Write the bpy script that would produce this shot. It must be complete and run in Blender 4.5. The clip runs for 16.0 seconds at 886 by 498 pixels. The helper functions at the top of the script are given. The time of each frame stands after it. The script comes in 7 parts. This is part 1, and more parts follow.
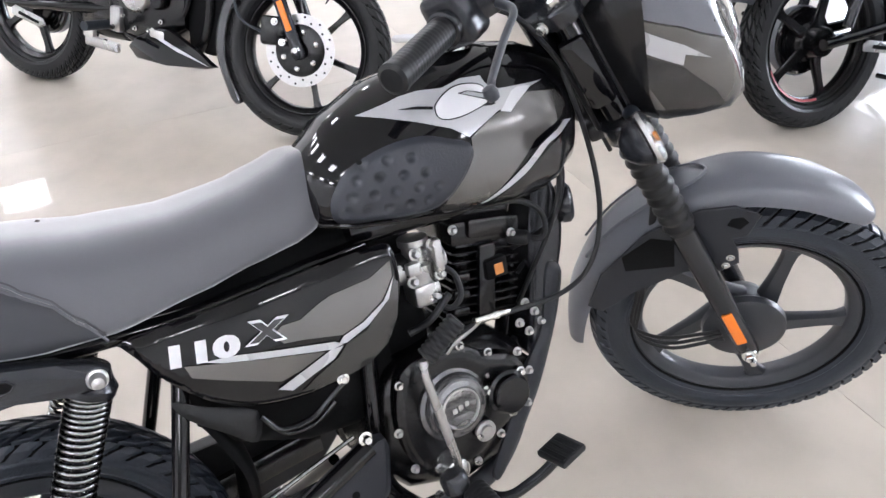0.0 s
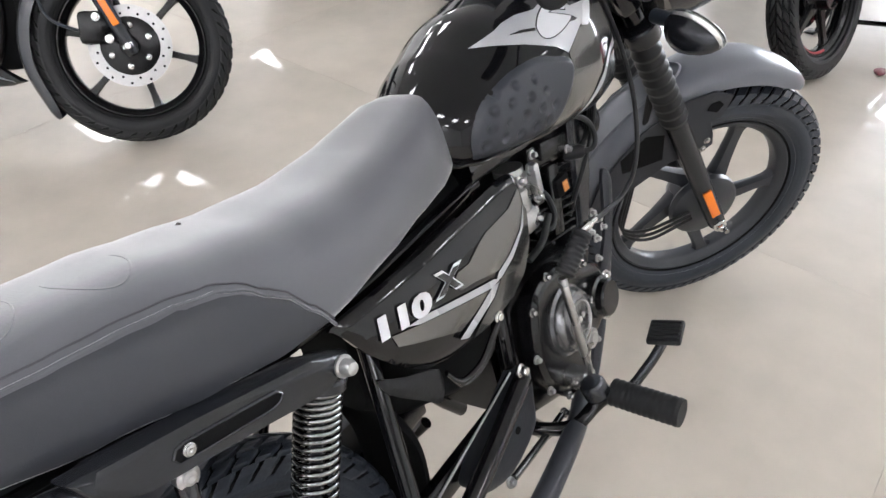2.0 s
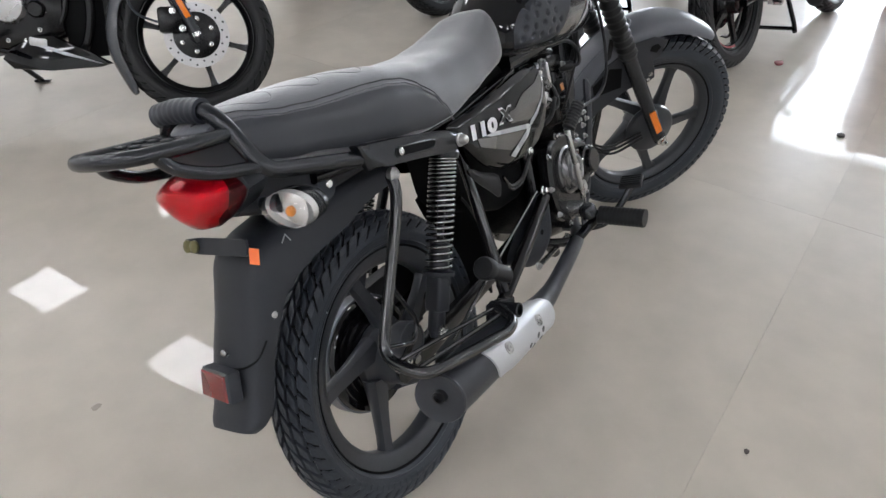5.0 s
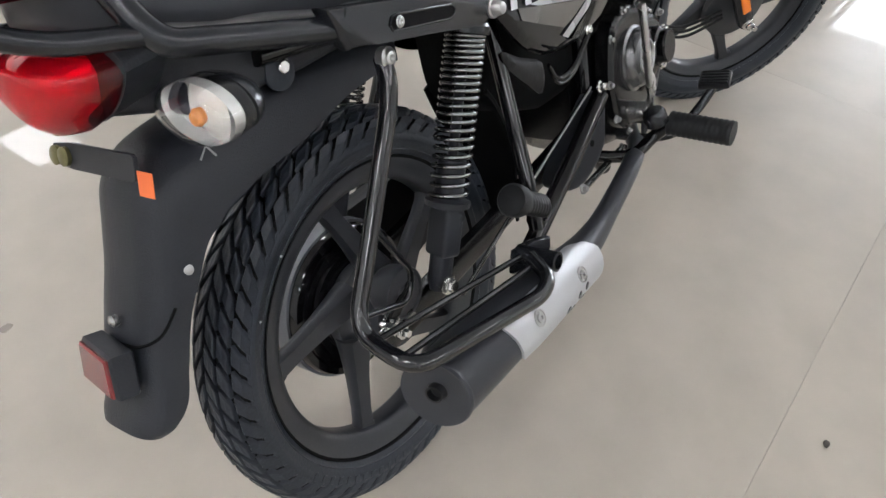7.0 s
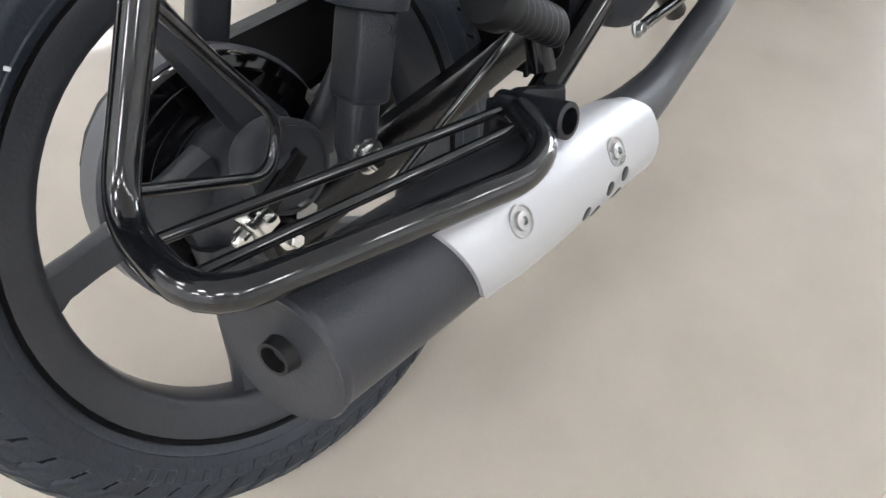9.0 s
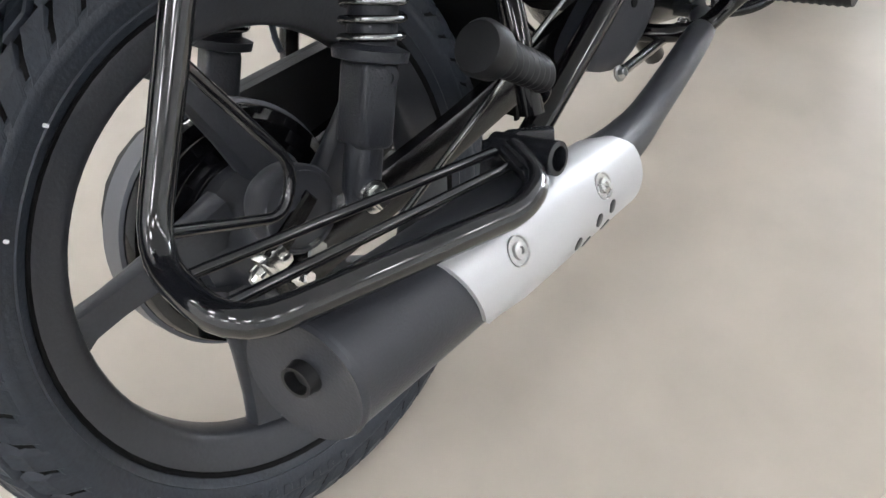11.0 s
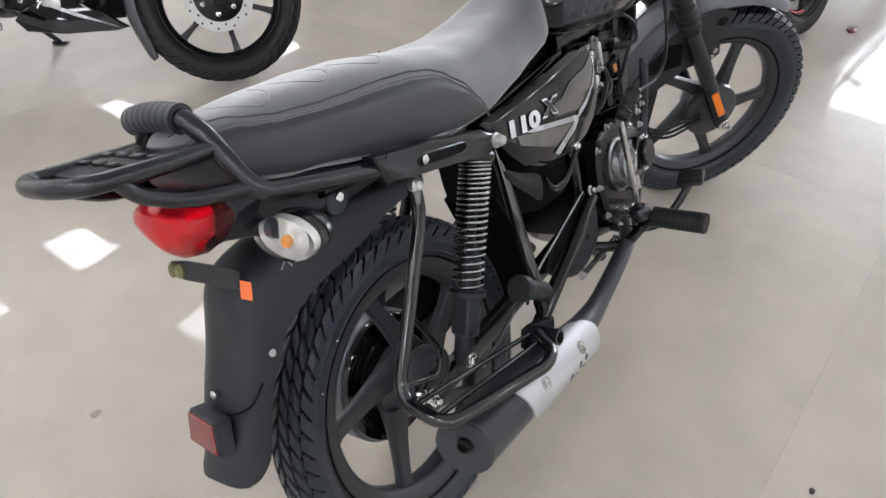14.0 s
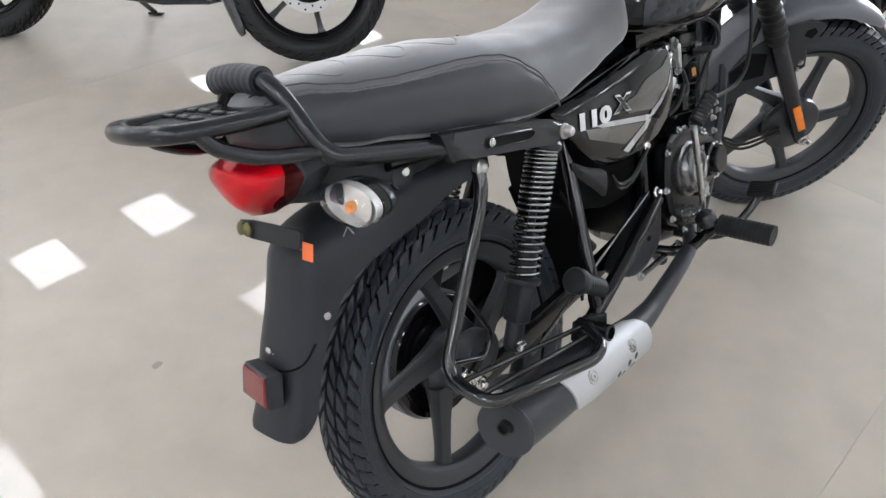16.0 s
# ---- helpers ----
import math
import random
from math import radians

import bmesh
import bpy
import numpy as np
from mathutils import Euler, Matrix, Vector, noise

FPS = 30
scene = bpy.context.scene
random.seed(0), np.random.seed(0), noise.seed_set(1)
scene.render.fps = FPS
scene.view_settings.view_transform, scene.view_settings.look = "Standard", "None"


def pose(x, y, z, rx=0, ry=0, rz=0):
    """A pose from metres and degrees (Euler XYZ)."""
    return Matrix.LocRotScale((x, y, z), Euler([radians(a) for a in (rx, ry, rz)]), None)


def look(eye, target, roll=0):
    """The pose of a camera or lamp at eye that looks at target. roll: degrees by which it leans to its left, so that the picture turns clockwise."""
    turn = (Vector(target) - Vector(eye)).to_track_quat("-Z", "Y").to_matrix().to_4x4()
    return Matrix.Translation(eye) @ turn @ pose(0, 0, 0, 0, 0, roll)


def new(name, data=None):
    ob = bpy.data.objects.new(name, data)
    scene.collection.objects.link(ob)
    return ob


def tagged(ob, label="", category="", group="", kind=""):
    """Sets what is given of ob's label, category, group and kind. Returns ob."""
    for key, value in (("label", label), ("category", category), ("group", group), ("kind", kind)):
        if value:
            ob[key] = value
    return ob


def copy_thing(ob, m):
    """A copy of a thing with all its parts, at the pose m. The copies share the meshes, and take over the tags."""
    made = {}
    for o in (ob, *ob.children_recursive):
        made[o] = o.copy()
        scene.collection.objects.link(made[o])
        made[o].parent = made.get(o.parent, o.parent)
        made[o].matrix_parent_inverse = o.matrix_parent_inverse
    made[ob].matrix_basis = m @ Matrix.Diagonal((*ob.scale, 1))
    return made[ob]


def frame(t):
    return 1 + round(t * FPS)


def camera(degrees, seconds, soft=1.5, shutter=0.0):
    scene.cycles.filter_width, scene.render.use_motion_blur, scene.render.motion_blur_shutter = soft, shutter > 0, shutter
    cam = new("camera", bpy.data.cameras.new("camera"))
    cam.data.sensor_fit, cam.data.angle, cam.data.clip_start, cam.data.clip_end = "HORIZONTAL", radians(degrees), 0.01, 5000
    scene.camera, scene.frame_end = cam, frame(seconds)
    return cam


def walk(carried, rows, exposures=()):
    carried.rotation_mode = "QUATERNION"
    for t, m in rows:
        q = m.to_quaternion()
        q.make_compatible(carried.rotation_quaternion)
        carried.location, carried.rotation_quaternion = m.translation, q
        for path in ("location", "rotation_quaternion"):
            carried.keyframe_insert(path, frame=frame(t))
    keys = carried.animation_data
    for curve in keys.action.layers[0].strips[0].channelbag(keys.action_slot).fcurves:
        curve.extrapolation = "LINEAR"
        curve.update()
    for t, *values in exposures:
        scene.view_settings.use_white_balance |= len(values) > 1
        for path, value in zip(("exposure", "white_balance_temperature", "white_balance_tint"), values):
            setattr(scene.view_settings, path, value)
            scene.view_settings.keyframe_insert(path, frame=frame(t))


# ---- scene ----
cam = camera(60.5, 16.0)
# seconds, eye, target, roll
PATH = [
    (0, (0.236, -0.751, 1.338), (1.015, 0.63, 0.12), -0.6),
    (0.5, (0.285, -0.605, 1.322), (1.164, 0.696, 0.083), -0.3),
    (1, (0.207, -0.408, 1.29), (1.229, 0.75, 0.019), 0.1),
    (1.5, (0.053, -0.34, 1.274), (1.238, 0.643, -0.001), 0.2),
    (2, (-0.195, -0.423, 1.279), (1.08, 0.479, 0.029), 0.9),
    (2.5, (-0.461, -0.439, 1.302), (0.899, 0.378, 0.084), 0.8),
    (3, (-0.662, -0.41, 1.305), (0.751, 0.366, 0.121), 1.2),
    (3.5, (-0.784, -0.481, 1.317), (0.667, 0.294, 0.179), 1.5),
    (3.7, (-0.813, -0.515, 1.316), (0.647, 0.262, 0.192), 1.7),
    (5.8, (-0.927, -0.666, 1.325), (0.456, 0.174, 0.15), 2.8),
    (6, (-0.915, -0.649, 1.312), (0.458, 0.164, 0.106), 3.4),
    (6.5, (-0.817, -0.59, 1.267), (0.503, 0.178, -0.026), 4.5),
    (7, (-0.577, -0.449, 1.13), (0.645, 0.28, -0.275), 5.8),
    (7.5, (-0.393, -0.394, 0.908), (0.734, 0.304, -0.589), 6.8),
    (8, (-0.296, -0.39, 0.779), (0.723, 0.349, -0.775), 5.8),
    (8.5, (-0.279, -0.389, 0.764), (0.707, 0.37, -0.802), 4.7),
    (9, (-0.262, -0.401, 0.77), (0.751, 0.372, -0.771), 4.0),
    (9.2, (-0.256, -0.404, 0.771), (0.767, 0.372, -0.763), 3.8),
    (11.3, (-0.316, -0.424, 0.808), (0.787, 0.414, -0.634), 2.1),
    (11.5, (-0.35, -0.44, 0.829), (0.763, 0.411, -0.599), 1.8),
    (12, (-0.426, -0.463, 0.886), (0.731, 0.385, -0.507), 1.9),
    (12.5, (-0.49, -0.477, 0.936), (0.716, 0.373, -0.415), 1.8),
    (13, (-0.56, -0.486, 1.043), (0.693, 0.365, -0.262), 2.1),
    (13.5, (-0.653, -0.513, 1.215), (0.645, 0.356, -0.034), 1.8),
    (14, (-0.726, -0.542, 1.295), (0.58, 0.327, 0.055), 1.6),
    (14.5, (-0.752, -0.567, 1.318), (0.543, 0.319, 0.078), 1.9),
    (15, (-0.761, -0.617, 1.328), (0.508, 0.302, 0.086), 2.3),
    (15.5, (-0.787, -0.665, 1.33), (0.446, 0.3, 0.085), 2.7),
    (16, (-0.746, -0.566, 1.286), (0.457, 0.431, 0.038), 3.1),
]
# seconds, stops, kelvin, tint
EXPOSURES = [(0.0, 2.05, 6150, 16), (0.7, 1.98, 6150, 15), (1.5, 1.89, 6350, 14), (2.5, 1.81, 6350, 13), (3.5, 1.46, 6250, 12), (6.0, 1.23, 6300, 12), (7.0, 1.43, 6350, 12), (8.0, 1.78, 6350, 12), (9.0, 1.86, 6350, 12), (11.5, 1.84, 6360, 12), (12.5, 1.79, 6360, 12), (13.5, 1.61, 6310, 12), (14.5, 1.44, 6260, 12), (16.0, 1.48, 6210, 12)]
walk(cam, [(t, look(eye, target, roll)) for t, eye, target, roll in PATH], EXPOSURES)

# ---- light ----
world = bpy.data.worlds.new("sky")
scene.world = world
world.use_nodes = True
sky = world.node_tree.nodes.new("ShaderNodeTexSky")
sky.sky_type, sky.sun_disc, sky.sun_elevation, sky.sun_rotation = "NISHITA", False, radians(50), radians(60)
backing = world.node_tree.nodes["Background"]
backing.inputs["Strength"].default_value = 0.12
world.node_tree.links.new(sky.outputs[0], backing.inputs["Color"])
scene.view_settings.exposure = 0.0

CEILING = 3.2
PANEL_GLOW, WINDOW_WATTS, WINDOW_GLOW = 8.2, 58.0, 3.0


def lamp_area(name, m, sx, sy, watts, colour):
    data = bpy.data.lights.new(name, "AREA")
    data.shape, data.size, data.size_y, data.energy, data.color = "RECTANGLE", sx, sy, watts, colour
    ob = new(name, data)
    ob.matrix_world = m
    return tagged(ob, kind="structure")


# ---- materials ----
def material(name, colour, rough=0.5, metal=0.0, coat=0.0, vary=0.06, grain=40.0, bump=0.0, rough_vary=0.08, spec=0.5, fine=6.0, sheen=0.0):
    """A surface with variation at two scales in colour and gloss, and a fine relief."""
    m = bpy.data.materials.new(name)
    m.use_nodes = True
    nt = m.node_tree
    b = nt.nodes["Principled BSDF"]
    b.inputs["Metallic"].default_value = metal
    b.inputs["Coat Weight"].default_value = coat
    b.inputs["Coat Roughness"].default_value = 0.03
    b.inputs["Specular IOR Level"].default_value = spec
    b.inputs["Sheen Weight"].default_value, b.inputs["Sheen Roughness"].default_value = sheen, 0.4
    co = nt.nodes.new("ShaderNodeTexCoord")
    n1 = nt.nodes.new("ShaderNodeTexNoise")
    n1.inputs["Scale"].default_value, n1.inputs["Detail"].default_value = grain, 4.0
    n2 = nt.nodes.new("ShaderNodeTexNoise")
    n2.inputs["Scale"].default_value, n2.inputs["Detail"].default_value = fine, 3.0
    nt.links.new(co.outputs["Object"], n1.inputs["Vector"])
    nt.links.new(co.outputs["Object"], n2.inputs["Vector"])
    mix = nt.nodes.new("ShaderNodeMath")
    mix.operation = "ADD"
    nt.links.new(n1.outputs["Fac"], mix.inputs[0])
    nt.links.new(n2.outputs["Fac"], mix.inputs[1])
    ramp = nt.nodes.new("ShaderNodeMapRange")
    ramp.inputs["From Min"].default_value, ramp.inputs["From Max"].default_value = 0.6, 1.4
    ramp.inputs["To Min"].default_value, ramp.inputs["To Max"].default_value = 1 - vary, 1 + vary
    nt.links.new(mix.outputs[0], ramp.inputs["Value"])
    hue = nt.nodes.new("ShaderNodeVectorMath")
    hue.operation = "SCALE"
    hue.inputs[0].default_value = colour
    nt.links.new(ramp.outputs[0], hue.inputs["Scale"])
    nt.links.new(hue.outputs[0], b.inputs["Base Color"])
    rr = nt.nodes.new("ShaderNodeMapRange")
    rr.inputs["From Min"].default_value, rr.inputs["From Max"].default_value = 0.3, 0.7
    rr.inputs["To Min"].default_value, rr.inputs["To Max"].default_value = max(0.01, rough * (1 - rough_vary)), min(1, rough * (1 + rough_vary))
    nt.links.new(n2.outputs["Fac"], rr.inputs["Value"])
    nt.links.new(rr.outputs[0], b.inputs["Roughness"])
    if bump:
        bp = nt.nodes.new("ShaderNodeBump")
        bp.inputs["Strength"].default_value, bp.inputs["Distance"].default_value = min(1.0, bump), 0.002
        nt.links.new(n1.outputs["Fac"], bp.inputs["Height"])
        nt.links.new(bp.outputs[0], b.inputs["Normal"])
    return m


def glass(name, colour, rough=0.03, ior=1.45):
    m = bpy.data.materials.new(name)
    m.use_nodes = True
    b = m.node_tree.nodes["Principled BSDF"]
    b.inputs["Base Color"].default_value = (*colour, 1)
    b.inputs["Roughness"].default_value, b.inputs["IOR"].default_value = rough, ior
    b.inputs["Transmission Weight"].default_value = 1.0
    return m


def glow(name, colour, strength):
    m = bpy.data.materials.new(name)
    m.use_nodes = True
    b = m.node_tree.nodes["Principled BSDF"]
    b.inputs["Base Color"].default_value = (*colour, 1)
    b.inputs["Emission Color"].default_value = (*colour, 1)
    b.inputs["Emission Strength"].default_value = strength
    return m


M_TYRE = material("tyre_rubber", (0.0205, 0.0258, 0.0350), 0.38, bump=0.25, grain=260, vary=0.25, spec=0.38)
M_BOOT = material("black_moulded_rubber", (0.008, 0.0085, 0.0097), 0.45, bump=0.15, grain=300, vary=0.15, spec=0.35)
M_COWL = material("dark_cowl_paint", (0.030, 0.030, 0.031), 0.22, metal=0.3, coat=0.5, grain=900, vary=0.12)
# near-black: shade put into colour for grooves, gaps, recesses; also matt black parts
M_SHADE_BLACK = material("shade_and_matt_black", (0.004, 0.0042, 0.0046), 0.8, bump=0.2, grain=200, vary=0.2, spec=0.12)
M_RIM = material("black_alloy", (0.0265, 0.0290, 0.0345), 0.34, bump=0.12, grain=300, vary=0.2, spec=0.45)
M_GLOSS = material("black_gloss_enamel", (0.0035, 0.0035, 0.0045), 0.06, coat=0.25, vary=0.1, spec=0.3)
M_TUBE = material("black_tube_enamel", (0.0065, 0.0070, 0.0088), 0.13, coat=0.5, vary=0.15, rough_vary=0.2)
M_SATIN = material("satin_black_powder_coat", (0.0165, 0.0182, 0.0230), 0.24, metal=0.35, bump=0.08, grain=400, vary=0.15, spec=0.7)
M_PLASTIC = material("grained_black_plastic", (0.0188, 0.0208, 0.0262), 0.40, bump=0.3, grain=500, vary=0.15, spec=0.32)
M_FENDER = material("grey_matt_plastic", (0.115, 0.122, 0.140), 0.34, bump=0.06, grain=400, vary=0.06)
M_GUNMETAL = material("gunmetal_paint", (0.118, 0.115, 0.110), 0.20, metal=0.5, coat=0.7, grain=900, vary=0.12)
M_GUNMETAL_DARK = material("dark_gunmetal_paint", (0.036, 0.036, 0.0355), 0.20, metal=0.4, coat=0.7, grain=900, vary=0.12)
M_SILVER = material("silver_decal", (0.44, 0.45, 0.47), 0.28, metal=0.25, coat=0.4, vary=0.04)
M_WHITE = material("white_decal", (0.62, 0.63, 0.65), 0.3, coat=0.3, vary=0.03)
M_BLACKDECAL = material("black_decal", (0.012, 0.012, 0.014), 0.2, coat=0.4)
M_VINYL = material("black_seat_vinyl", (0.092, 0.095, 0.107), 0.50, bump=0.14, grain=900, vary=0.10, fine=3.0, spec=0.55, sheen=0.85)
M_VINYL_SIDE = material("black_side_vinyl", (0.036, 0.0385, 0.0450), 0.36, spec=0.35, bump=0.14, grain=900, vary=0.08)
M_RUBBER = material("grey_rubber_pad", (0.026, 0.0290, 0.0370), 0.38, bump=0.2, grain=300, spec=0.4)
M_ALU = material("cast_aluminium", (0.47, 0.47, 0.465), 0.28, metal=0.92, bump=0.25, grain=220, vary=0.12)
M_CHROME = material("bright_zinc", (0.72, 0.72, 0.70), 0.2, metal=1.0, bump=0.06, grain=150, vary=0.12)
M_SPRING = material("spring_steel", (0.24, 0.245, 0.245), 0.20, metal=1.0, vary=0.2)
M_CASE = material("black_engine_paint", (0.0045, 0.0045, 0.0052), 0.22, bump=0.15, grain=240, vary=0.2, spec=0.4)
M_MUFF = material("matt_black_exhaust", (0.036, 0.0385, 0.0455), 0.38, bump=0.15, grain=500, vary=0.12, spec=0.32)
M_SHIELD = material("white_satin_shield", (0.52, 0.53, 0.55), 0.32, metal=0.35, bump=0.08, grain=600, vary=0.03)
M_ORANGE = material("orange_reflector", (0.85, 0.20, 0.01), 0.25, coat=0.5, grain=300, bump=0.2)
M_AMBER = material("amber_bulb", (0.60, 0.21, 0.04), 0.2, coat=0.3)
M_STICKER = material("orange_paper_tag", (0.78, 0.17, 0.05), 0.7)
M_DARKRED = material("dark_red_reflector", (0.16, 0.012, 0.012), 0.25, coat=0.5)
M_LENS = glass("clear_lens", (0.97, 0.97, 0.96), 0.04, 1.1)
M_LENS.node_tree.nodes["Principled BSDF"].inputs["Coat Weight"].default_value = 1.0
M_REDLENS = glass("red_lens", (0.68, 0.0002, 0.0035), 0.02, 1.12)
M_REDLENS.node_tree.nodes["Principled BSDF"].inputs["Coat Weight"].default_value = 0.6
M_BOWL = material("bright_reflector_bowl", (0.78, 0.78, 0.77), 0.24, metal=0.65, grain=110, bump=0.5)
M_LAMPBOWL = material("faceted_lamp_bowl", (0.84, 0.82, 0.80), 0.16, metal=0.45, grain=120, bump=0.5)
M_PLATE = material("olive_zinc_bracket", (0.16, 0.15, 0.07), 0.35, metal=0.7, vary=0.3, grain=90)
M_STITCH = material("grey_thread", (0.055, 0.056, 0.062), 0.6)

# ---- mesh helpers ----
def part(name, bm, mat, parent, label="", smooth=40.0):
    """Links a bmesh as ONE mesh object under a thing or a part."""
    bmesh.ops.recalc_face_normals(bm, faces=bm.faces)
    me = bpy.data.meshes.new(name)
    bm.to_mesh(me)
    bm.free()
    for m in mat if isinstance(mat, (list, tuple)) else (mat,):
        me.materials.append(m)
    me.polygons.foreach_set("use_smooth", [smooth > 0] * len(me.polygons))
    if smooth > 0:
        me.set_sharp_from_angle(angle=radians(smooth))
    ob = new(name, me)
    if parent is not None:
        ob.parent = parent
    if label:
        tagged(ob, label=label)
    return ob


def empty(name, m, label, category, group=""):
    ob = new(name)
    ob.empty_display_size = 0.1
    ob.matrix_world = m
    return tagged(ob, label, category, group)


def spline(pts, n=6, closed=False):
    """Points of a Catmull-Rom curve through pts."""
    p = [Vector(q) for q in pts]
    out = []
    count = len(p)
    for i in range(count if closed else count - 1):
        if closed:
            a, b, c, d = p[i - 1], p[i], p[(i + 1) % count], p[(i + 2) % count]
        else:
            a, b, c, d = p[max(i - 1, 0)], p[i], p[i + 1], p[min(i + 2, count - 1)]
        for k in range(n):
            t = k / n
            out.append(0.5 * (2 * b + (c - a) * t + (2 * a - 5 * b + 4 * c - d) * t * t + (3 * b - a - 3 * c + d) * t**3))
    if not closed:
        out.append(p[-1].copy())
    return out


def bent(pts, radius=0.03, n=5):
    """A polyline with its corners rounded off by about radius."""
    p = [Vector(q) for q in pts]
    out = [p[0]]
    for a, b, c in zip(p, p[1:], p[2:]):
        u, v = (a - b), (c - b)
        r = min(radius, u.length * 0.48, v.length * 0.48)
        s, e = b + u.normalized() * r, b + v.normalized() * r
        for k in range(n + 1):
            t = k / n
            out.append((1 - t) ** 2 * s + 2 * t * (1 - t) * b + t * t * e)
    out.append(p[-1])
    return out


def ring(bm, loops, closed=False, caps=True):
    """Skins a run of vertex loops of equal length."""
    rows = [[bm.verts.new(v) for v in loop] for loop in loops]
    m = len(rows[0])
    pairs = list(zip(rows, rows[1:])) + ([(rows[-1], rows[0])] if closed else [])
    for a, b in pairs:
        for j in range(m):
            bm.faces.new((a[j], a[(j + 1) % m], b[(j + 1) % m], b[j]))
    if caps and not closed:
        bm.faces.new(rows[0][::-1])
        bm.faces.new(rows[-1])
    return rows


def tube(bm, path, r, seg=12, closed=False, caps=True, flat=1.0):
    """A round bar along a list of points; r may be a list; flat squashes it."""
    path = [Vector(p) for p in path]
    rs = r if isinstance(r, (list, tuple)) else [r] * len(path)
    loops, side = [], None
    for i, p in enumerate(path):
        if closed:
            d = path[(i + 1) % len(path)] - path[i - 1]
        else:
            d = path[min(i + 1, len(path) - 1)] - path[max(i - 1, 0)]
        d.normalize()
        if side is None:
            side = d.orthogonal().normalized()
        side = (side - d * side.dot(d)).normalized()
        up = d.cross(side)
        loops.append([p + rs[i] * (side * math.cos(6.28318 * k / seg) + up * (flat * math.sin(6.28318 * k / seg))) for k in range(seg)])
    ring(bm, loops, closed, caps)


def lathe(bm, prof, m=Matrix(), seg=32, close_profile=False, turn=360.0, start=0.0, caps=True):
    """Turns a profile of (radius, height) about the z axis of m."""
    full = abs(turn - 360) < 1e-6
    steps = seg if full else seg + 1
    rows = []
    for i in range(steps):
        a = radians(start + turn * i / seg)
        rows.append([bm.verts.new(m @ Vector((r * math.cos(a), r * math.sin(a), h))) for r, h in prof])
    k = len(prof)
    for i in range(seg):
        a, b = rows[i], rows[(i + 1) % steps]
        for j in range(k if close_profile else k - 1):
            c, d = j, (j + 1) % k
            bm.faces.new((a[c], b[c], b[d], a[d]))
    if caps and not close_profile:
        for j, (r, h) in ((0, prof[0]), (k - 1, prof[-1])):
            if r > 1e-5 and full:
                bm.faces.new([row[j] for row in rows])
    bmesh.ops.remove_doubles(bm, verts=[v for row in rows for v in row], dist=1e-6)


def block(bm, centre, size, m=Matrix(), bevel=0.003, steps=2):
    """A box with rounded edges."""
    made = bmesh.ops.create_cube(bm, size=1.0)["verts"]
    bmesh.ops.scale(bm, vec=size, verts=made)
    bmesh.ops.transform(bm, matrix=m @ Matrix.Translation(centre), verts=made)
    if bevel:
        edges = list({e for v in made for e in v.link_edges})
        bmesh.ops.bevel(bm, geom=edges, offset=min(bevel, min(size) * 0.45), segments=steps, affect="EDGES", profile=0.5)


def plate(bm, poly, thick, m=Matrix(), bevel=0.002, steps=1):
    """A flat plate: poly in the xy plane of m, thick along its z."""
    lo = [bm.verts.new(m @ Vector((x, y, -thick / 2))) for x, y in poly]
    hi = [bm.verts.new(m @ Vector((x, y, thick / 2))) for x, y in poly]
    n = len(poly)
    bm.faces.new(lo[::-1])
    bm.faces.new(hi)
    for i in range(n):
        bm.faces.new((lo[i], lo[(i + 1) % n], hi[(i + 1) % n], hi[i]))
    if bevel:
        edges = [e for e in {e for v in lo + hi for e in v.link_edges} if (e.verts[0] in lo) == (e.verts[1] in lo)]
        bmesh.ops.bevel(bm, geom=edges, offset=bevel, segments=steps, affect="EDGES", profile=0.5)


def bolt(bm, m, r=0.006, h=0.006):
    """A hexagon head on a washer, along the z axis of m."""
    lathe(bm, [(r * 1.5, 0), (r * 1.5, h * 0.25), (r * 1.2, h * 0.3)], m, 16)
    lathe(bm, [(r, h * 0.2), (r, h * 0.85), (r * 0.8, h), (0.0001, h)], m, 6)


def bolt_part(name, m, r, h, mat, owner, label=""):
    bm = bmesh.new()
    bolt(bm, m, r, h)
    return part(name, bm, mat, owner, label)


def axis_to(origin, direction):
    return Matrix.Translation(origin) @ Vector(direction).to_track_quat("Z", "Y").to_matrix().to_4x4()


# local axes turned so that z runs along -y (the right side) or along y
RIGHT = Matrix.Rotation(radians(90), 4, "X")


def facing(origin, normal, up=(0, 0, 1)):
    """A frame with z along normal, y upwards and x to the right of one who looks at it."""
    z = Vector(normal).normalized()
    y = Vector(up)
    y = (y - z * y.dot(z)).normalized()
    m = Matrix((y.cross(z), y, z)).transposed().to_4x4()
    m.translation = origin
    return m


def smoothstep(a, b, x):
    t = min(1, max(0, (x - a) / (b - a)))
    return t * t * (3 - 2 * t)


def table(x, rows):
    """Smooth interpolation in rows of (x, value, value ...)."""
    if x <= rows[0][0]:
        return rows[0][1:]
    for a, b in zip(rows, rows[1:]):
        if x <= b[0]:
            t = (x - a[0]) / (b[0] - a[0])
            t = t * t * (3 - 2 * t) * 0.5 + t * 0.5
            return tuple(u + (v - u) * t for u, v in zip(a[1:], b[1:]))
    return rows[-1][1:]

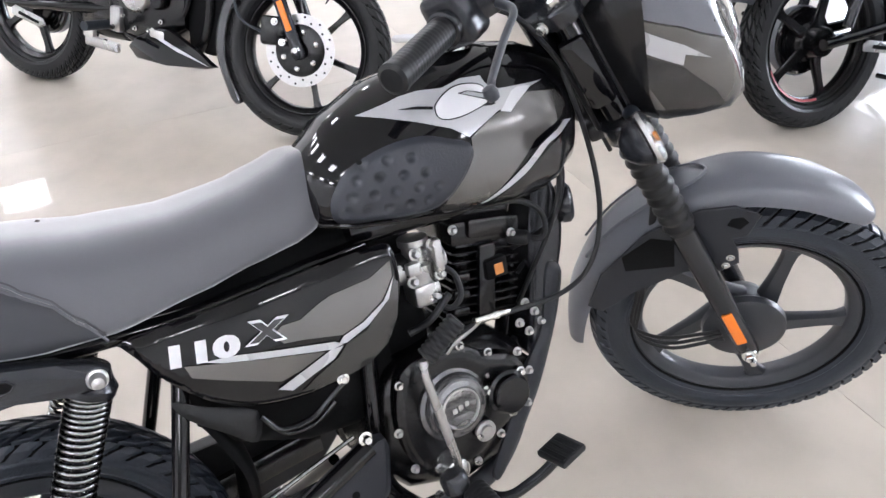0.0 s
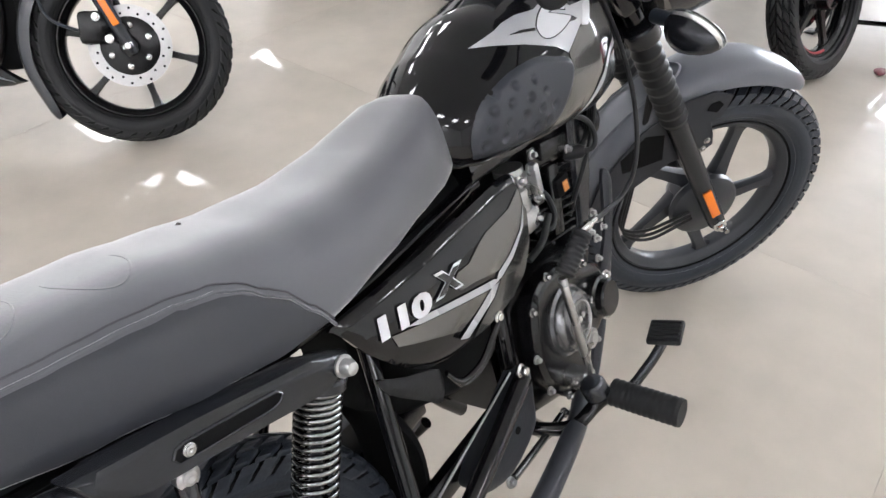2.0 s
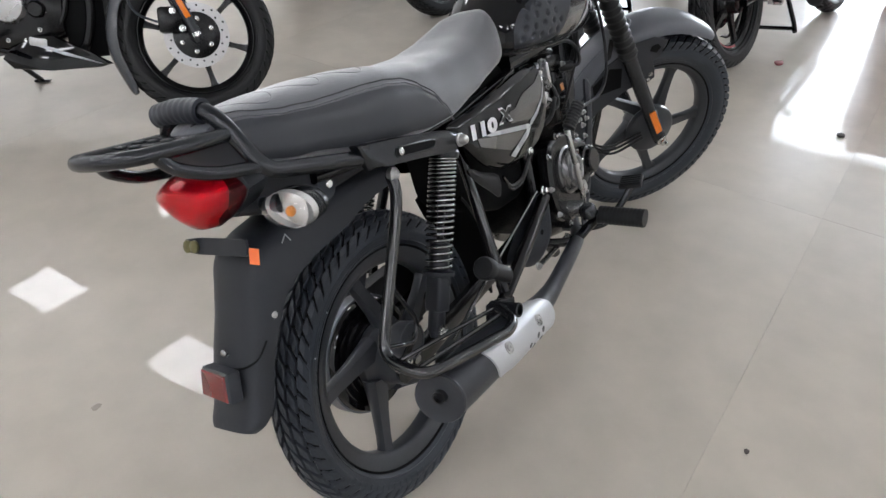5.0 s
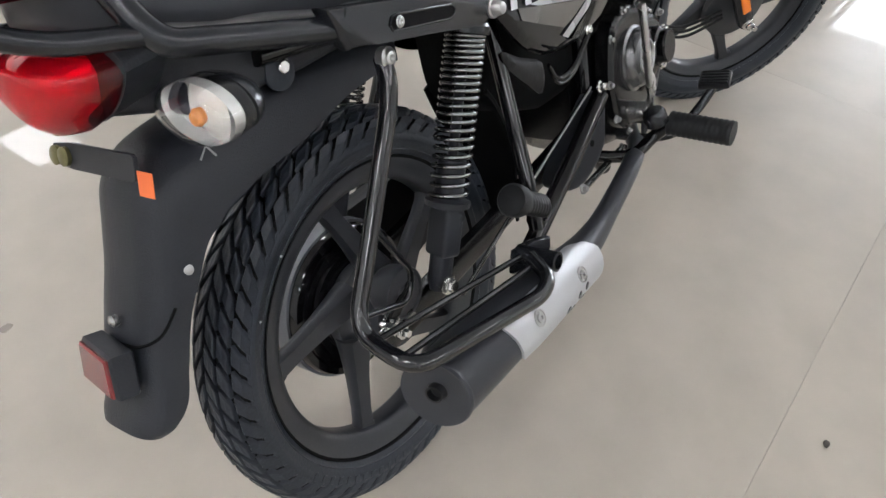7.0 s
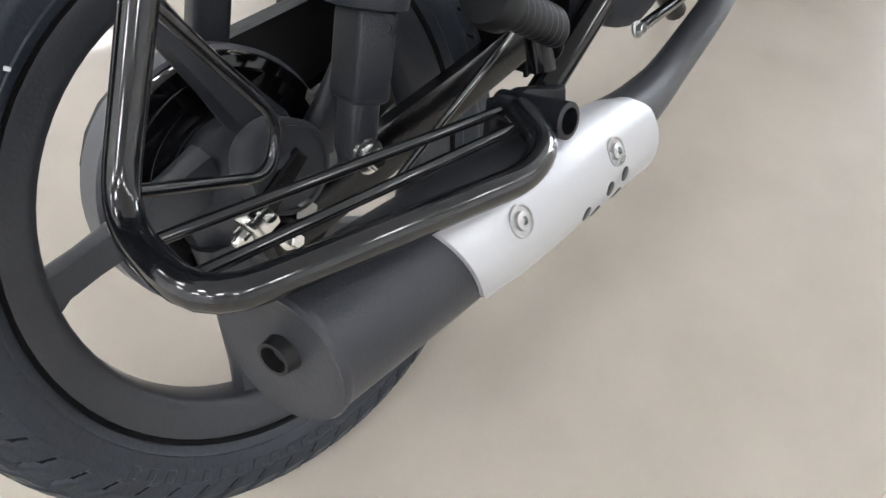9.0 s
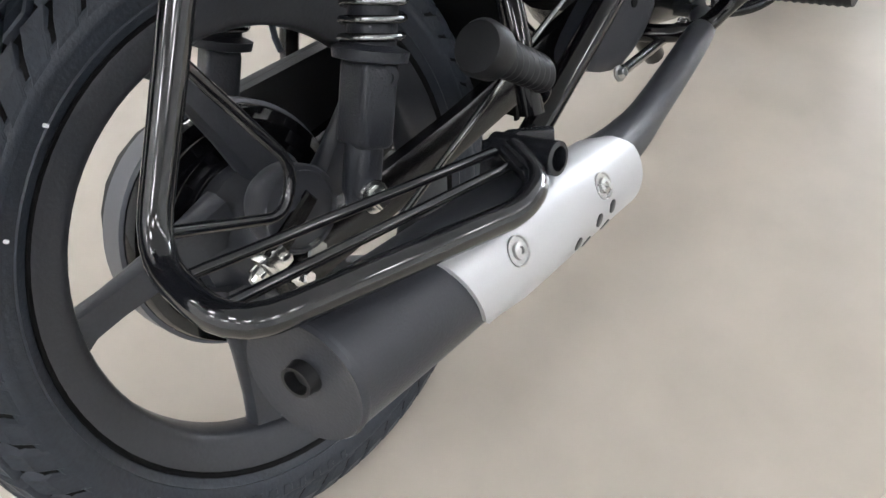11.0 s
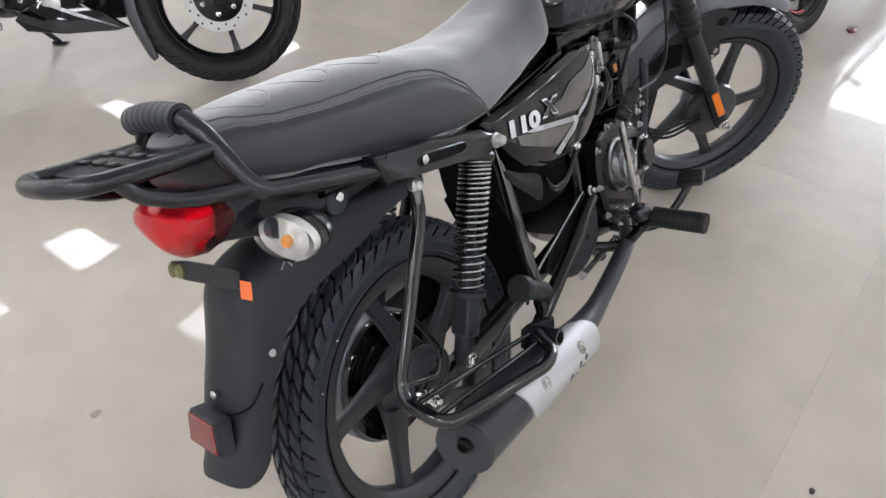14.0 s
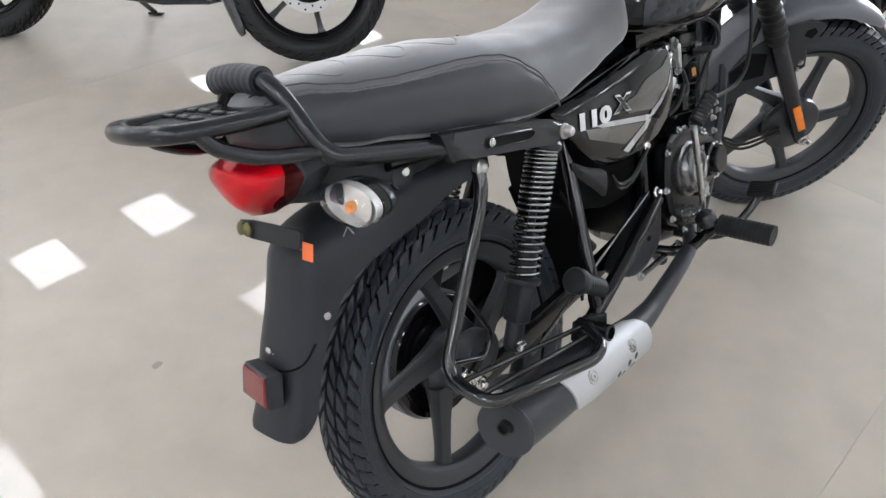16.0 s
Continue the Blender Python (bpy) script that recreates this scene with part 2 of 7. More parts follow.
# ---- the showroom ----
def tile_material():
    m = material("polished_beige_tile", (0.466, 0.424, 0.364), 0.30, vary=0.12, grain=7.0, fine=1.1, rough_vary=0.0, spec=0.16, coat=0.31)
    m.node_tree.nodes["Principled BSDF"].inputs["Coat Roughness"].default_value = 0.02
    # large shallow waves of the polish
    nt = m.node_tree
    wave = nt.nodes.new("ShaderNodeTexNoise")
    wave.inputs["Scale"].default_value, wave.inputs["Detail"].default_value = 3.2, 1.5
    nt.links.new(nt.nodes["Texture Coordinate"].outputs["Object"], wave.inputs["Vector"])
    bp = nt.nodes.new("ShaderNodeBump")
    bp.inputs["Strength"].default_value, bp.inputs["Distance"].default_value = 1.0, 0.0009
    nt.links.new(wave.outputs["Fac"], bp.inputs["Height"])
    for slot in ("Normal", "Coat Normal"):
        nt.links.new(bp.outputs[0], nt.nodes["Principled BSDF"].inputs[slot])
    return m


M_TILE = tile_material()
M_GROUT = material("tile_joint", (0.40, 0.362, 0.325), 0.3, vary=0.1)
M_WALL = material("white_wall_paint", (0.80, 0.80, 0.79), 0.6, vary=0.03, grain=12)
M_CEIL = material("white_ceiling_board", (0.60, 0.605, 0.61), 0.7, vary=0.02)
M_FRAME = material("aluminium_frame", (0.45, 0.45, 0.46), 0.35, metal=0.8)
M_GLASS = glass("window_glass", (0.97, 0.98, 0.98), 0.0)
M_PANEL = glow("lamp_diffuser", (0.985, 0.99, 1.0), PANEL_GLOW)
M_DAY = glow("bright_outside", (0.93, 0.97, 1.0), WINDOW_GLOW)

X0, X1, Y0, Y1 = -4.2, 8.2, -5.6, 8.0


def slab(name, lo, hi, mat, label="", category="", bevel=0.0):
    bm = bmesh.new()
    block(bm, [(a + b) / 2 for a, b in zip(lo, hi)], [b - a for a, b in zip(lo, hi)], bevel=bevel)
    ob = part(name, bm, mat, None, smooth=0)
    return tagged(ob, label, category, kind="structure")


slab("floor", (X0, Y0, -0.10), (X1, Y1, -0.0035), M_GROUT, "grey jointing bed under polished beige floor tiles", "floor")
FLOOR = bpy.data.objects["floor"]
slab("wall_west", (X0 - 0.15, Y0 - 0.15, -0.1), (X0, Y1 + 0.15, CEILING), M_WALL, "plain white painted showroom wall", "wall")
slab("wall_south", (X0, Y0 - 0.15, -0.1), (X1, Y0, CEILING), M_WALL, "plain white painted showroom wall", "wall")
slab("wall_north", (X0, Y1, -0.1), (X1, Y1 + 0.15, CEILING), M_WALL, "plain white painted showroom wall", "wall")
slab("ceiling", (X0 - 0.15, Y0 - 0.15, CEILING), (X1 + 0.15, Y1 + 0.15, CEILING + 0.12), M_CEIL, "pale grey flat showroom ceiling", "ceiling")
# the glass front, to the east
WIN = [(-2.3, 0.3), (2.2, 4.4)]
slab("wall_east", (X1, Y0 - 0.15, 2.75), (X1 + 0.15, Y1 + 0.15, CEILING), M_WALL, "white lintel over the glass front", "wall")
slab("wall_pier", (X1, 4.4, -0.1), (X1 + 0.15, Y1 + 0.15, 2.75), M_WALL, "white wall beside the glass front", "wall")
slab("wall_corner", (X1, Y0 - 0.15, -0.1), (X1 + 0.15, -5.3, 2.75), M_WALL, "white wall beside the glass front", "wall")
for k, (a, b) in enumerate(WIN):
    bm = bmesh.new()
    for y in (a + 0.03, b - 0.03):
        block(bm, (X1 + 0.07, y, 1.375), (0.08, 0.06, 2.75), bevel=0.004)
    for z in (0.04, 2.71):
        block(bm, (X1 + 0.07, (a + b) / 2, z), (0.078, b - a - 0.12, 0.08), bevel=0.004)
    w = part("window_%d" % (k + 1), bm, M_FRAME, None, smooth=30)
    tagged(w, "tall shop-front window in a grey metal frame", "window", kind="structure")
    bm = bmesh.new()
    block(bm, (X1 + 0.07, (a + b) / 2, 1.375), (0.008, b - a - 0.12, 2.59), bevel=0)
    p = part("pane", bm, M_GLASS, w, smooth=0)
    p.visible_shadow = False
    lamp_area("daylight", look((X1 - 0.05, (a + b) / 2, 1.4), (0, (a + b) / 2, 1.2)), b - a - 0.2, 2.5, WINDOW_WATTS, (0.90, 0.96, 1.0))
for k, (a, b) in enumerate([(-5.3, -2.3), (0.3, 2.2)]):
    slab("mullion_%d" % (k + 1), (X1, a, -0.1), (X1 + 0.15, b, 2.75), M_WALL, "white pier between the windows", "wall")
slab("ground", (-80, -80, -0.20), (80, 80, -0.105), material("forecourt_paving", (0.42, 0.41, 0.39), 0.7, vary=0.1), "pale paving outside the glass front", "ground")
bm = bmesh.new()
block(bm, (60, 0, 14), (0.2, 120, 30), bevel=0)
tagged(part("backdrop", bm, M_DAY, None, smooth=0), "bright hazy daylight outside", "backdrop", kind="structure")

# floor tiles, large polished slabs, turned by a little
TILE, JOINT = 1.285, 0.0007
TURN_TILE = pose(1.592, -0.640, 0, 0, 0, -2.6)


def lay_tiles():
    bm = bmesh.new()
    block(bm, (0, 0, -0.002), (2 * TILE - JOINT, 2 * TILE - JOINT, 0.004), bevel=0.0004, steps=1)
    first = part("tile", bm, M_TILE, FLOOR, smooth=0)
    me = first.data
    made = 0
    for i in range(-4, 5):
        for j in range(-3, 5):
            m = TURN_TILE @ Matrix.Translation(((2 * i + 1) * TILE, (2 * j + 1) * TILE, 0))
            c = m.translation
            if not (X0 - 1.4 < c.x < X1 + 1.4 and Y0 - 1.4 < c.y < Y1 + 1.4):
                continue
            ob = first if made == 0 else new("tile", me)
            ob.parent = FLOOR
            ob.matrix_world = m
            made += 1


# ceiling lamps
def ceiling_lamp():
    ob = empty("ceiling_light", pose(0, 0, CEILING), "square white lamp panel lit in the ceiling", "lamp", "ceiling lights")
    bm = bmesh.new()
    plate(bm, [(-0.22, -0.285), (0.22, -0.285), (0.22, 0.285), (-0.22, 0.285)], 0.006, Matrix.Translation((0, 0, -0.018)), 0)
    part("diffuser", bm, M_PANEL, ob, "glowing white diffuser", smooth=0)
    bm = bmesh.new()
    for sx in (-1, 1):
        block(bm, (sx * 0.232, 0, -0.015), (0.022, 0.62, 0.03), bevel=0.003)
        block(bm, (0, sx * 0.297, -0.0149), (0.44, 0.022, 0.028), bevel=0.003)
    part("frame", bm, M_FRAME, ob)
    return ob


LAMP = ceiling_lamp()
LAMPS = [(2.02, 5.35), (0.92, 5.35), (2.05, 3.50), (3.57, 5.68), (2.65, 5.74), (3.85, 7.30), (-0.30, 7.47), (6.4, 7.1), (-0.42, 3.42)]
# West columns and south row are unseen panels, added for more light.
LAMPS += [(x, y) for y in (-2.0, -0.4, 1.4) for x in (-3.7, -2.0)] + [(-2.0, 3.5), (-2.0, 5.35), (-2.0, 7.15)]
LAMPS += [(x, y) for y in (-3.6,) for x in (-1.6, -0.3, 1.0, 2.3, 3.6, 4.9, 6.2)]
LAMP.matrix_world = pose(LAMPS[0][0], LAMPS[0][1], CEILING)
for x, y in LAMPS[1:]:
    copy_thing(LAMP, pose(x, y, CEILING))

# ---- motorcycle: wheels ----
def tyre_mesh(bm, R, half, rim, seg=80):
    """The carcass: a turned section with a sunk crown, axis along z."""
    side = [(rim - 0.003, 0.0255), (rim + 0.003, 0.0300), (rim + 0.010, 0.0345), (rim + 0.0115, 0.0362), (rim + 0.013, 0.0355), (rim + 0.0145, half * 0.89), (rim + 0.020, half * 0.94),
            (rim + 0.0245, half * 0.975), (rim + 0.0255, half * 0.990), (R - 0.0375, half), (R - 0.0365, half * 0.985), (R - 0.0335, half * 0.985), (R - 0.0325, half * 0.955)]
    lathe(bm, side, Matrix(), seg, caps=False)
    lathe(bm, [(r, -h) for r, h in side], Matrix(), seg, caps=False)


def tread_floor(bm, R, half, seg=80):
    """The floor of the grooves, between the two shoulders."""
    edge = [(R - 0.0325, half * 0.955), (R - 0.024, half * 0.94)] + [section(R, half, u, -0.007) for u in (0.85, 0.6, 0.35, 0.0)]
    lathe(bm, edge + [(r, -h) for r, h in edge[-2::-1]], Matrix(), seg, caps=False)


def section(R, half, u, lift=0.0):
    """Radius and width of the crown at u, from -1 at one shoulder to 1 at the other."""
    t = abs(u)
    return R - 0.028 * t**2.2 + lift * (1 - 0.3 * t), math.copysign(half * math.sin(min(1.0, t) * 1.5) * (1 + lift * 3), u)


def tread_blocks(bm, R, half, rim, count, knob):
    """Rubber blocks parted by narrow grooves, flush with the shoulders, axis along z."""
    step = 2 * math.pi / count

    def on(a, u, lift):
        r, h = section(R, half, u, lift)
        return Vector((r * math.cos(a), r * math.sin(a), h))

    def piece(a0, a1, u0, u1, skew0, skew1):
        um, sm = (u0 + u1) / 2, (skew0 + skew1) / 2
        outline = [(a + k * step, u) for a, u, k in ((a0, u0, skew0), (a1, u0, skew0), (a1, um, sm), (a1, u1, skew1), (a0, u1, skew1), (a0, um, sm))]
        ca, cu = sum(a for a, _ in outline) / 6, sum(u for _, u in outline) / 6
        low = [bm.verts.new(on(a, u, -0.008)) for a, u in outline]
        rim_loop = [bm.verts.new(on(a, u, -0.0012)) for a, u in outline]
        top = [bm.verts.new(on(ca + (a - ca) * 0.84, cu + (u - cu) * 0.88, 0.0005)) for a, u in outline]
        bm.faces.new((top[0], top[1], top[2], top[5]))
        bm.faces.new((top[5], top[2], top[3], top[4]))
        for lo_loop, hi_loop in ((low, rim_loop), (rim_loop, top)):
            for k in range(6):
                bm.faces.new((lo_loop[k], lo_loop[(k + 1) % 6], hi_loop[(k + 1) % 6], hi_loop[k]))

    for i in range(count):
        a = i * step
        g = step * (0.15 if knob else 0.12)
        for s in (1, -1):
            o = a + (step * 0.5 if s > 0 else 0)
            if knob:
                piece(o + g, o + step - g, s * 0.69, s * 1.13, 0.05, 0.95)
                piece(o + g + 0.5 * step, o + 1.5 * step - g, s * 0.36, s * 0.62, -0.75, -0.05)
                piece(o + g, o + step - g, s * 0.04, s * 0.29, -0.85, -0.10)
            else:
                piece(o + g, o + step - g, s * 0.30, s * 1.10, 0.0, 1.3)
        if not knob:
            piece(a + g, a + step - g, -0.26, 0.26, 0, 0)


def build_wheel(owner, m, R, half, spokes, first, knob, count, rear, rim_r=0.215, inner=0.196, name="wheel", n_spoke=5, rubber=None, alloy=None, skew=0.0):
    """Wheel about the z axis of m (z to the bike's right): tyre, tread, rim, spokes, hub."""
    rubber, alloy = rubber or M_TYRE, alloy or M_RIM
    wheel = new(name)
    wheel.empty_display_size = 0.05
    wheel.parent = owner
    wheel.matrix_local = m
    bm = bmesh.new()
    tyre_mesh(bm, R, half, rim_r)
    part("tyre", bm, rubber, wheel, "black rubber tyre with moulded sidewall rings", smooth=35)
    # groove floor is coloured darker than the tyre to paint its shade
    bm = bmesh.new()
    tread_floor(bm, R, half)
    part("groove_floor", bm, M_SHADE_BLACK, wheel, "tread groove floors, near-black to carry their shade", smooth=60)
    bm = bmesh.new()
    tread_blocks(bm, R, half, rim_r, count, knob)
    part("tread", bm, rubber, wheel, "raised tread blocks", smooth=0)
    # black rings stand for the shade in the gap beside the rim
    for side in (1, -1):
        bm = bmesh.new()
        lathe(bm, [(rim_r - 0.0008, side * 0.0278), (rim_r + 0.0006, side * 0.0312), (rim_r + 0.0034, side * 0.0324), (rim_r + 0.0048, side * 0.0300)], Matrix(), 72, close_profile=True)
        part("bead_shade_ring", bm, M_SHADE_BLACK, wheel, "raised black ring painting the shade between tyre and rim", smooth=50)
    bm = bmesh.new()
    w = 0.0285
    lathe(bm, [(inner, -w * 0.62), (inner + 0.008, -w * 0.78), (rim_r - 0.004, -w), (rim_r + 0.001, -w), (rim_r + 0.001, -w + 0.004), (inner + 0.011, -w * 0.5),
               (inner + 0.011, w * 0.5), (rim_r + 0.001, w - 0.004), (rim_r + 0.001, w), (rim_r - 0.004, w), (inner + 0.008, w * 0.78), (inner, w * 0.62), (inner - 0.003, w * 0.4), (inner - 0.003, -w * 0.4)],
          Matrix(), 72, close_profile=True)
    rim = part("rim", bm, alloy, wheel, "satin black cast alloy rim", smooth=35)
    for k in range(n_spoke):
        a = radians(first + 360 / n_spoke * k)
        bm = bmesh.new()
        rot = Matrix.Rotation(a, 4, "Z")
        loops = []
        for r, ww, th in ((0.030, 0.052, 0.036), (0.06, 0.043, 0.030), (0.10, 0.034, 0.024), (0.15, 0.029, 0.021), (0.176, 0.031, 0.021), (0.188, 0.042, 0.024), (inner + 0.006, 0.066, 0.027)) if n_spoke == 5 else ((0.030, 0.034, 0.026), (0.08, 0.024, 0.020), (0.15, 0.020, 0.016), (0.185, 0.026, 0.018), (inner + 0.006, 0.044, 0.022)):
            x, y = ww / 2, th / 2
            loops.append([rot @ Vector((r, sx * x * f - skew, sz * y)) for sx, sz, f in ((-1, -1, 0.75), (-1, -0.3, 1), (-1, 0.3, 1), (-1, 1, 0.75), (-0.35, 1.0, 0.9), (0.35, 1.0, 0.9), (1, 1, 0.75), (1, 0.3, 1), (1, -0.3, 1), (1, -1, 0.75), (0.35, -1.0, 0.9), (-0.35, -1.0, 0.9))])
        ring(bm, loops)
        part("spoke", bm, alloy, rim, smooth=45)
    bm = bmesh.new()
    if rear:
        lathe(bm, [(0.0001, 0.050), (0.038, 0.050), (0.042, 0.058), (0.049, 0.058), (0.051, 0.052), (0.052, 0.020), (0.060, 0.008), (0.070, 0.0), (0.072, -0.02), (0.0001, -0.02)], Matrix(), 40)
        part("hub", bm, alloy, wheel, "satin black wheel hub")
        bm = bmesh.new()
        lathe(bm, [(0.0001, -0.012), (0.060, -0.012), (0.062, -0.017), (0.074, -0.017), (0.076, -0.022), (0.088, -0.022), (0.090, -0.027), (0.102, -0.027), (0.104, -0.032), (0.114, -0.033), (0.117, -0.040), (0.117, -0.078), (0.108, -0.088), (0.0001, -0.090)], Matrix(), 56)
        part("brake_drum", bm, M_GLOSS, wheel, "gloss black drum with concentric steps")
        bm = bmesh.new()
        lathe(bm, [(0.1172, -0.046), (0.1212, -0.047), (0.1212, -0.076), (0.1172, -0.077)], Matrix(), 56, close_profile=True)
        part("drum_band", bm, M_FENDER, wheel, "machined bright drum band")
    else:
        lathe(bm, [(0.0001, 0.058), (0.024, 0.058), (0.036, 0.053), (0.070, 0.050), (0.078, 0.044), (0.080, 0.030), (0.074, 0.022), (0.066, 0.018), (0.060, -0.018), (0.05, -0.04), (0.03, -0.05), (0.0001, -0.05)], Matrix(), 48)
        part("hub", bm, alloy, wheel, "satin black drum hub")
    bm = bmesh.new()
    av = radians(first + 25)
    tube(bm, [Vector((inner * math.cos(av), inner * math.sin(av), 0.004)) * 1.0, Vector(((inner - 0.014) * math.cos(av), (inner - 0.014) * math.sin(av), 0.010)), Vector(((inner - 0.024) * math.cos(av), (inner - 0.024) * math.sin(av), 0.018))], 0.0030, 8)
    part("valve", bm, rubber, wheel)
    return wheel


# ---- the motorcycle on show ----
LEAN = Matrix(((0.99997, -0.00265, 0.00745, -0.00000), (0.00000, 0.94217, 0.33515, -0.00000), (-0.00791, -0.33514, 0.94214, 0.28223), (0, 0, 0, 1)))
BIKE = empty("motorcycle", LEAN, "black and gunmetal commuter motorcycle leaning on its stand, front wheel turned", "motorcycle")
REAR = build_wheel(BIKE, RIGHT @ Matrix.Translation((0, 0, -0.009)), 0.2915, 0.041, 5, 40, True, 54, True, rim_r=0.221, inner=0.191, name="rear_wheel", skew=0.043)

# steered frame: x ahead, y to the left, z along the fork
STEER = radians(38)
f_up = Vector((-0.45, 0, 0.893)).normalized()
f_left = Vector((f_up.z * math.sin(STEER), math.cos(STEER), -f_up.x * math.sin(STEER))).normalized()
f_ahead = f_left.cross(f_up)
FORK = Matrix((f_ahead, f_left, f_up)).transposed().to_4x4()
FORK.translation = (1.284, -0.077, 0.014)
# worn moulded letters on the rear tyre's wall, as plain raised bars
def tyre_letters(wheel, first, last, count, r):
    rnd = random.Random(4)
    for k in range(count):
        a = radians(first + (last - first) * k / (count - 1))
        bm = bmesh.new()
        w = 0.006 + 0.005 * rnd.random()
        block(bm, (0, 0, 0), (0.011, w, 0.0012), Matrix.Rotation(a, 4, "Z") @ Matrix.Translation((r, 0, 0.0408)), 0.0004, 1)
        part("raised_letter", bm, M_TYRE, wheel)


tyre_letters(REAR, -150, -100, 13, 0.2485)
# the wheel's own frame leans and turns a little more than the bars
WHEEL = Matrix(((0.6580, 0.6053, -0.4479, 1.3161), (-0.7038, 0.7059, -0.0798, -0.0623), (0.2679, 0.3677, 0.8905, 0.0048), (0, 0, 0, 1)))
LOW = FORK.inverted() @ WHEEL
build_wheel(BIKE, WHEEL @ RIGHT, 0.300, 0.042, 5, 56, False, 62, False, name="front_wheel", skew=0.033)


def loft_x(bm, rows, x_list, shape, seg=40):
    """Closed sections at x, shaped by shape(row, angle) -> (y, z)."""
    loops = []
    for x in x_list:
        row = table(x, rows)
        loops.append([Vector((x, *shape(row, 2 * math.pi * k / seg))) for k in range(seg)])
    ring(bm, loops)


def super_ellipse(a, n):
    c, s = math.cos(a), math.sin(a)
    return math.copysign(abs(c) ** (2 / n), c), math.copysign(abs(s) ** (2 / n), s)


# the upper body's middle plane leans a little against the rear wheel's
def mid(z):
    return -0.09 * z


def other(y, z):
    """The left-hand twin of a place on the right."""
    return 2 * mid(z) - y


# -- fuel tank: x, half width, bottom z, top z
TANK = [(0.476, 0.078, 0.475, 0.524), (0.484, 0.104, 0.455, 0.538), (0.505, 0.132, 0.446, 0.556), (0.55, 0.154, 0.434, 0.592), (0.62, 0.172, 0.424, 0.623), (0.70, 0.182, 0.413, 0.638), (0.78, 0.182, 0.405, 0.644),
        (0.85, 0.168, 0.406, 0.633), (0.90, 0.140, 0.428, 0.614), (0.935, 0.102, 0.458, 0.590), (0.950, 0.070, 0.488, 0.570)]


def tank_side(x, z, lift=0.0):
    """The right-hand surface of the tank at x, z."""
    hw, z0, z1 = table(x, TANK)
    zm = z0 + (z1 - z0) * 0.30
    v = (z - zm) / ((z1 - zm) if z > zm else (zm - z0))
    v = max(-0.999, min(0.999, v))
    n = 2.05 if z > zm else 2.9
    return Vector((x, mid(z) - ((hw - 0.043) * (1 - abs(v) ** n) ** (1 / n) + lift), z))


def tank_shape(row, a):
    hw, z0, z1 = row
    zm = z0 + (z1 - z0) * 0.30
    up = math.sin(a) > 0
    c, s = super_ellipse(a, 2.05 if up else 2.9)
    z = zm + s * ((z1 - zm) if up else (zm - z0))
    return mid(z) + (hw - 0.043) * c, z


bm = bmesh.new()
xs = [0.476, 0.478, 0.481, 0.485, 0.492] + [0.50 + 0.02 * k for k in range(21)] + [0.915, 0.93, 0.942, 0.950]
loft_x(bm, TANK, xs, tank_shape, 56)
tank = part("fuel_tank", bm, M_GLOSS, BIKE, "gloss black fuel tank with silver and gunmetal graphics", smooth=60)


def decal(name, poly, mat, owner, surface, lift, thick=0.0008, cuts=4, label=""):
    """A thin film of outline poly (x, z), laid onto a surface."""
    bm = bmesh.new()
    vs = [bm.verts.new((x, 0, z)) for x, z in poly]
    bm.faces.new(vs)
    bmesh.ops.triangulate(bm, faces=bm.faces)
    for _ in range(cuts):
        long = [e for e in bm.edges if e.calc_length() > 0.012]
        if not long:
            break
        bmesh.ops.subdivide_edges(bm, edges=long, cuts=1)
        bmesh.ops.triangulate(bm, faces=bm.faces)
    for v in bm.verts:
        v.co = surface(v.co.x, v.co.z, lift)
    bmesh.ops.recalc_face_normals(bm, faces=bm.faces)
    ob = part(name, bm, mat, owner, label, smooth=60)
    return ob


# gunmetal flank, ahead of the knee pad
decal("gunmetal_flank", [(0.7046, 0.532), (0.7445, 0.551), (0.7772, 0.5586), (0.8137, 0.5685), (0.868, 0.5598), (0.895, 0.5365), (0.8652, 0.5205), (0.806, 0.5036), (0.7808, 0.4829), (0.752, 0.4588), (0.7258, 0.4394), (0.700, 0.428), (0.665, 0.432), (0.652, 0.442), (0.6641, 0.4641), (0.6902, 0.4921), (0.7035, 0.5159)], M_GUNMETAL, tank, tank_side, 0.0006, label="gunmetal painted flank")
decal("silver_graphic", [(0.5743, 0.5866), (0.6019, 0.5934), (0.6311, 0.5999), (0.659, 0.6025), (0.6906, 0.600), (0.7219, 0.6061), (0.7514, 0.6039), (0.7528, 0.5951), (0.7576, 0.584), (0.791, 0.5817), (0.8269, 0.5786), (0.8479, 0.5777), (0.8111, 0.5727), (0.7772, 0.5586), (0.7551, 0.556), (0.725, 0.5433), (0.7026, 0.5333), (0.6812, 0.5495), (0.6376, 0.5677), (0.5996, 0.5803)], M_SILVER, tank, tank_side, 0.0012, label="silver pointed graphic")
EMBLEM = [(p.x, p.y) for p in spline([Vector((x, z, 0)) for x, z in [(0.6695, 0.577), (0.6744, 0.5833), (0.6889, 0.5922), (0.7095, 0.5983), (0.734, 0.5966), (0.7469, 0.590), (0.7426, 0.5833), (0.7257, 0.5904), (0.7129, 0.5911), (0.7006, 0.588), (0.6972, 0.580), (0.7089, 0.5761), (0.7289, 0.5765), (0.7464, 0.5718), (0.7228, 0.5652), (0.7014, 0.5621), (0.6815, 0.5617), (0.6698, 0.5668)]], 3, True)]


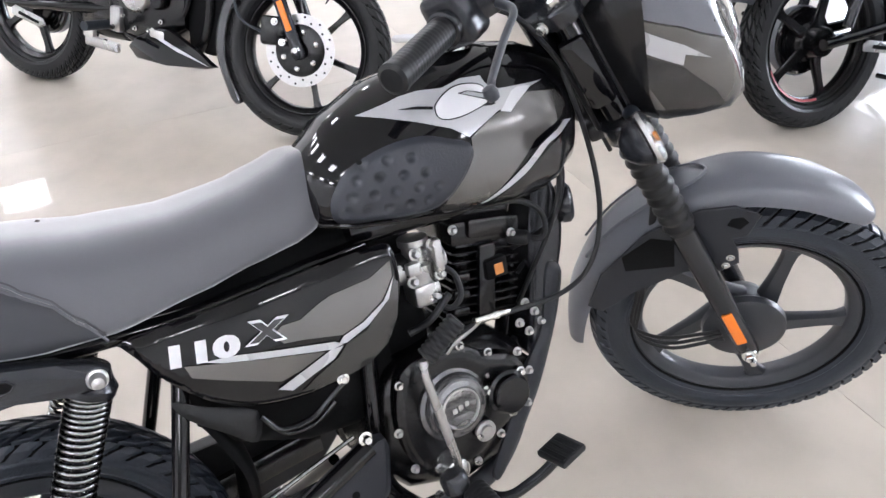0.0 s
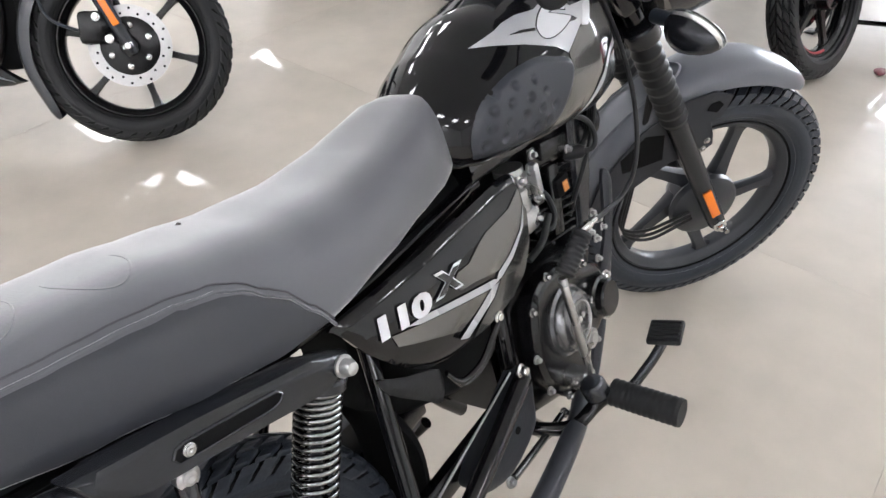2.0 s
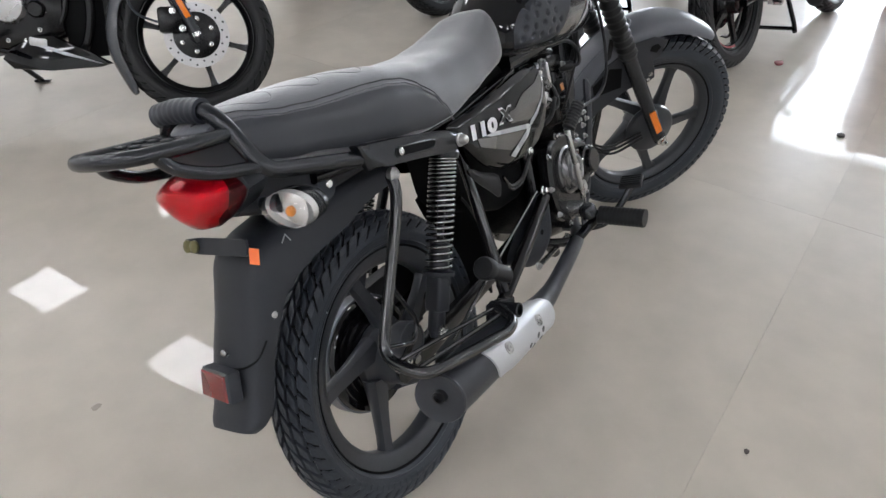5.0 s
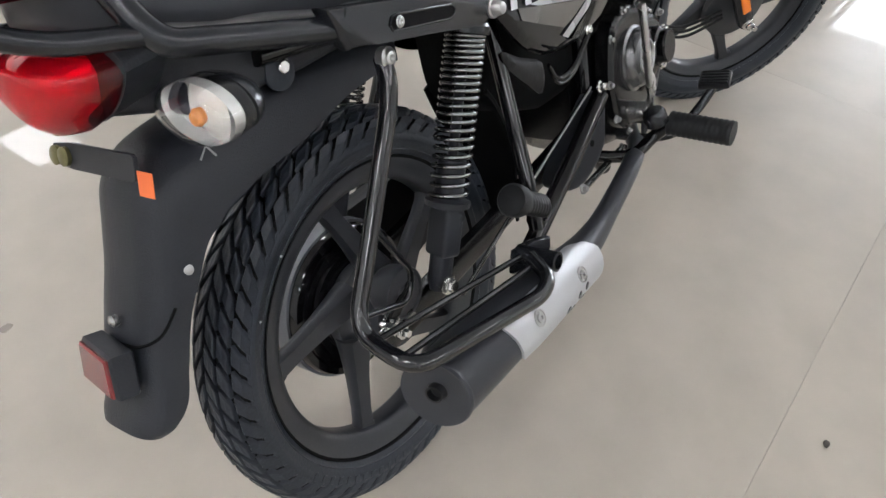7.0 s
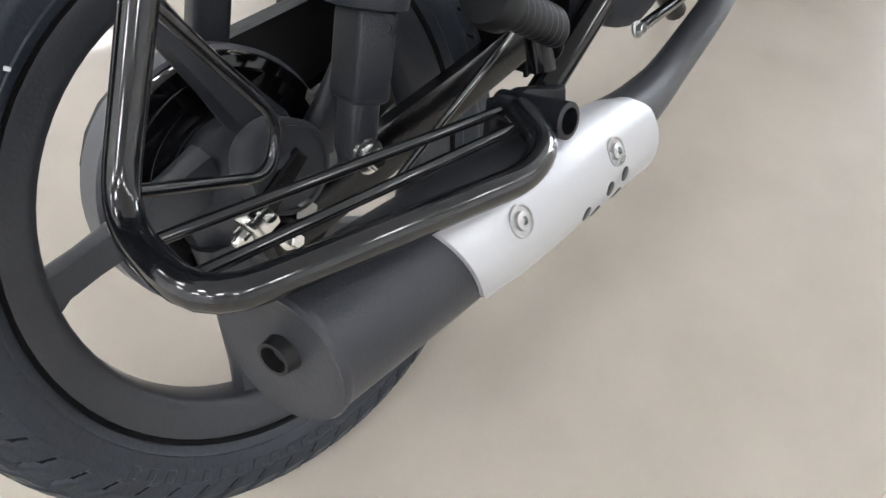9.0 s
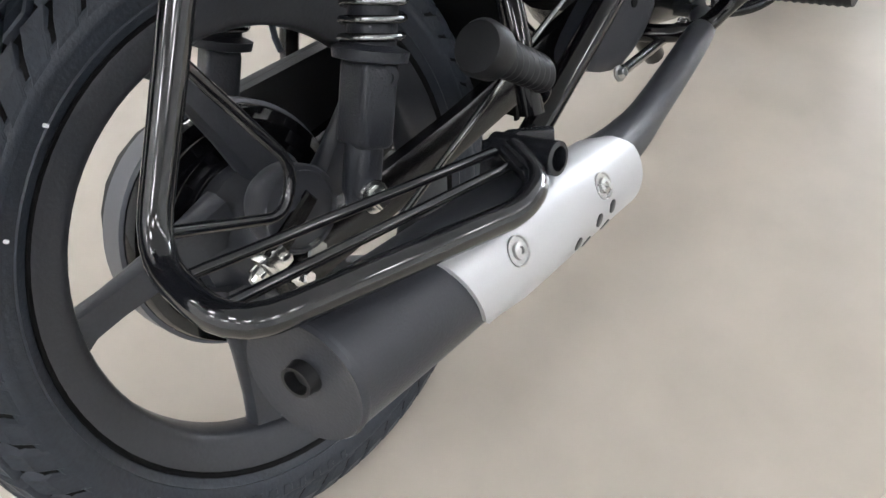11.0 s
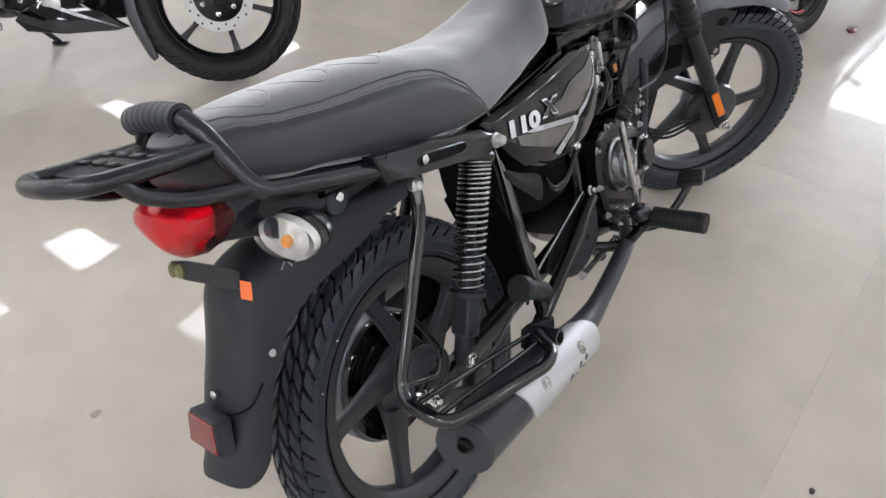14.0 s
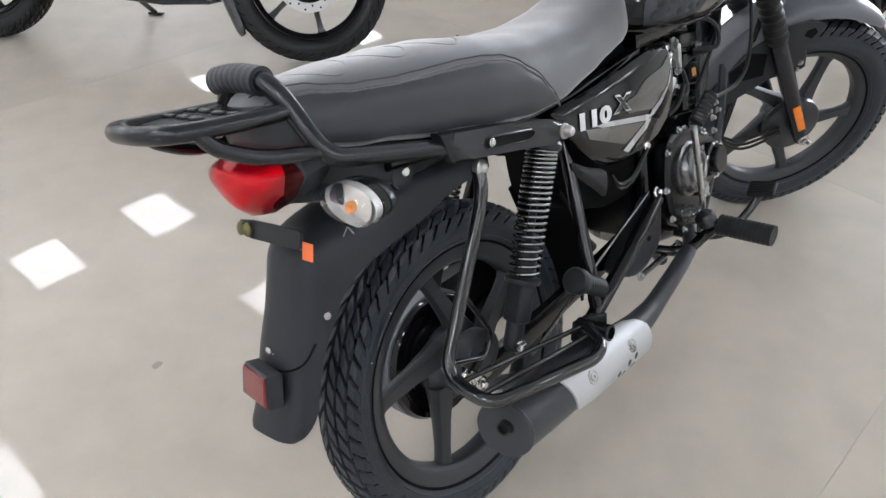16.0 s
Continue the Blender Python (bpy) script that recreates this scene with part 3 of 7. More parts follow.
def grown(poly, by):
    """An outline set outwards by a distance."""
    out = []
    n = len(poly)
    area = sum(poly[i][0] * poly[(i + 1) % n][1] - poly[(i + 1) % n][0] * poly[i][1] for i in range(n))
    for i in range(n):
        dx, dz = poly[(i + 1) % n][0] - poly[i - 1][0], poly[(i + 1) % n][1] - poly[i - 1][1]
        d = math.hypot(dx, dz) or 1.0
        k = by / d * (1 if area > 0 else -1)
        out.append((poly[i][0] + dz * k, poly[i][1] - dx * k))
    return out


decal("emblem_edge", grown(EMBLEM, 0.0013), M_BLACKDECAL, tank, tank_side, 0.0017)
decal("emblem_outer", EMBLEM, M_WHITE, tank, tank_side, 0.0021, label="white swept emblem shape")
decal("emblem_slash", [(0.7587, 0.555), (0.7854, 0.5766), (0.7996, 0.5793), (0.8246, 0.5757), (0.7868, 0.5592), (0.7737, 0.5507)], M_WHITE, tank, tank_side, 0.0020, label="white slanted emblem stroke")
decal("emblem_gap", [(0.7300, 0.5680), (0.7480, 0.5725), (0.7560, 0.5660), (0.7480, 0.5650)], M_BLACKDECAL, tank, tank_side, 0.0020)
decal("emblem_line", [(0.6228, 0.5858), (0.6473, 0.5851), (0.6680, 0.5808), (0.6660, 0.5773), (0.6512, 0.5804)], M_BLACKDECAL, tank, tank_side, 0.0020)
decal("silver_stripe", [(0.714, 0.432), (0.726, 0.432), (0.7883, 0.4649), (0.8313, 0.4909), (0.8777, 0.5045), (0.896, 0.510), (0.8718, 0.5143), (0.8147, 0.4931), (0.7746, 0.470)], M_SILVER, tank, tank_side, 0.0014, label="thin silver stripe")
decal("black_corner", [(0.730, 0.430), (0.7882, 0.4634), (0.8361, 0.4869), (0.879, 0.503), (0.905, 0.506), (0.903, 0.480), (0.87, 0.452), (0.82, 0.432), (0.77, 0.425)], M_BLACKDECAL, tank, tank_side, 0.0011, label="black lower corner")

# knee pad with dimples
PAD = [(0.5076, 0.472), (0.5101, 0.4912), (0.5207, 0.5086), (0.5375, 0.5277), (0.5659, 0.5392), (0.6025, 0.549), (0.6426, 0.5486), (0.6735, 0.5385), (0.6991, 0.5276), (0.7041, 0.5123), (0.6944, 0.4943), (0.6757, 0.4714), (0.6539, 0.4514), (0.630, 0.444), (0.59, 0.4455), (0.55, 0.450), (0.517, 0.456)]
DOTS = [(0.555, 0.530), (0.586, 0.530), (0.616, 0.527), (0.543, 0.512), (0.573, 0.511), (0.602, 0.507), (0.631, 0.504), (0.534, 0.492), (0.561, 0.489), (0.589, 0.488), (0.618, 0.486), (0.646, 0.481), (0.524, 0.473), (0.550, 0.472), (0.577, 0.467), (0.604, 0.466), (0.630, 0.465)]


def inside(x, z, poly):
    hit = False
    for (x1, z1), (x2, z2) in zip(poly, poly[1:] + poly[:1]):
        if (z1 > z) != (z2 > z) and x < (x2 - x1) * (z - z1) / (z2 - z1) + x1:
            hit = not hit
    return hit


def edge_distance(x, z, poly):
    best = 9.0
    for (x1, z1), (x2, z2) in zip(poly, poly[1:] + poly[:1]):
        dx, dz = x2 - x1, z2 - z1
        t = max(0, min(1, ((x - x1) * dx + (z - z1) * dz) / (dx * dx + dz * dz)))
        best = min(best, math.hypot(x - x1 - t * dx, z - z1 - t * dz))
    return best


def nearest(x, z, poly):
    """The point of an outline that lies nearest."""
    best = (9.0, x, z)
    for (x1, z1), (x2, z2) in zip(poly, poly[1:] + poly[:1]):
        dx, dz = x2 - x1, z2 - z1
        t = max(0, min(1, ((x - x1) * dx + (z - z1) * dz) / (dx * dx + dz * dz)))
        best = min(best, (math.hypot(x - x1 - t * dx, z - z1 - t * dz), x1 + t * dx, z1 + t * dz))
    return best[1:]


def knee_pad():
    outline = [(p.x, p.y) for p in spline([Vector((x, z, 0)) for x, z in PAD], 5, True)]
    bm = bmesh.new()
    step = 0.0024
    grid = {}
    for i in range(96):
        for j in range(56):
            x, z = 0.496 + i * step, 0.440 + j * step
            d = edge_distance(x, z, outline)
            if not inside(x, z, outline) and d > step * 0.9:
                continue
            if not inside(x, z, outline):
                d = 0
                x, z = nearest(x, z, outline)
            h = 0.0005 + 0.0055 * smoothstep(0, 0.008, d)
            for a, b in DOTS:
                q = math.hypot(x - a, z - b)
                if q < 0.0068:
                    h -= 0.0052 * (1 - (q / 0.0068) ** 2)
            grid[i, j] = bm.verts.new(tank_side(x, z, h))
    for i, j in list(grid):
        if all(k in grid for k in ((i + 1, j), (i + 1, j + 1), (i, j + 1))):
            bm.faces.new((grid[i, j], grid[i + 1, j], grid[i + 1, j + 1], grid[i, j + 1]))
    part("knee_pad", bm, M_RUBBER, tank, "dark grey rubber knee pad with rows of dimples", smooth=60)


knee_pad()
# seam along the tank's lower edge, and the filler cap
bm = bmesh.new()
tube(bm, [tank_side(0.488 + 0.0140 * k, table(0.488 + 0.0140 * k, TANK)[1] + 0.006, 0.001) for k in range(31)], 0.0038, 8)
part("tank_seam", bm, M_GLOSS, tank)
bm = bmesh.new()
lathe(bm, [(0.052, -0.004), (0.052, 0.004), (0.046, 0.010), (0.034, 0.012), (0.030, 0.016), (0.0001, 0.017)], axis_to((0.74, mid(0.643), 0.643), (0.06, 0, 1)), 40)
cap = part("filler_cap", bm, M_CHROME, tank, "bright metal filler cap")
bm = bmesh.new()
plate(bm, [(0.40 * 0.1, 0.012), (-0.05, 0.016), (-0.05, -0.016), (0.04, -0.012)], 0.010, axis_to((0.70, mid(0.66), 0.664), (0.06, 0, 1)), 0.003)
part("cap_flap", bm, M_SILVER, cap)

# -- seat: x, half width, bottom z, top z
SEAT = [(-0.300, 0.060, 0.535, 0.565, 1.0), (-0.292, 0.090, 0.520, 0.577, 1.0), (-0.26, 0.112, 0.508, 0.588, 1.12), (-0.16, 0.130, 0.478, 0.585, 1.22), (-0.04, 0.142, 0.446, 0.574, 1.36), (0.06, 0.150, 0.422, 0.560, 1.45),
        (0.14, 0.152, 0.408, 0.542, 1.50), (0.22, 0.148, 0.404, 0.526, 1.50), (0.32, 0.138, 0.418, 0.518, 1.50), (0.40, 0.126, 0.430, 0.525, 1.56), (0.46, 0.118, 0.437, 0.541, 1.55), (0.495, 0.108, 0.445, 0.555, 1.5), (0.508, 0.098, 0.455, 0.554, 1.3), (0.512, 0.085, 0.470, 0.545, 1.3)]


def seat_shape(row, a):
    hw, z0, z1, wide = row
    zm = z0 + (z1 - z0) * 0.25
    up = math.sin(a) > 0
    c, s = super_ellipse(a, (2.75 + 3.2 * (wide - 1) * (math.cos(a) > 0)) if up else 4.0)
    z = zm + s * ((z1 - zm) if up else (zm - z0))
    return mid(z) + (hw - 0.040) * (wide if c > 0 else 1) * c * (1 - 0.10 * max(0, s)), z


def seat_side(x, z, lift=0.0):
    hw, z0, z1, wide = table(x, SEAT)
    zm = z0 + (z1 - z0) * 0.25
    v = max(0.0, min(0.999, (z - zm) / (z1 - zm)))
    return Vector((x, mid(z) - ((hw - 0.040) * (1 - v**2.75) ** (1 / 2.75) * (1 - 0.10 * v) + lift), z))


bm = bmesh.new()
xs = [-0.300, -0.296, -0.29, -0.28, -0.27] + [-0.25 + 0.0245 * k for k in range(31)] + [0.502, 0.508, 0.512]
loft_x(bm, SEAT, xs, seat_shape, 60)
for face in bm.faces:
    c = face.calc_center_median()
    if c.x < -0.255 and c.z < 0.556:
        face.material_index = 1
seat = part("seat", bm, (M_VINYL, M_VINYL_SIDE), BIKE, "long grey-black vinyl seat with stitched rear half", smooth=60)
# the darker side panel of the cover, a welt proud of the seat
SIDE = [(0.214, 0.400), (0.186, 0.440), (0.160, 0.474), (0.143, 0.486), (0.126, 0.503), (0.098, 0.516), (0.052, 0.527), (0.0, 0.5345), (-0.043, 0.539), (-0.095, 0.5445), (-0.164, 0.5555), (-0.20, 0.565), (-0.225, 0.574), (-0.262, 0.579), (-0.285, 0.572)]


def seat_cover():
    bm = bmesh.new()
    rows = []
    for k in range(48):
        x = 0.206 - 0.486 * k / 47
        top = table(-x, [(-px, pz) for px, pz in SIDE])[0]
        hw, z0, z1, wide = table(x, SEAT)
        low = z0 + (z1 - z0) * 0.10
        rows.append([bm.verts.new(seat_side(x, low + (max(top, low + 0.004) - low) * j / 8, 0.0016 if 0 < j < 8 else -0.001)) for j in range(9)])
    for a, b in zip(rows, rows[1:]):
        for j in range(8):
            bm.faces.new((a[j], b[j], b[j + 1], a[j + 1]))
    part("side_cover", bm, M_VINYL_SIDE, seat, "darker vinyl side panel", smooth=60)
    for name, off, r, mat in (("piping", 0.0, 0.0020, M_VINYL), ("stitching", 0.0075, 0.0011, M_STITCH)):
        pts = []
        for k in range(60):
            x = 0.206 - 0.486 * k / 59
            top = table(-x, [(-px, pz) for px, pz in SIDE])[0]
            pts.append(seat_side(x, top + off, 0.0008))
        bm = bmesh.new()
        tube(bm, pts, r, 6)
        part(name, bm, mat, seat, "pale grey double stitching" if name == "stitching" else "raised piping")
    # stitched ovals on the pillion half
    for x0 in (-0.17, -0.065, 0.04):
        pts = []
        for k in range(40):
            a = 2 * math.pi * k / 40
            x, y = x0 + 0.036 * math.cos(a) * (1 + 0.2 * math.sin(a)), 0.052 * math.sin(a)
            hw, z0, z1, wide = table(x, SEAT)
            zm = z0 + (z1 - z0) * 0.25
            u = min(0.98, abs(y) / ((hw - 0.040) * 0.92))
            z = zm + (z1 - zm) * (1 - u**2.75) ** (1 / 2.75) - 0.0008
            pts.append(Vector((x, y + mid(z), z)))
        bm = bmesh.new()
        tube(bm, pts, 0.0014, 6, closed=True)
        part("quilt_seam", bm, M_VINYL, seat)


seat_cover()

# -- side panel, right
PANEL = [(0.215, 0.392), (0.222, 0.380), (0.245, 0.338), (0.29, 0.285), (0.34, 0.252), (0.40, 0.236), (0.46, 0.236), (0.515, 0.252), (0.553, 0.290), (0.576, 0.335), (0.582, 0.370), (0.580, 0.402), (0.568, 0.410), (0.52, 0.412), (0.44, 0.408), (0.36, 0.402), (0.28, 0.397)]


def panel_side(x, z, lift=0.0):
    u = (x - 0.40) / 0.20
    v = (z - 0.335) / 0.10
    return Vector((x, -(0.146 - 0.014 * u * u * (1 if u < 0 else 0.5) - 0.014 * v * v + 0.004 * u + lift), z))


def sheet(name, poly, surface, lift, thick, mat, owner, label="", cuts=5):
    """A moulded panel: outline poly on a surface, with rounded thickness."""
    outline = [(p.x, p.y) for p in spline([Vector((x, z, 0)) for x, z in poly], 3, True)]
    bm = bmesh.new()
    bm.faces.new([bm.verts.new((x, 0, z)) for x, z in outline])
    bmesh.ops.triangulate(bm, faces=bm.faces)
    for _ in range(cuts):
        long = [e for e in bm.edges if e.calc_length() > 0.011]
        if not long:
            break
        bmesh.ops.subdivide_edges(bm, edges=long, cuts=1)
        bmesh.ops.triangulate(bm, faces=bm.faces)
    ext = bmesh.ops.extrude_face_region(bm, geom=list(bm.faces))
    back = [v for v in ext["geom"] if isinstance(v, bmesh.types.BMVert)]
    keep = set(back)
    for v in bm.verts:
        x, z = v.co.x, v.co.z
        d = edge_distance(x, z, outline)
        v.co = surface(x, z, lift - (thick if v in keep else 0.006 * (1 - smoothstep(0, 0.010, d))))
    return part(name, bm, mat, owner, label, smooth=50)


panel = sheet("side_panel", PANEL, panel_side, 0.0, 0.012, M_GLOSS, BIKE, "gloss black side panel with gunmetal and silver graphics")
decal("gunmetal_field", [(0.4837, 0.2957), (0.5161, 0.3047), (0.548, 0.333), (0.5702, 0.3640), (0.5745, 0.3560), (0.5640, 0.3080), (0.5440, 0.2720), (0.5120, 0.2505), (0.4723, 0.2430), (0.4330, 0.2430), (0.4100, 0.2470), (0.4324, 0.2621), (0.469, 0.28)], M_GUNMETAL_DARK, panel, panel_side, 0.0016, label="dark gunmetal lower field")
decal("gunmetal_top", [(0.3889, 0.3447), (0.4047, 0.3536), (0.4294, 0.353), (0.4597, 0.3662), (0.4768, 0.3712), (0.5354, 0.375), (0.5700, 0.3890), (0.5677, 0.3663), (0.5465, 0.3393), (0.5119, 0.3193), (0.4812, 0.3105), (0.4265, 0.3248), (0.4019, 0.3288)], M_GUNMETAL, panel, panel_side, 0.0016, label="gunmetal upper field")
decal("gunmetal_low", [(0.2764, 0.3430), (0.3301, 0.3284), (0.4542, 0.2956), (0.4154, 0.2817), (0.3865, 0.276), (0.3122, 0.3097), (0.2811, 0.3247)], M_GUNMETAL, panel, panel_side, 0.0016, label="gunmetal small field")
decal("silver_band", [(0.3007, 0.3405), (0.3329, 0.3375), (0.4675, 0.3056), (0.4785, 0.2975), (0.4615, 0.2956), (0.3191, 0.3321)], M_SILVER, panel, panel_side, 0.0024, label="silver stripe")
decal("silver_bend", [(0.4602, 0.2964), (0.4783, 0.2953), (0.4616, 0.28), (0.4341, 0.2702), (0.3980, 0.2560), (0.3800, 0.2660), (0.4149, 0.2794)], M_SILVER, panel, panel_side, 0.0026, label="silver stripe")
decal("silver_edge", [(0.4808, 0.309), (0.5116, 0.3179), (0.5475, 0.3372), (0.5691, 0.3657), (0.5560, 0.3380), (0.5190, 0.3110), (0.4837, 0.2975), (0.4721, 0.3000)], M_SILVER, panel, panel_side, 0.0024)


def lettering(body, wide, tall, x, z, slope, slant, mat, surface, owner, lift, name, label=""):
    """Flat letters of a given width and height laid onto a surface; the text runs towards +x."""
    cu = bpy.data.curves.new(name, "FONT")
    cu.body, cu.size, cu.resolution_u, cu.offset = body, 1.0, 3, 0.06
    tmp = new("text_tmp", cu)
    bpy.context.view_layer.update()
    me = bpy.data.meshes.new_from_object(tmp.evaluated_get(bpy.context.evaluated_depsgraph_get()))
    bpy.data.objects.remove(tmp)
    bm = bmesh.new()
    bm.from_mesh(me)
    bpy.data.meshes.remove(me)
    x0, x1 = min(v.co.x for v in bm.verts), max(v.co.x for v in bm.verts)
    y0, y1 = min(v.co.y for v in bm.verts), max(v.co.y for v in bm.verts)
    ca, sa = math.cos(slope), math.sin(slope)
    for v in bm.verts:
        w = (v.co.y - y0) / (y1 - y0) * tall
        u = (v.co.x - x0) / (x1 - x0) * wide + slant * w
        v.co = surface(x + u * ca - w * sa, z + u * sa + w * ca, lift)
    return part(name, bm, mat, owner, label, smooth=0)


lettering("110", 0.0860, 0.0305, 0.2605, 0.3450, radians(-6.8), 0.06, M_WHITE, panel_side, panel, 0.0032, "number_lettering", "white numerals 110")
lettering("X", 0.0560, 0.0330, 0.3520, 0.3430, radians(-9), 0.16, M_WHITE, panel_side, panel, 0.0032, "letter_outline", "white outlined letter X")
lettering("X", 0.0440, 0.0262, 0.3585, 0.3452, radians(-9), 0.16, M_BLACKDECAL, panel_side, panel, 0.0040, "letter_fill", "black letter X")

sheet("side_panel", PANEL, lambda x, z, lift=0.0: Vector((x, -panel_side(x, z, lift).y, z)), 0.0, 0.012, M_GLOSS, BIKE, "gloss black side panel on the far side")
bolt_part("panel_screw", axis_to((0.469, -0.136, 0.242), (0, -1, 0)), 0.006, 0.006, M_CHROME, panel, "bright panel screw")

# -- rear mudguard: a trough that wraps the tyre; centre line x, z, half width, depth of the sides
MUD = [(0.105, 0.384, 0.068, 0.044), (0.050, 0.392, 0.070, 0.052), (0.000, 0.398, 0.072, 0.060), (-0.080, 0.402, 0.074, 0.078), (-0.170, 0.398, 0.076, 0.083), (-0.240, 0.388, 0.077, 0.088), (-0.274, 0.362, 0.077, 0.082), (-0.292, 0.322, 0.073, 0.062), (-0.308, 0.280, 0.069, 0.050), (-0.328, 0.238, 0.064, 0.042), (-0.349, 0.192, 0.060, 0.041), (-0.366, 0.154, 0.059, 0.039), (-0.380, 0.133, 0.055, 0.030), (-0.386, 0.124, 0.045, 0.021)]


def trough(name, rows, thick, mat, owner, label, point, n=6, seg=16, power=3.0, reach=1):
    """A curved mudguard: rows of (a, b, half width, depth); point maps (a, b, y) to the bike."""
    line = spline([Vector((a, b, 0)) for a, b, _, _ in rows], n)
    sizes = spline([Vector((w, d, 0)) for _, _, w, d in rows], n)
    loops = []
    for i, p in enumerate(line):
        t = (line[min(i + reach, len(line) - 1)] - line[max(i - reach, 0)]).normalized()
        inward = Vector((-t.y, t.x, 0))
        w, d = sizes[i].x, sizes[i].y
        outer, inner = [], []
        for k in range(seg + 1):
            a = math.pi * k / seg
            c, s = super_ellipse(a, power)
            y, dep = w * c, d * (1 - s)
            q = p + inward * dep
            outer.append(point(q.x, q.y, y))
            c2 = (w - thick) * c
            q = p + inward * (dep + thick * s)
            inner.append(point(q.x, q.y, c2))
        loops.append(outer + inner[::-1])
    bm = bmesh.new()
    ring(bm, loops)
    return part(name, bm, mat, owner, label, smooth=50)


mud = trough("rear_mudguard", MUD, 0.004, M_PLASTIC, BIKE, "grained black plastic rear mudguard with bolts and a reflector", lambda a, b, y: Vector((a, y * (1 - 0.14 * smoothstep(0.15, 0.35, b)) - 0.010 * smoothstep(0.15, 0.35, b), b)), reach=14)
for p, d in (((-0.272, -0.0665, 0.272), (-0.4, -1, 0)), ((-0.337, -0.002, 0.236), (-1, 0, 0.3))):
    bm = bmesh.new()
    lathe(bm, [(0.0064, -0.004), (0.0064, 0.002), (0.0045, 0.0035), (0.0001, 0.0042)], axis_to(p, d), 20)
    part("mudguard_bolt", bm, M_ALU, mud, "bright round bolt head")
bm = bmesh.new()
tube(bm, spline([(-0.342, 0.020, 0.213), (-0.343, -0.005, 0.211), (-0.338, -0.036, 0.213), (-0.322, -0.058, 0.222), (-0.300, -0.0655, 0.243)], 6), 0.0018, 6)
part("mudguard_joint", bm, M_SHADE_BLACK, mud)
bm = bmesh.new()
m = facing((-0.361, -0.004, 0.200), (-0.95, 0.12, 0.28))
plate(bm, [(-0.037, -0.026), (0.037, -0.026), (0.034, 0.022), (-0.034, 0.022)], 0.026, m, 0.003)
holder = part("reflector_holder", bm, M_PLASTIC, mud, "black plastic reflector holder")
bm = bmesh.new()
plate(bm, [(-0.034, -0.023), (0.034, -0.023), (0.031, 0.019), (-0.031, 0.019)], 0.008, m @ Matrix.Translation((0, 0, 0.013)), 0.002)
part("reflector", bm, M_DARKRED, holder, "dark red rear reflector")
bm = bmesh.new()
tube(bm, [(-0.217, -0.0785, 0.368), (-0.206, -0.0785, 0.378), (-0.199, -0.0785, 0.364)], 0.0012, 5)
part("chalk_mark", bm, material("chalk_line", (0.20, 0.205, 0.21), 0.8), mud, "small scratched tick mark")

# number plate bracket with a paper tag
bm = bmesh.new()
plate(bm, [(-0.082, -0.010), (-0.050, -0.013), (0.056, -0.013), (0.060, -0.010), (0.060, 0.010), (0.056, 0.013), (-0.050, 0.013), (-0.082, 0.010)], 0.005, facing((-0.282, -0.022, 0.394), (-1, 0, 0.35)), 0.0006)
bracket = part("plate_bracket", bm, M_PLASTIC, mud, "narrow black number plate bracket")
for y in (0.052, 0.036):
    bm = bmesh.new()
    lathe(bm, [(0.010, 0), (0.010, 0.004), (0.006, 0.006), (0.0001, 0.006)], axis_to((-0.285, y, 0.394), (-1, 0, 0.35)), 16)
    part("bracket_bush", bm, M_PLATE, bracket, "olive plated bush")
bm = bmesh.new()
plate(bm, [(-0.0078, -0.0125), (0.0078, -0.0125), (0.0078, 0.0125), (-0.0078, 0.0125)], 0.001, facing((-0.2875, -0.0965, 0.383), (-1, -0.35, 0.12), (0, -0.28, 1)), 0)
part("paper_tag", bm, M_STICKER, bracket, "small orange paper tag")

# tail: carrier casting under the seat, rear lamp, indicators
bm = bmesh.new()
loft_x(bm, [(-0.31, 0.045, 0.462, 0.498), (-0.28, 0.070, 0.440, 0.512), (-0.18, 0.078, 0.400, 0.500), (-0.05, 0.078, 0.390, 0.455), (0.10, 0.080, 0.392, 0.425)], [-0.31, -0.30, -0.28, -0.24, -0.18, -0.12, -0.05, 0.02, 0.10], lambda row, a: (-0.022 + (row[0] - 0.020) * super_ellipse(a, 5)[0], (row[1] + row[2]) / 2 + (row[2] - row[1]) / 2 * super_ellipse(a, 5)[1]), 32)
part("tail_cover", bm, M_PLASTIC, BIKE, "black plastic cover under the seat", smooth=50)


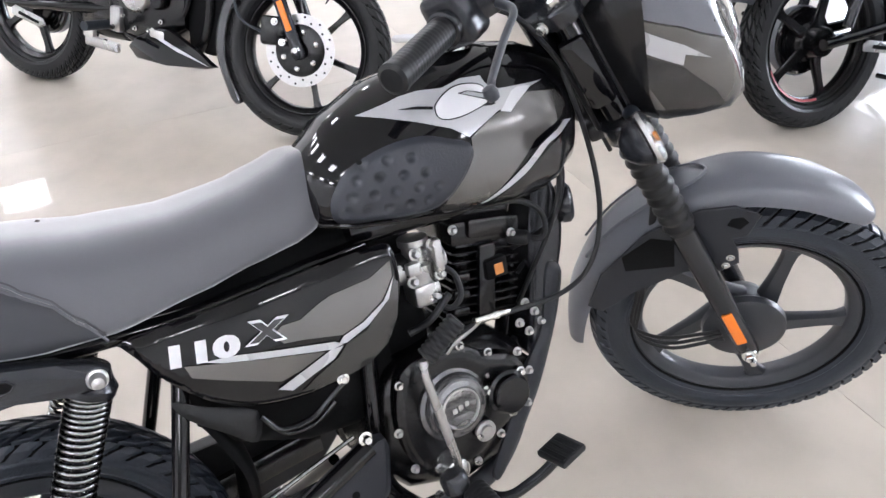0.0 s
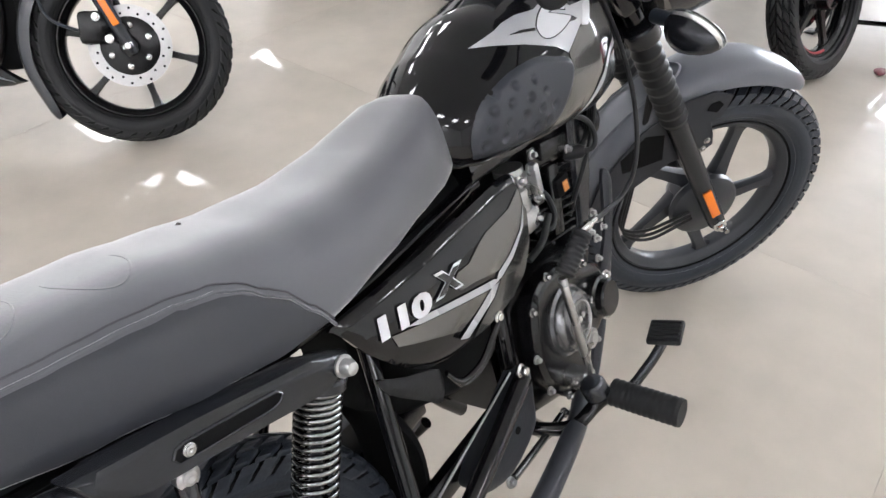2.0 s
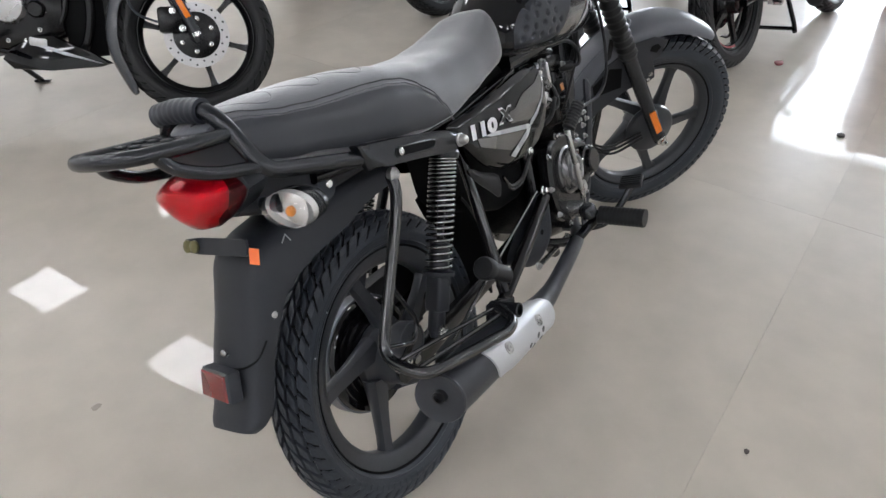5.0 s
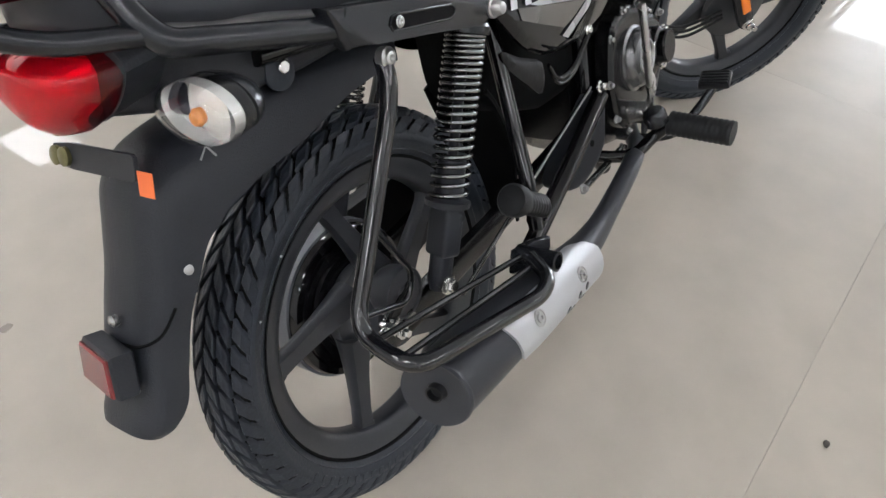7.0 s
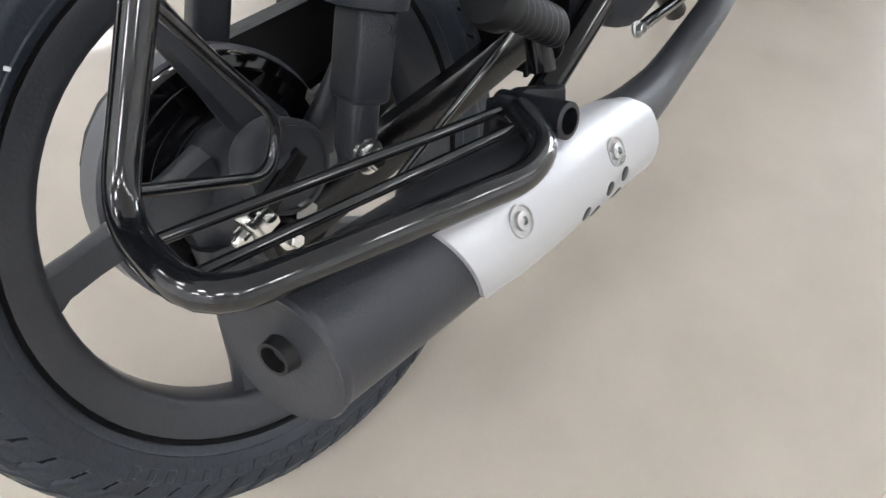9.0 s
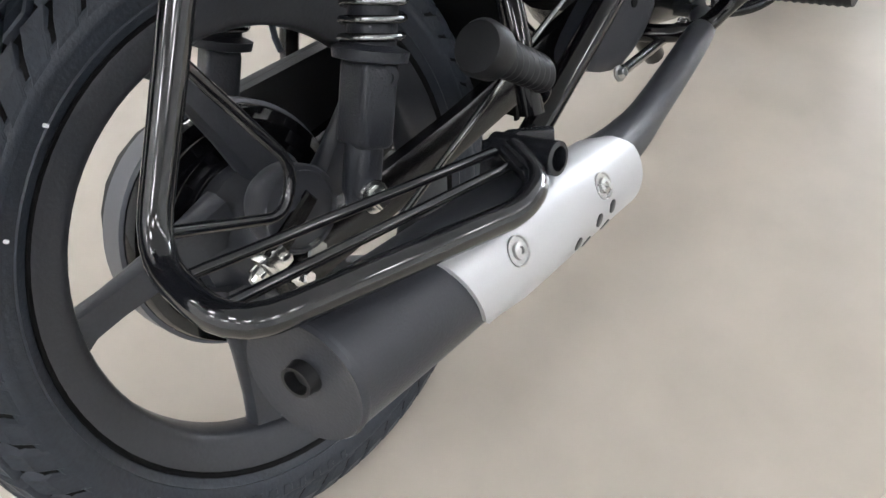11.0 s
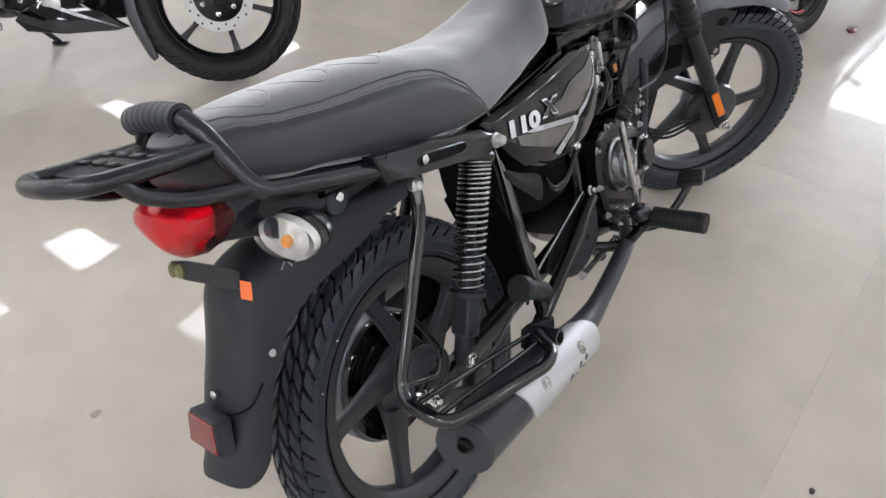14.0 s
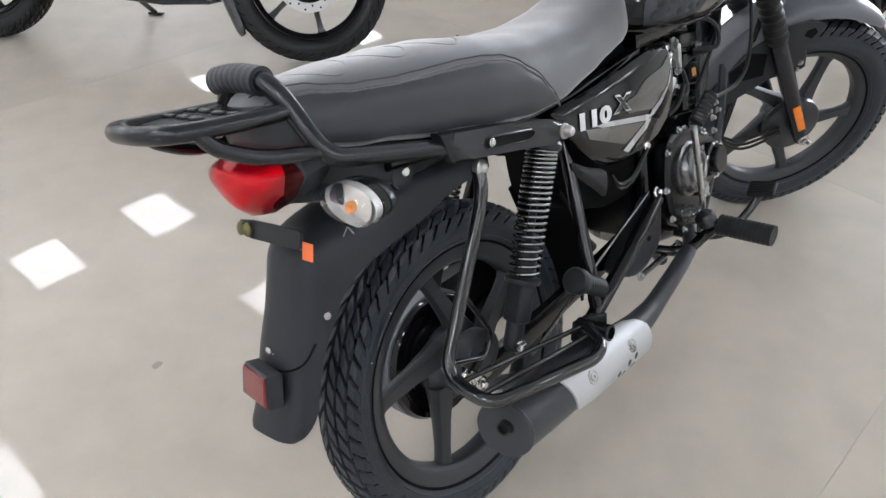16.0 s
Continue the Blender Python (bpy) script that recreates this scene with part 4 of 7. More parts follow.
def tail_lamp():
    bm = bmesh.new()
    rows = [(-0.252, 0.090, 0.444, 0.514), (-0.27, 0.096, 0.436, 0.516), (-0.295, 0.093, 0.432, 0.515), (-0.315, 0.078, 0.439, 0.511), (-0.330, 0.052, 0.454, 0.505), (-0.336, 0.018, 0.470, 0.496)]

    def shape(row, a):
        c, s = super_ellipse(a, 2.2)
        hw, z0, z1 = row
        zm = z0 + (z1 - z0) * 0.62
        taper = 1 - 0.42 * max(0, -s)
        z = zm + s * ((z1 - zm) if s > 0 else (zm - z0))
        return mid(z) + (hw - 0.012) * c * taper * (1.22 if c > 0 else 1.0), z

    xs = [-0.252, -0.262, -0.27, -0.282, -0.295, -0.305, -0.315, -0.322, -0.328, -0.333]
    loops = []
    for x in xs:
        row = table(-x, [(-r[0], *r[1:]) for r in rows])
        loops.append([Vector((x, *shape(row, 2 * math.pi * k / 40))) for k in range(40)])
    ring(bm, loops)
    lamp = part("tail_lamp", bm, M_REDLENS, BIKE, "glossy red tail lamp lens", smooth=60)
    lamp.visible_shadow = False
    bm = bmesh.new()
    loops = []
    for x in (-0.262, -0.275, -0.290, -0.305, -0.316, -0.324):
        row = table(-x + 0.003, [(-r[0], *r[1:]) for r in rows])
        loops.append([Vector((x, mid(z) + 0.017 + (y - mid(z)) * 0.76, 0.474 + (z - 0.474) * 0.90)) for y, z in (shape(row, 2 * math.pi * k / 40) for k in range(40))])
    ring(bm, loops)
    part("bowl", bm, M_LAMPBOWL, lamp, "bright reflector bowl", smooth=60)
    bm = bmesh.new()
    loops = []
    for x, g in ((-0.232, 0.98), (-0.278, 1.035), (-0.281, 0.99)):
        row = (0.094, 0.436, 0.517)
        loops.append([Vector((x, y * g, 0.478 + (z - 0.478) * g)) for y, z in (shape(row, 2 * math.pi * k / 40) for k in range(40))])
    ring(bm, loops)
    part("lamp_base", bm, M_PLASTIC, lamp, "black lamp base")


tail_lamp()


def indicator(m, name, owner, lens_depth=1.0, body_depth=1.0):
    """A turn signal: body, clear lens, amber bulb; along the y axis of m it points outwards."""
    ob = new(name)
    ob.empty_display_size = 0.03
    ob.parent = owner
    ob.matrix_local = m
    tagged(ob, label="oval turn signal with a clear ribbed lens and an amber bulb")
    bm = bmesh.new()
    loops = []
    for x, a, b in ((0.046, 0.014, 0.009), (0.042, 0.026, 0.014), (0.034, 0.040, 0.0205), (0.025, 0.049, 0.025), (0.018, 0.0515, 0.0265)):
        loops.append([Vector((0.018 + (x - 0.018) * body_depth, a * math.cos(t), b * math.sin(t))) for t in (2 * math.pi * k / 32 for k in range(32))])
    ring(bm, loops)
    part("housing", bm, M_SATIN, ob, "black indicator housing", smooth=50)
    bm = bmesh.new()
    tube(bm, [(0.012, 0.03, 0), (0.014, 0.060, -0.002), (0.016, 0.085, -0.004)], 0.011, 12)
    part("stalk", bm, M_TYRE, ob)
    bm = bmesh.new()
    loops = []
    for x, g in ((0.0185, 0.92), (0.010, 0.985), (-0.002, 1.0), (-0.009, 0.985), (-0.016, 0.92), (-0.022, 0.78), (-0.026, 0.50), (-0.0275, 0.15)):
        loops.append([Vector((0.0185 + (x - 0.0185) * lens_depth, 0.054 * g * math.cos(t), 0.028 * g * math.sin(t))) for t in (2 * math.pi * k / 32 for k in range(32))])
    ring(bm, loops)
    lens = part("lens", bm, M_LENS, ob, "clear lens", smooth=60)
    lens.visible_shadow = False
    bm = bmesh.new()
    lathe(bm, [(0.024, 0.0), (0.018, -0.004), (0.010, -0.0075), (0.0001, -0.008)], Matrix.Translation((0.0185 - 0.0125 * lens_depth, 0, 0)) @ Matrix.Rotation(radians(90), 4, "Y"), 24)
    loops = []
    for x, g in ((-0.004, 0.90), (0.008, 0.84), (0.013, 0.45), (0.014, 0.05)):
        loops.append([Vector((0.0185 + (x - 0.0185) * lens_depth, 0.052 * g * math.cos(t), 0.027 * g * math.sin(t))) for t in (2 * math.pi * k / 32 for k in range(32))])
    ring(bm, loops, caps=False)
    part("bowl", bm, M_BOWL, ob, "bright reflector bowl")
    bm = bmesh.new()
    lathe(bm, [(0.0062, 0), (0.0075, 0.005), (0.0055, 0.009), (0.0001, 0.0105)], Matrix.Translation((0.0185 - 0.0265 * lens_depth, -0.012, 0.001)) @ Matrix.Scale(lens_depth, 4, (1, 0, 0)) @ Matrix.Rotation(radians(-90), 4, "Y"), 16)
    part("bulb", bm, M_AMBER, ob, "amber bulb")
    return ob


indicator(pose(-0.243, -0.160, 0.440, 0, 0, -4), "rear_indicator", BIKE)
indicator(pose(-0.205, 0.066, 0.440, 0, 0, 184) @ Matrix.Scale(-1, 4, (1, 0, 0)), "rear_indicator", BIKE)

# -- grab rail and carrier
RAIL_R = [(-0.03, -0.158, 0.432), (-0.12, -0.160, 0.460), (-0.247, -0.152, 0.498), (-0.258, -0.142, 0.518), (-0.268, -0.112, 0.580), (-0.270, -0.088, 0.598), (-0.270, -0.072, 0.598)]
for s, nm in ((1, "grab_rail"), (-1, "grab_rail")):
    bm = bmesh.new()
    tube(bm, bent([(x, y if s > 0 else other(y, z), z) for x, y, z in RAIL_R], 0.030), 0.0125, 14)
    rail = part(nm, bm, M_SATIN, BIKE, "satin black tubular grab rail")
    bm = bmesh.new()
    # the sleeve at the rail's front end, with a slot, up to the shock absorber's bolt
    y0 = -0.160 if s > 0 else other(-0.160, 0.42)
    mm = Matrix(((1, 0, 0, 0), (0.055 * s, 0, s, y0), (0, 1, 0, 0), (0, 0, 0, 1)))
    plate(bm, [(-0.096, 0.474), (-0.070, 0.466), (0.02, 0.444), (0.146, 0.409), (0.180, 0.396), (0.200, 0.382), (0.196, 0.366), (0.176, 0.360), (0.155, 0.365), (0.06, 0.392), (-0.040, 0.418), (-0.076, 0.425)], 0.030, mm, 0.011, 3)
    brk = part("rail_bracket", bm, M_SATIN, rail, "satin black bracket with a slot")
    # black inlay paints the shade inside the slot; nothing is cut
    bm = bmesh.new()
    plate(bm, [(-0.012, 0.421), (-0.016, 0.428), (-0.010, 0.435), (0.0, 0.435), (0.098, 0.411), (0.104, 0.404), (0.098, 0.398), (0.088, 0.397)], 0.0312, mm, 0.0004)
    slot = part("slot", bm, M_SHADE_BLACK, brk)
    bm = bmesh.new()
    tube(bm, [mm @ Vector((px, pz, -0.0155)) for px, pz in ((-0.012, 0.4215), (-0.0155, 0.428), (-0.010, 0.4345), (0.0, 0.4345), (0.098, 0.4105), (0.1035, 0.404), (0.098, 0.3985), (0.088, 0.3975))], 0.0016, 6, closed=True)
    part("slot_rim", bm, M_SATIN, brk)
    bm = bmesh.new()
    lathe(bm, [(0.0065, 0), (0.0065, 0.002), (0.0048, 0.003), (0.0048, 0.004), (0.0022, 0.0045), (0.0001, 0.003)], axis_to(mm @ Vector((0.0, 0.4265, -0.0155)), (0, -s, 0)), 16)
    part("rail_bolt", bm, M_ALU, brk)
    bm = bmesh.new()
    lathe(bm, [(0.0125, 0), (0.0125, 0.003), (0.0095, 0.004), (0.0095, 0.010), (0.007, 0.016), (0.0001, 0.0185)], axis_to(mm @ Vector((0.182, 0.377, -0.015)), (0, -s, 0)), 18)
    part("dome_nut", bm, M_ALU, brk, "bright dome nut")
bm = bmesh.new()
tube(bm, [(-0.270, mid(0.605) - 0.030 + 0.070 * k / 16, 0.598 + 0.004 * math.sin(math.pi * k / 16)) for k in range(17)], 0.0125, 14)
top_bar = part("grip_bar", bm, M_SATIN, BIKE, "cross bar of the grab rail")
bm = bmesh.new()
n = 33
tube(bm, [(-0.270, mid(0.605) - 0.030 + 0.096 * k / (n - 1), 0.598 + 0.004 * math.sin(math.pi * k / (n - 1))) for k in range(n)], [0.0172 + (0.0007 if k % 4 < 2 else 0) for k in range(n)], 18)
part("grip_sleeve", bm, M_RUBBER, top_bar, "ribbed rubber sleeve", smooth=70)
bm = bmesh.new()
HALF = [(-0.264, -0.118, 0.562), (-0.34, -0.126, 0.573), (-0.415, -0.120, 0.586), (-0.432, -0.082, 0.589)]
U = bent(HALF + [(x, other(y, z), z) for x, y, z in HALF[::-1]], 0.04)
tube(bm, U, 0.0105, 12)
carrier = part("carrier_rack", bm, M_SATIN, BIKE, "small satin black tubular rear carrier")
for s in (1, -1):
    bm = bmesh.new()
    tube(bm, bent([(x, y if s > 0 else other(y, z), z) for x, y, z in ((-0.252, -0.145, 0.508), (-0.33, -0.132, 0.528), (-0.375, -0.124, 0.556), (-0.388, -0.121, 0.580))], 0.03), 0.0095, 10)
    part("lower_strut", bm, M_SATIN, carrier)
bm = bmesh.new()
plate(bm, [(-0.395, -0.060), (-0.385, -0.072), (-0.30, -0.078), (-0.285, -0.066), (-0.285, 0.066), (-0.30, 0.078), (-0.385, 0.072), (-0.395, 0.060)], 0.004, pose(0, mid(0.57), 0.531, 0, 6, 0) @ Matrix.Translation((0, 0, 0.0 + 0.010)), 0.001)
deck = part("carrier_deck", bm, M_SATIN, carrier, "pressed black carrier plate with slots")
for x in (-0.36, -0.33):
    for y in (-0.05, -0.015, 0.02, 0.055):
        bm = bmesh.new()
        block(bm, (x + 0.004 * (y > 0), y, 0.0), (0.010, 0.022, 0.006), pose(0, mid(0.57), 0.531, 0, 6, 0) @ Matrix.Translation((0, 0, 0.013)), 0.0028)
        part("deck_rib", bm, M_SATIN, deck, "small raised rib")

# bolts on the tail
for p in ((-0.090, -0.080, 0.411), (-0.070, -0.080, 0.428)):
    bolt_part("tail_bolt", axis_to(p, (0, -1, 0)), 0.008, 0.008, M_CHROME, BIKE, "bright bolt under the seat")
bm = bmesh.new()
lathe(bm, [(0.020, 0), (0.020, 0.004), (0.014, 0.006), (0.0001, 0.006)], axis_to((-0.092, -0.0765, 0.406), (0, -1, 0)), 24)
part("tail_grommet", bm, M_TYRE, BIKE)

# -- shock absorbers, with open coil springs
def shock(s):
    lo, hi = Vector((0.031, -0.108 * s, 0.050)), Vector((0.178, -0.130 if s > 0 else other(-0.130, 0.372), 0.372))
    d = (hi - lo).normalized()
    L = (hi - lo).length
    m = axis_to(lo, d)
    bm = bmesh.new()
    lathe(bm, [(0.0001, -0.012), (0.012, -0.010), (0.014, 0.0), (0.015, 0.02), (0.016, 0.04), (0.016, 0.105), (0.030, 0.108), (0.031, 0.116), (0.020, 0.120), (0.019, 0.17), (0.007, 0.172), (0.007, L), (0.0001, L)], m, 28)
    block(bm, (0, 0, 0.020), (0.030, 0.026, 0.050), m, 0.008, 3)
    block(bm, (0, 0, 0.074), (0.040, 0.034, 0.070), m, 0.007, 3)
    ob = part("shock_absorber", bm, M_PLASTIC, BIKE, "black rear shock absorber with an open coil spring")
    bm = bmesh.new()
    lathe(bm, [(0.0095, -0.004), (0.0095, 0.004), (0.0045, 0.005), (0.0040, -0.001), (0.0001, -0.001)], Matrix.Translation(m @ Vector((0, 0, 0.094))) @ axis_to((0.004, -0.016 * s, 0), (-0.5, -s, 0)), 18)
    part("shock_lug", bm, M_PLASTIC, ob, "small round lug")
    bm = bmesh.new()
    pts, turns = [], 22.5
    steps = int(turns * 16)
    for k in range(steps + 1):
        t = k / steps
        h = 0.120 + (L - 0.140) * (1.42 * t - 0.42 * t * t)
        a = 2 * math.pi * turns * t
        pts.append(m @ Vector((0.0242 * math.cos(a), 0.0242 * math.sin(a), h)))
    tube(bm, pts, 0.0033, 7)
    part("coil_spring", bm, M_SPRING, ob, "steel coil spring", smooth=70)
    bm = bmesh.new()
    lathe(bm, [(0.0001, L - 0.024), (0.030, L - 0.024), (0.031, L - 0.014), (0.024, L - 0.004), (0.018, L + 0.012), (0.0001, L + 0.014)], m, 28)
    part("spring_seat", bm, M_SATIN, ob)
    bm = bmesh.new()
    bolt(bm, axis_to(lo + Vector((0, -0.014 * s, 0)), (0, -s, 0)), 0.0095, 0.014)
    part("lower_bolt", bm, M_CHROME, ob, "bright lower bolt")


shock(1)
shock(-1)

# -- swinging arm, frame
def bar(name, pts, r, mat, label="", seg=12, radius=0.03, flat=1.0, owner=None):
    bm = bmesh.new()
    tube(bm, bent(pts, radius), r, seg, flat=flat)
    return part(name, bm, mat, owner or BIKE, label)


for s in (1, -1):
    bm = bmesh.new()
    loops = []
    for x, z, h in ((-0.045, 0.0, 0.022), (0.03, 0.004, 0.024), (0.2, 0.016, 0.020), (0.46, 0.040, 0.022)):
        y = -(0.062 + 0.03 * x) * s
        loops.append([Vector((x, y + a * 0.011, z + b * h)) for a, b in ((-1, -0.7), (-0.7, -1), (0.7, -1), (1, -0.7), (1, 0.7), (0.7, 1), (-0.7, 1), (-1, 0.7))])
    ring(bm, loops)
    arm = part("swing_arm", bm, M_CASE, BIKE, "black box-section swinging arm")
    bm = bmesh.new()
    bolt(bm, axis_to((-0.0090, -0.066 * s, 0.0110), (0, -s, 0)), 0.0115, 0.014)
    part("axle_nut", bm, M_SPRING, arm, "dull plated axle nut")
    bm = bmesh.new()
    bolt(bm, axis_to((-0.0320, -0.076 * s, 0.0010), (0, -s, 0)), 0.007, 0.014)
    part("chain_adjuster", bm, M_CHROME, arm)
# brake arm with its plated clevis and adjusting nut
bm = bmesh.new()
plate(bm, [(-0.010, -0.010), (0.010, -0.010), (0.007, 0.062), (-0.007, 0.062)], 0.007, Matrix.Translation((-0.052, -0.080, 0.032)) @ Matrix.Rotation(radians(64), 4, "Y") @ RIGHT, 0.002)
brake_arm = part("brake_arm", bm, M_CASE, BIKE, "black drum brake arm with a plated clevis")
bm = bmesh.new()
for dy in (-0.008, 0.008):
    block(bm, (0.004, dy, 0), (0.020, 0.004, 0.018), Matrix.Translation((-0.0580, -0.086, 0.0345)) @ Matrix.Rotation(radians(-14), 4, "Y"), 0.0015)
block(bm, (-0.004, 0, 0), (0.008, 0.020, 0.020), Matrix.Translation((-0.0580, -0.086, 0.0345)) @ Matrix.Rotation(radians(-14), 4, "Y"), 0.0015)
lathe(bm, [(0.0055, 0.0), (0.0080, 0.002), (0.0080, 0.008), (0.0050, 0.010), (0.0035, 0.014), (0.0001, 0.015)], axis_to((-0.066, -0.086, 0.0330), (-1, 0, -0.25)), 14)
lathe(bm, [(0.0050, -0.014), (0.0050, 0.014), (0.0030, 0.015), (0.0001, 0.015)], axis_to((-0.0500, -0.086, 0.0360), (0, -1, 0)), 14)
part("clevis", bm, M_CHROME, brake_arm, "bright zinc clevis with its nut")
# round boss of the brake panel above the axle
bm = bmesh.new()
lathe(bm, [(0.030, -0.040), (0.036, -0.030), (0.038, -0.003), (0.0365, 0.0), (0.0335, 0.0), (0.0325, -0.0025), (0.012, -0.0025), (0.010, 0.001), (0.0001, 0.0015)], axis_to((-0.0091, -0.080, 0.0519), (0, -1, 0)), 40)
part("brake_panel_boss", bm, M_MUFF, BIKE, "matt black round boss of the brake panel", smooth=35)
# upper rails and rear triangle
for s in (1, -1):
    bar("sub_frame", [(0.56, -0.075 * s, 0.40), (0.30, -0.088 * s, 0.385), (0.12, -0.095 * s, 0.398), (-0.12, -0.085 * s, 0.435)], 0.012, M_GLOSS, "black frame tube under the seat")
    bar("frame_stay", [(0.290, -0.072 * s, 0.385), (0.2668, -0.0969 * s, 0.30), (0.2002, -0.1640 * s, 0.10), (0.1900, -0.172 * s, 0.05)], 0.0115, M_GLOSS, "gloss black footrest stay", radius=0.05)
    bar("frame_brace", [(0.484, -0.138 * s, 0.124), (0.36, -0.145 * s, 0.072), (0.20, -0.152 * s, 0.012)], 0.0145, M_GLOSS, "gloss black frame brace")
    bar("down_tube", [(0.55, -0.08 * s, 0.39), (0.52, -0.09 * s, 0.2), (0.50, -0.095 * s, 0.02), (0.56, -0.09 * s, -0.06)], 0.014, M_GLOSS, "black frame tube", radius=0.05)
bar("front_tube", [(0.93, 0, 0.50), (0.86, 0, 0.33), (0.80, 0, 0.12), (0.76, 0, -0.02)], 0.017, M_GLOSS, "black front frame tube", radius=0.06)
bar("cable_stay", [(0.465, -0.132, 0.146), (0.25, -0.130, 0.083), (0.05, -0.128, 0.020)], 0.0032, M_SPRING, "thin brake rod")
bm = bmesh.new()
bolt(bm, axis_to((0.478, -0.140, 0.142), (0.1, -1, 0.1)), 0.007, 0.014)
part("brace_bolt", bm, M_CHROME, BIKE, "plated bolt at the end of the frame brace")
# inner body below the seat: battery box, air box, hugger; near-black paints the shade
bm = bmesh.new()
loft_x(bm, [(0.275, 0.050, 0.20, 0.385), (0.32, 0.072, 0.16, 0.412), (0.42, 0.082, 0.12, 0.432), (0.52, 0.080, 0.11, 0.436), (0.57, 0.065, 0.16, 0.436)], [0.275, 0.29, 0.32, 0.37, 0.42, 0.52, 0.56, 0.57], lambda row, a: (row[0] * super_ellipse(a, 5)[0], (row[1] + row[2]) / 2 + (row[2] - row[1]) / 2 * super_ellipse(a, 5)[1]), 32)
part("air_box", bm, M_SHADE_BLACK, BIKE, "plastic box below the seat, near-black for the shade there", smooth=50)
sheet("chain_cover", [(0.512, 0.118), (0.508, 0.06), (0.492, 0.018), (0.42, -0.008), (0.355, 0.012), (0.345, 0.040), (0.40, 0.072), (0.46, 0.100)], lambda x, z, l: Vector((x, -(0.133 + l), z)), 0.0, 0.04, M_PLASTIC, BIKE, "black plastic cover beside the frame")
trough("mud_hugger", [(0.320, -0.03, 0.06, 0.02), (0.335, 0.10, 0.065, 0.02), (0.312, 0.185, 0.065, 0.02), (0.296, 0.222, 0.06, 0.02)], 0.004, M_SHADE_BLACK, BIKE, "inner mudguard, near-black for the shade there", lambda a, b, y: Vector((a, y, b)))

# chain case on the left: a round rear end and a long flat cover
def chain_case():
    bm = bmesh.new()
    outline = [(0.105 * math.cos(radians(a)), 0.105 * math.sin(radians(a)) + 0.004) for a in range(60, 301, 15)]
    outline += [(0.25, -0.050), (0.46, -0.020), (0.50, 0.02), (0.50, 0.08), (0.46, 0.105), (0.25, 0.095)]
    plate(bm, outline, 0.034, Matrix(((1, 0, 0, 0), (0, 0, 1, 0.108), (0, 1, 0, 0), (0, 0, 0, 1))), 0.006)
    # darker black than the outer plastic, to carry the shade inside
    part("chain_case", bm, M_BOOT, BIKE, "black closed chain case")


chain_case()
# pointed flap and curled trim below the side panel
sheet("side_flap", [(0.250, 0.292), (0.29, 0.268), (0.349, 0.236), (0.338, 0.192), (0.305, 0.220), (0.262, 0.262)], lambda x, z, l: Vector((x, -(0.126 + l), z)), 0.0, 0.008, M_BOOT, BIKE, "pointed black plastic flap below the side panel")
bar("panel_trim", [(0.350, -0.130, 0.232), (0.368, -0.132, 0.200), (0.415, -0.134, 0.200), (0.445, -0.136, 0.222), (0.47, -0.136, 0.238)], 0.0048, M_CASE, "satin black curled trim", flat=0.6)
bar("panel_trim", [(0.356, -0.126, 0.226), (0.374, -0.126, 0.188), (0.42, -0.128, 0.188), (0.452, -0.130, 0.212)], 0.0045, M_CASE, "satin black curled trim", flat=0.6)

# flat black disc stands for the shaded hole
bm = bmesh.new()
lathe(bm, [(0.006, -0.004), (0.006, 0.0012), (0.0001, 0.0012)], axis_to((0.4475, -0.1335, 0.053), (0, -1, 0)), 14)
part("cover_hole", bm, M_SHADE_BLACK, bpy.data.objects["chain_cover"])
# stand spring below the engine
lk = bar("stand_spring", [(0.575, -0.120, -0.026), (0.50, -0.124, -0.022), (0.415, -0.130, -0.014)], 0.0062, M_SPRING, "dark coiled stand spring")
for q in ((0.580, -0.120, -0.026), (0.405, -0.130, -0.013)):
    bm = bmesh.new()
    bolt(bm, axis_to(q, (0, -1, 0.3)), 0.006, 0.010)
    part("spring_hook", bm, M_ALU, lk)

# -- leg guard: a bent tube with a loop and thin bars
GUARD = [(-0.003, -0.142, 0.388), (-0.010, -0.150, 0.365), (-0.022, -0.150, 0.335), (-0.160, -0.146, 0.125), (-0.170, -0.236, 0.108), (0.050, -0.262, 0.056), (0.088, -0.250, 0.056), (0.106, -0.212, 0.066)]
g = bar("leg_guard", GUARD, 0.0105, M_TUBE, "gloss black bent tube guard beside the rear wheel", radius=0.035, seg=14)
bar("guard_bar", [(-0.163, -0.170, 0.118), (0.105, -0.195, 0.062)], 0.0042, M_TUBE, owner=g, seg=10)
bar("guard_bar", [(-0.166, -0.212, 0.112), (0.110, -0.222, 0.058)], 0.0042, M_TUBE, owner=g, seg=10)
bar("guard_loop", [(-0.148, -0.147, 0.137), (-0.055, -0.130, 0.086), (-0.032, -0.128, 0.116), (-0.092, -0.148, 0.226)], 0.0045, M_TUBE, owner=g, seg=10, radius=0.022)
bm = bmesh.new()
lathe(bm, [(0.012, -0.006), (0.012, 0.004), (0.008, 0.006), (0.007, 0.008), (0.004, 0.009), (0.0001, 0.006)], axis_to((-0.003, -0.148, 0.388), (0, -1, 0)), 18)
part("guard_bolt", bm, M_ALU, g)
bm = bmesh.new()
plate(bm, [(0.098, 0.036), (0.165, 0.006), (0.196, 0.016), (0.200, 0.034), (0.150, 0.056), (0.112, 0.066)], 0.012, Matrix(((1, 0, 0, 0), (0, 0, 1, -0.182), (0, 1, 0, 0), (0, 0, 0, 1))), 0.003)
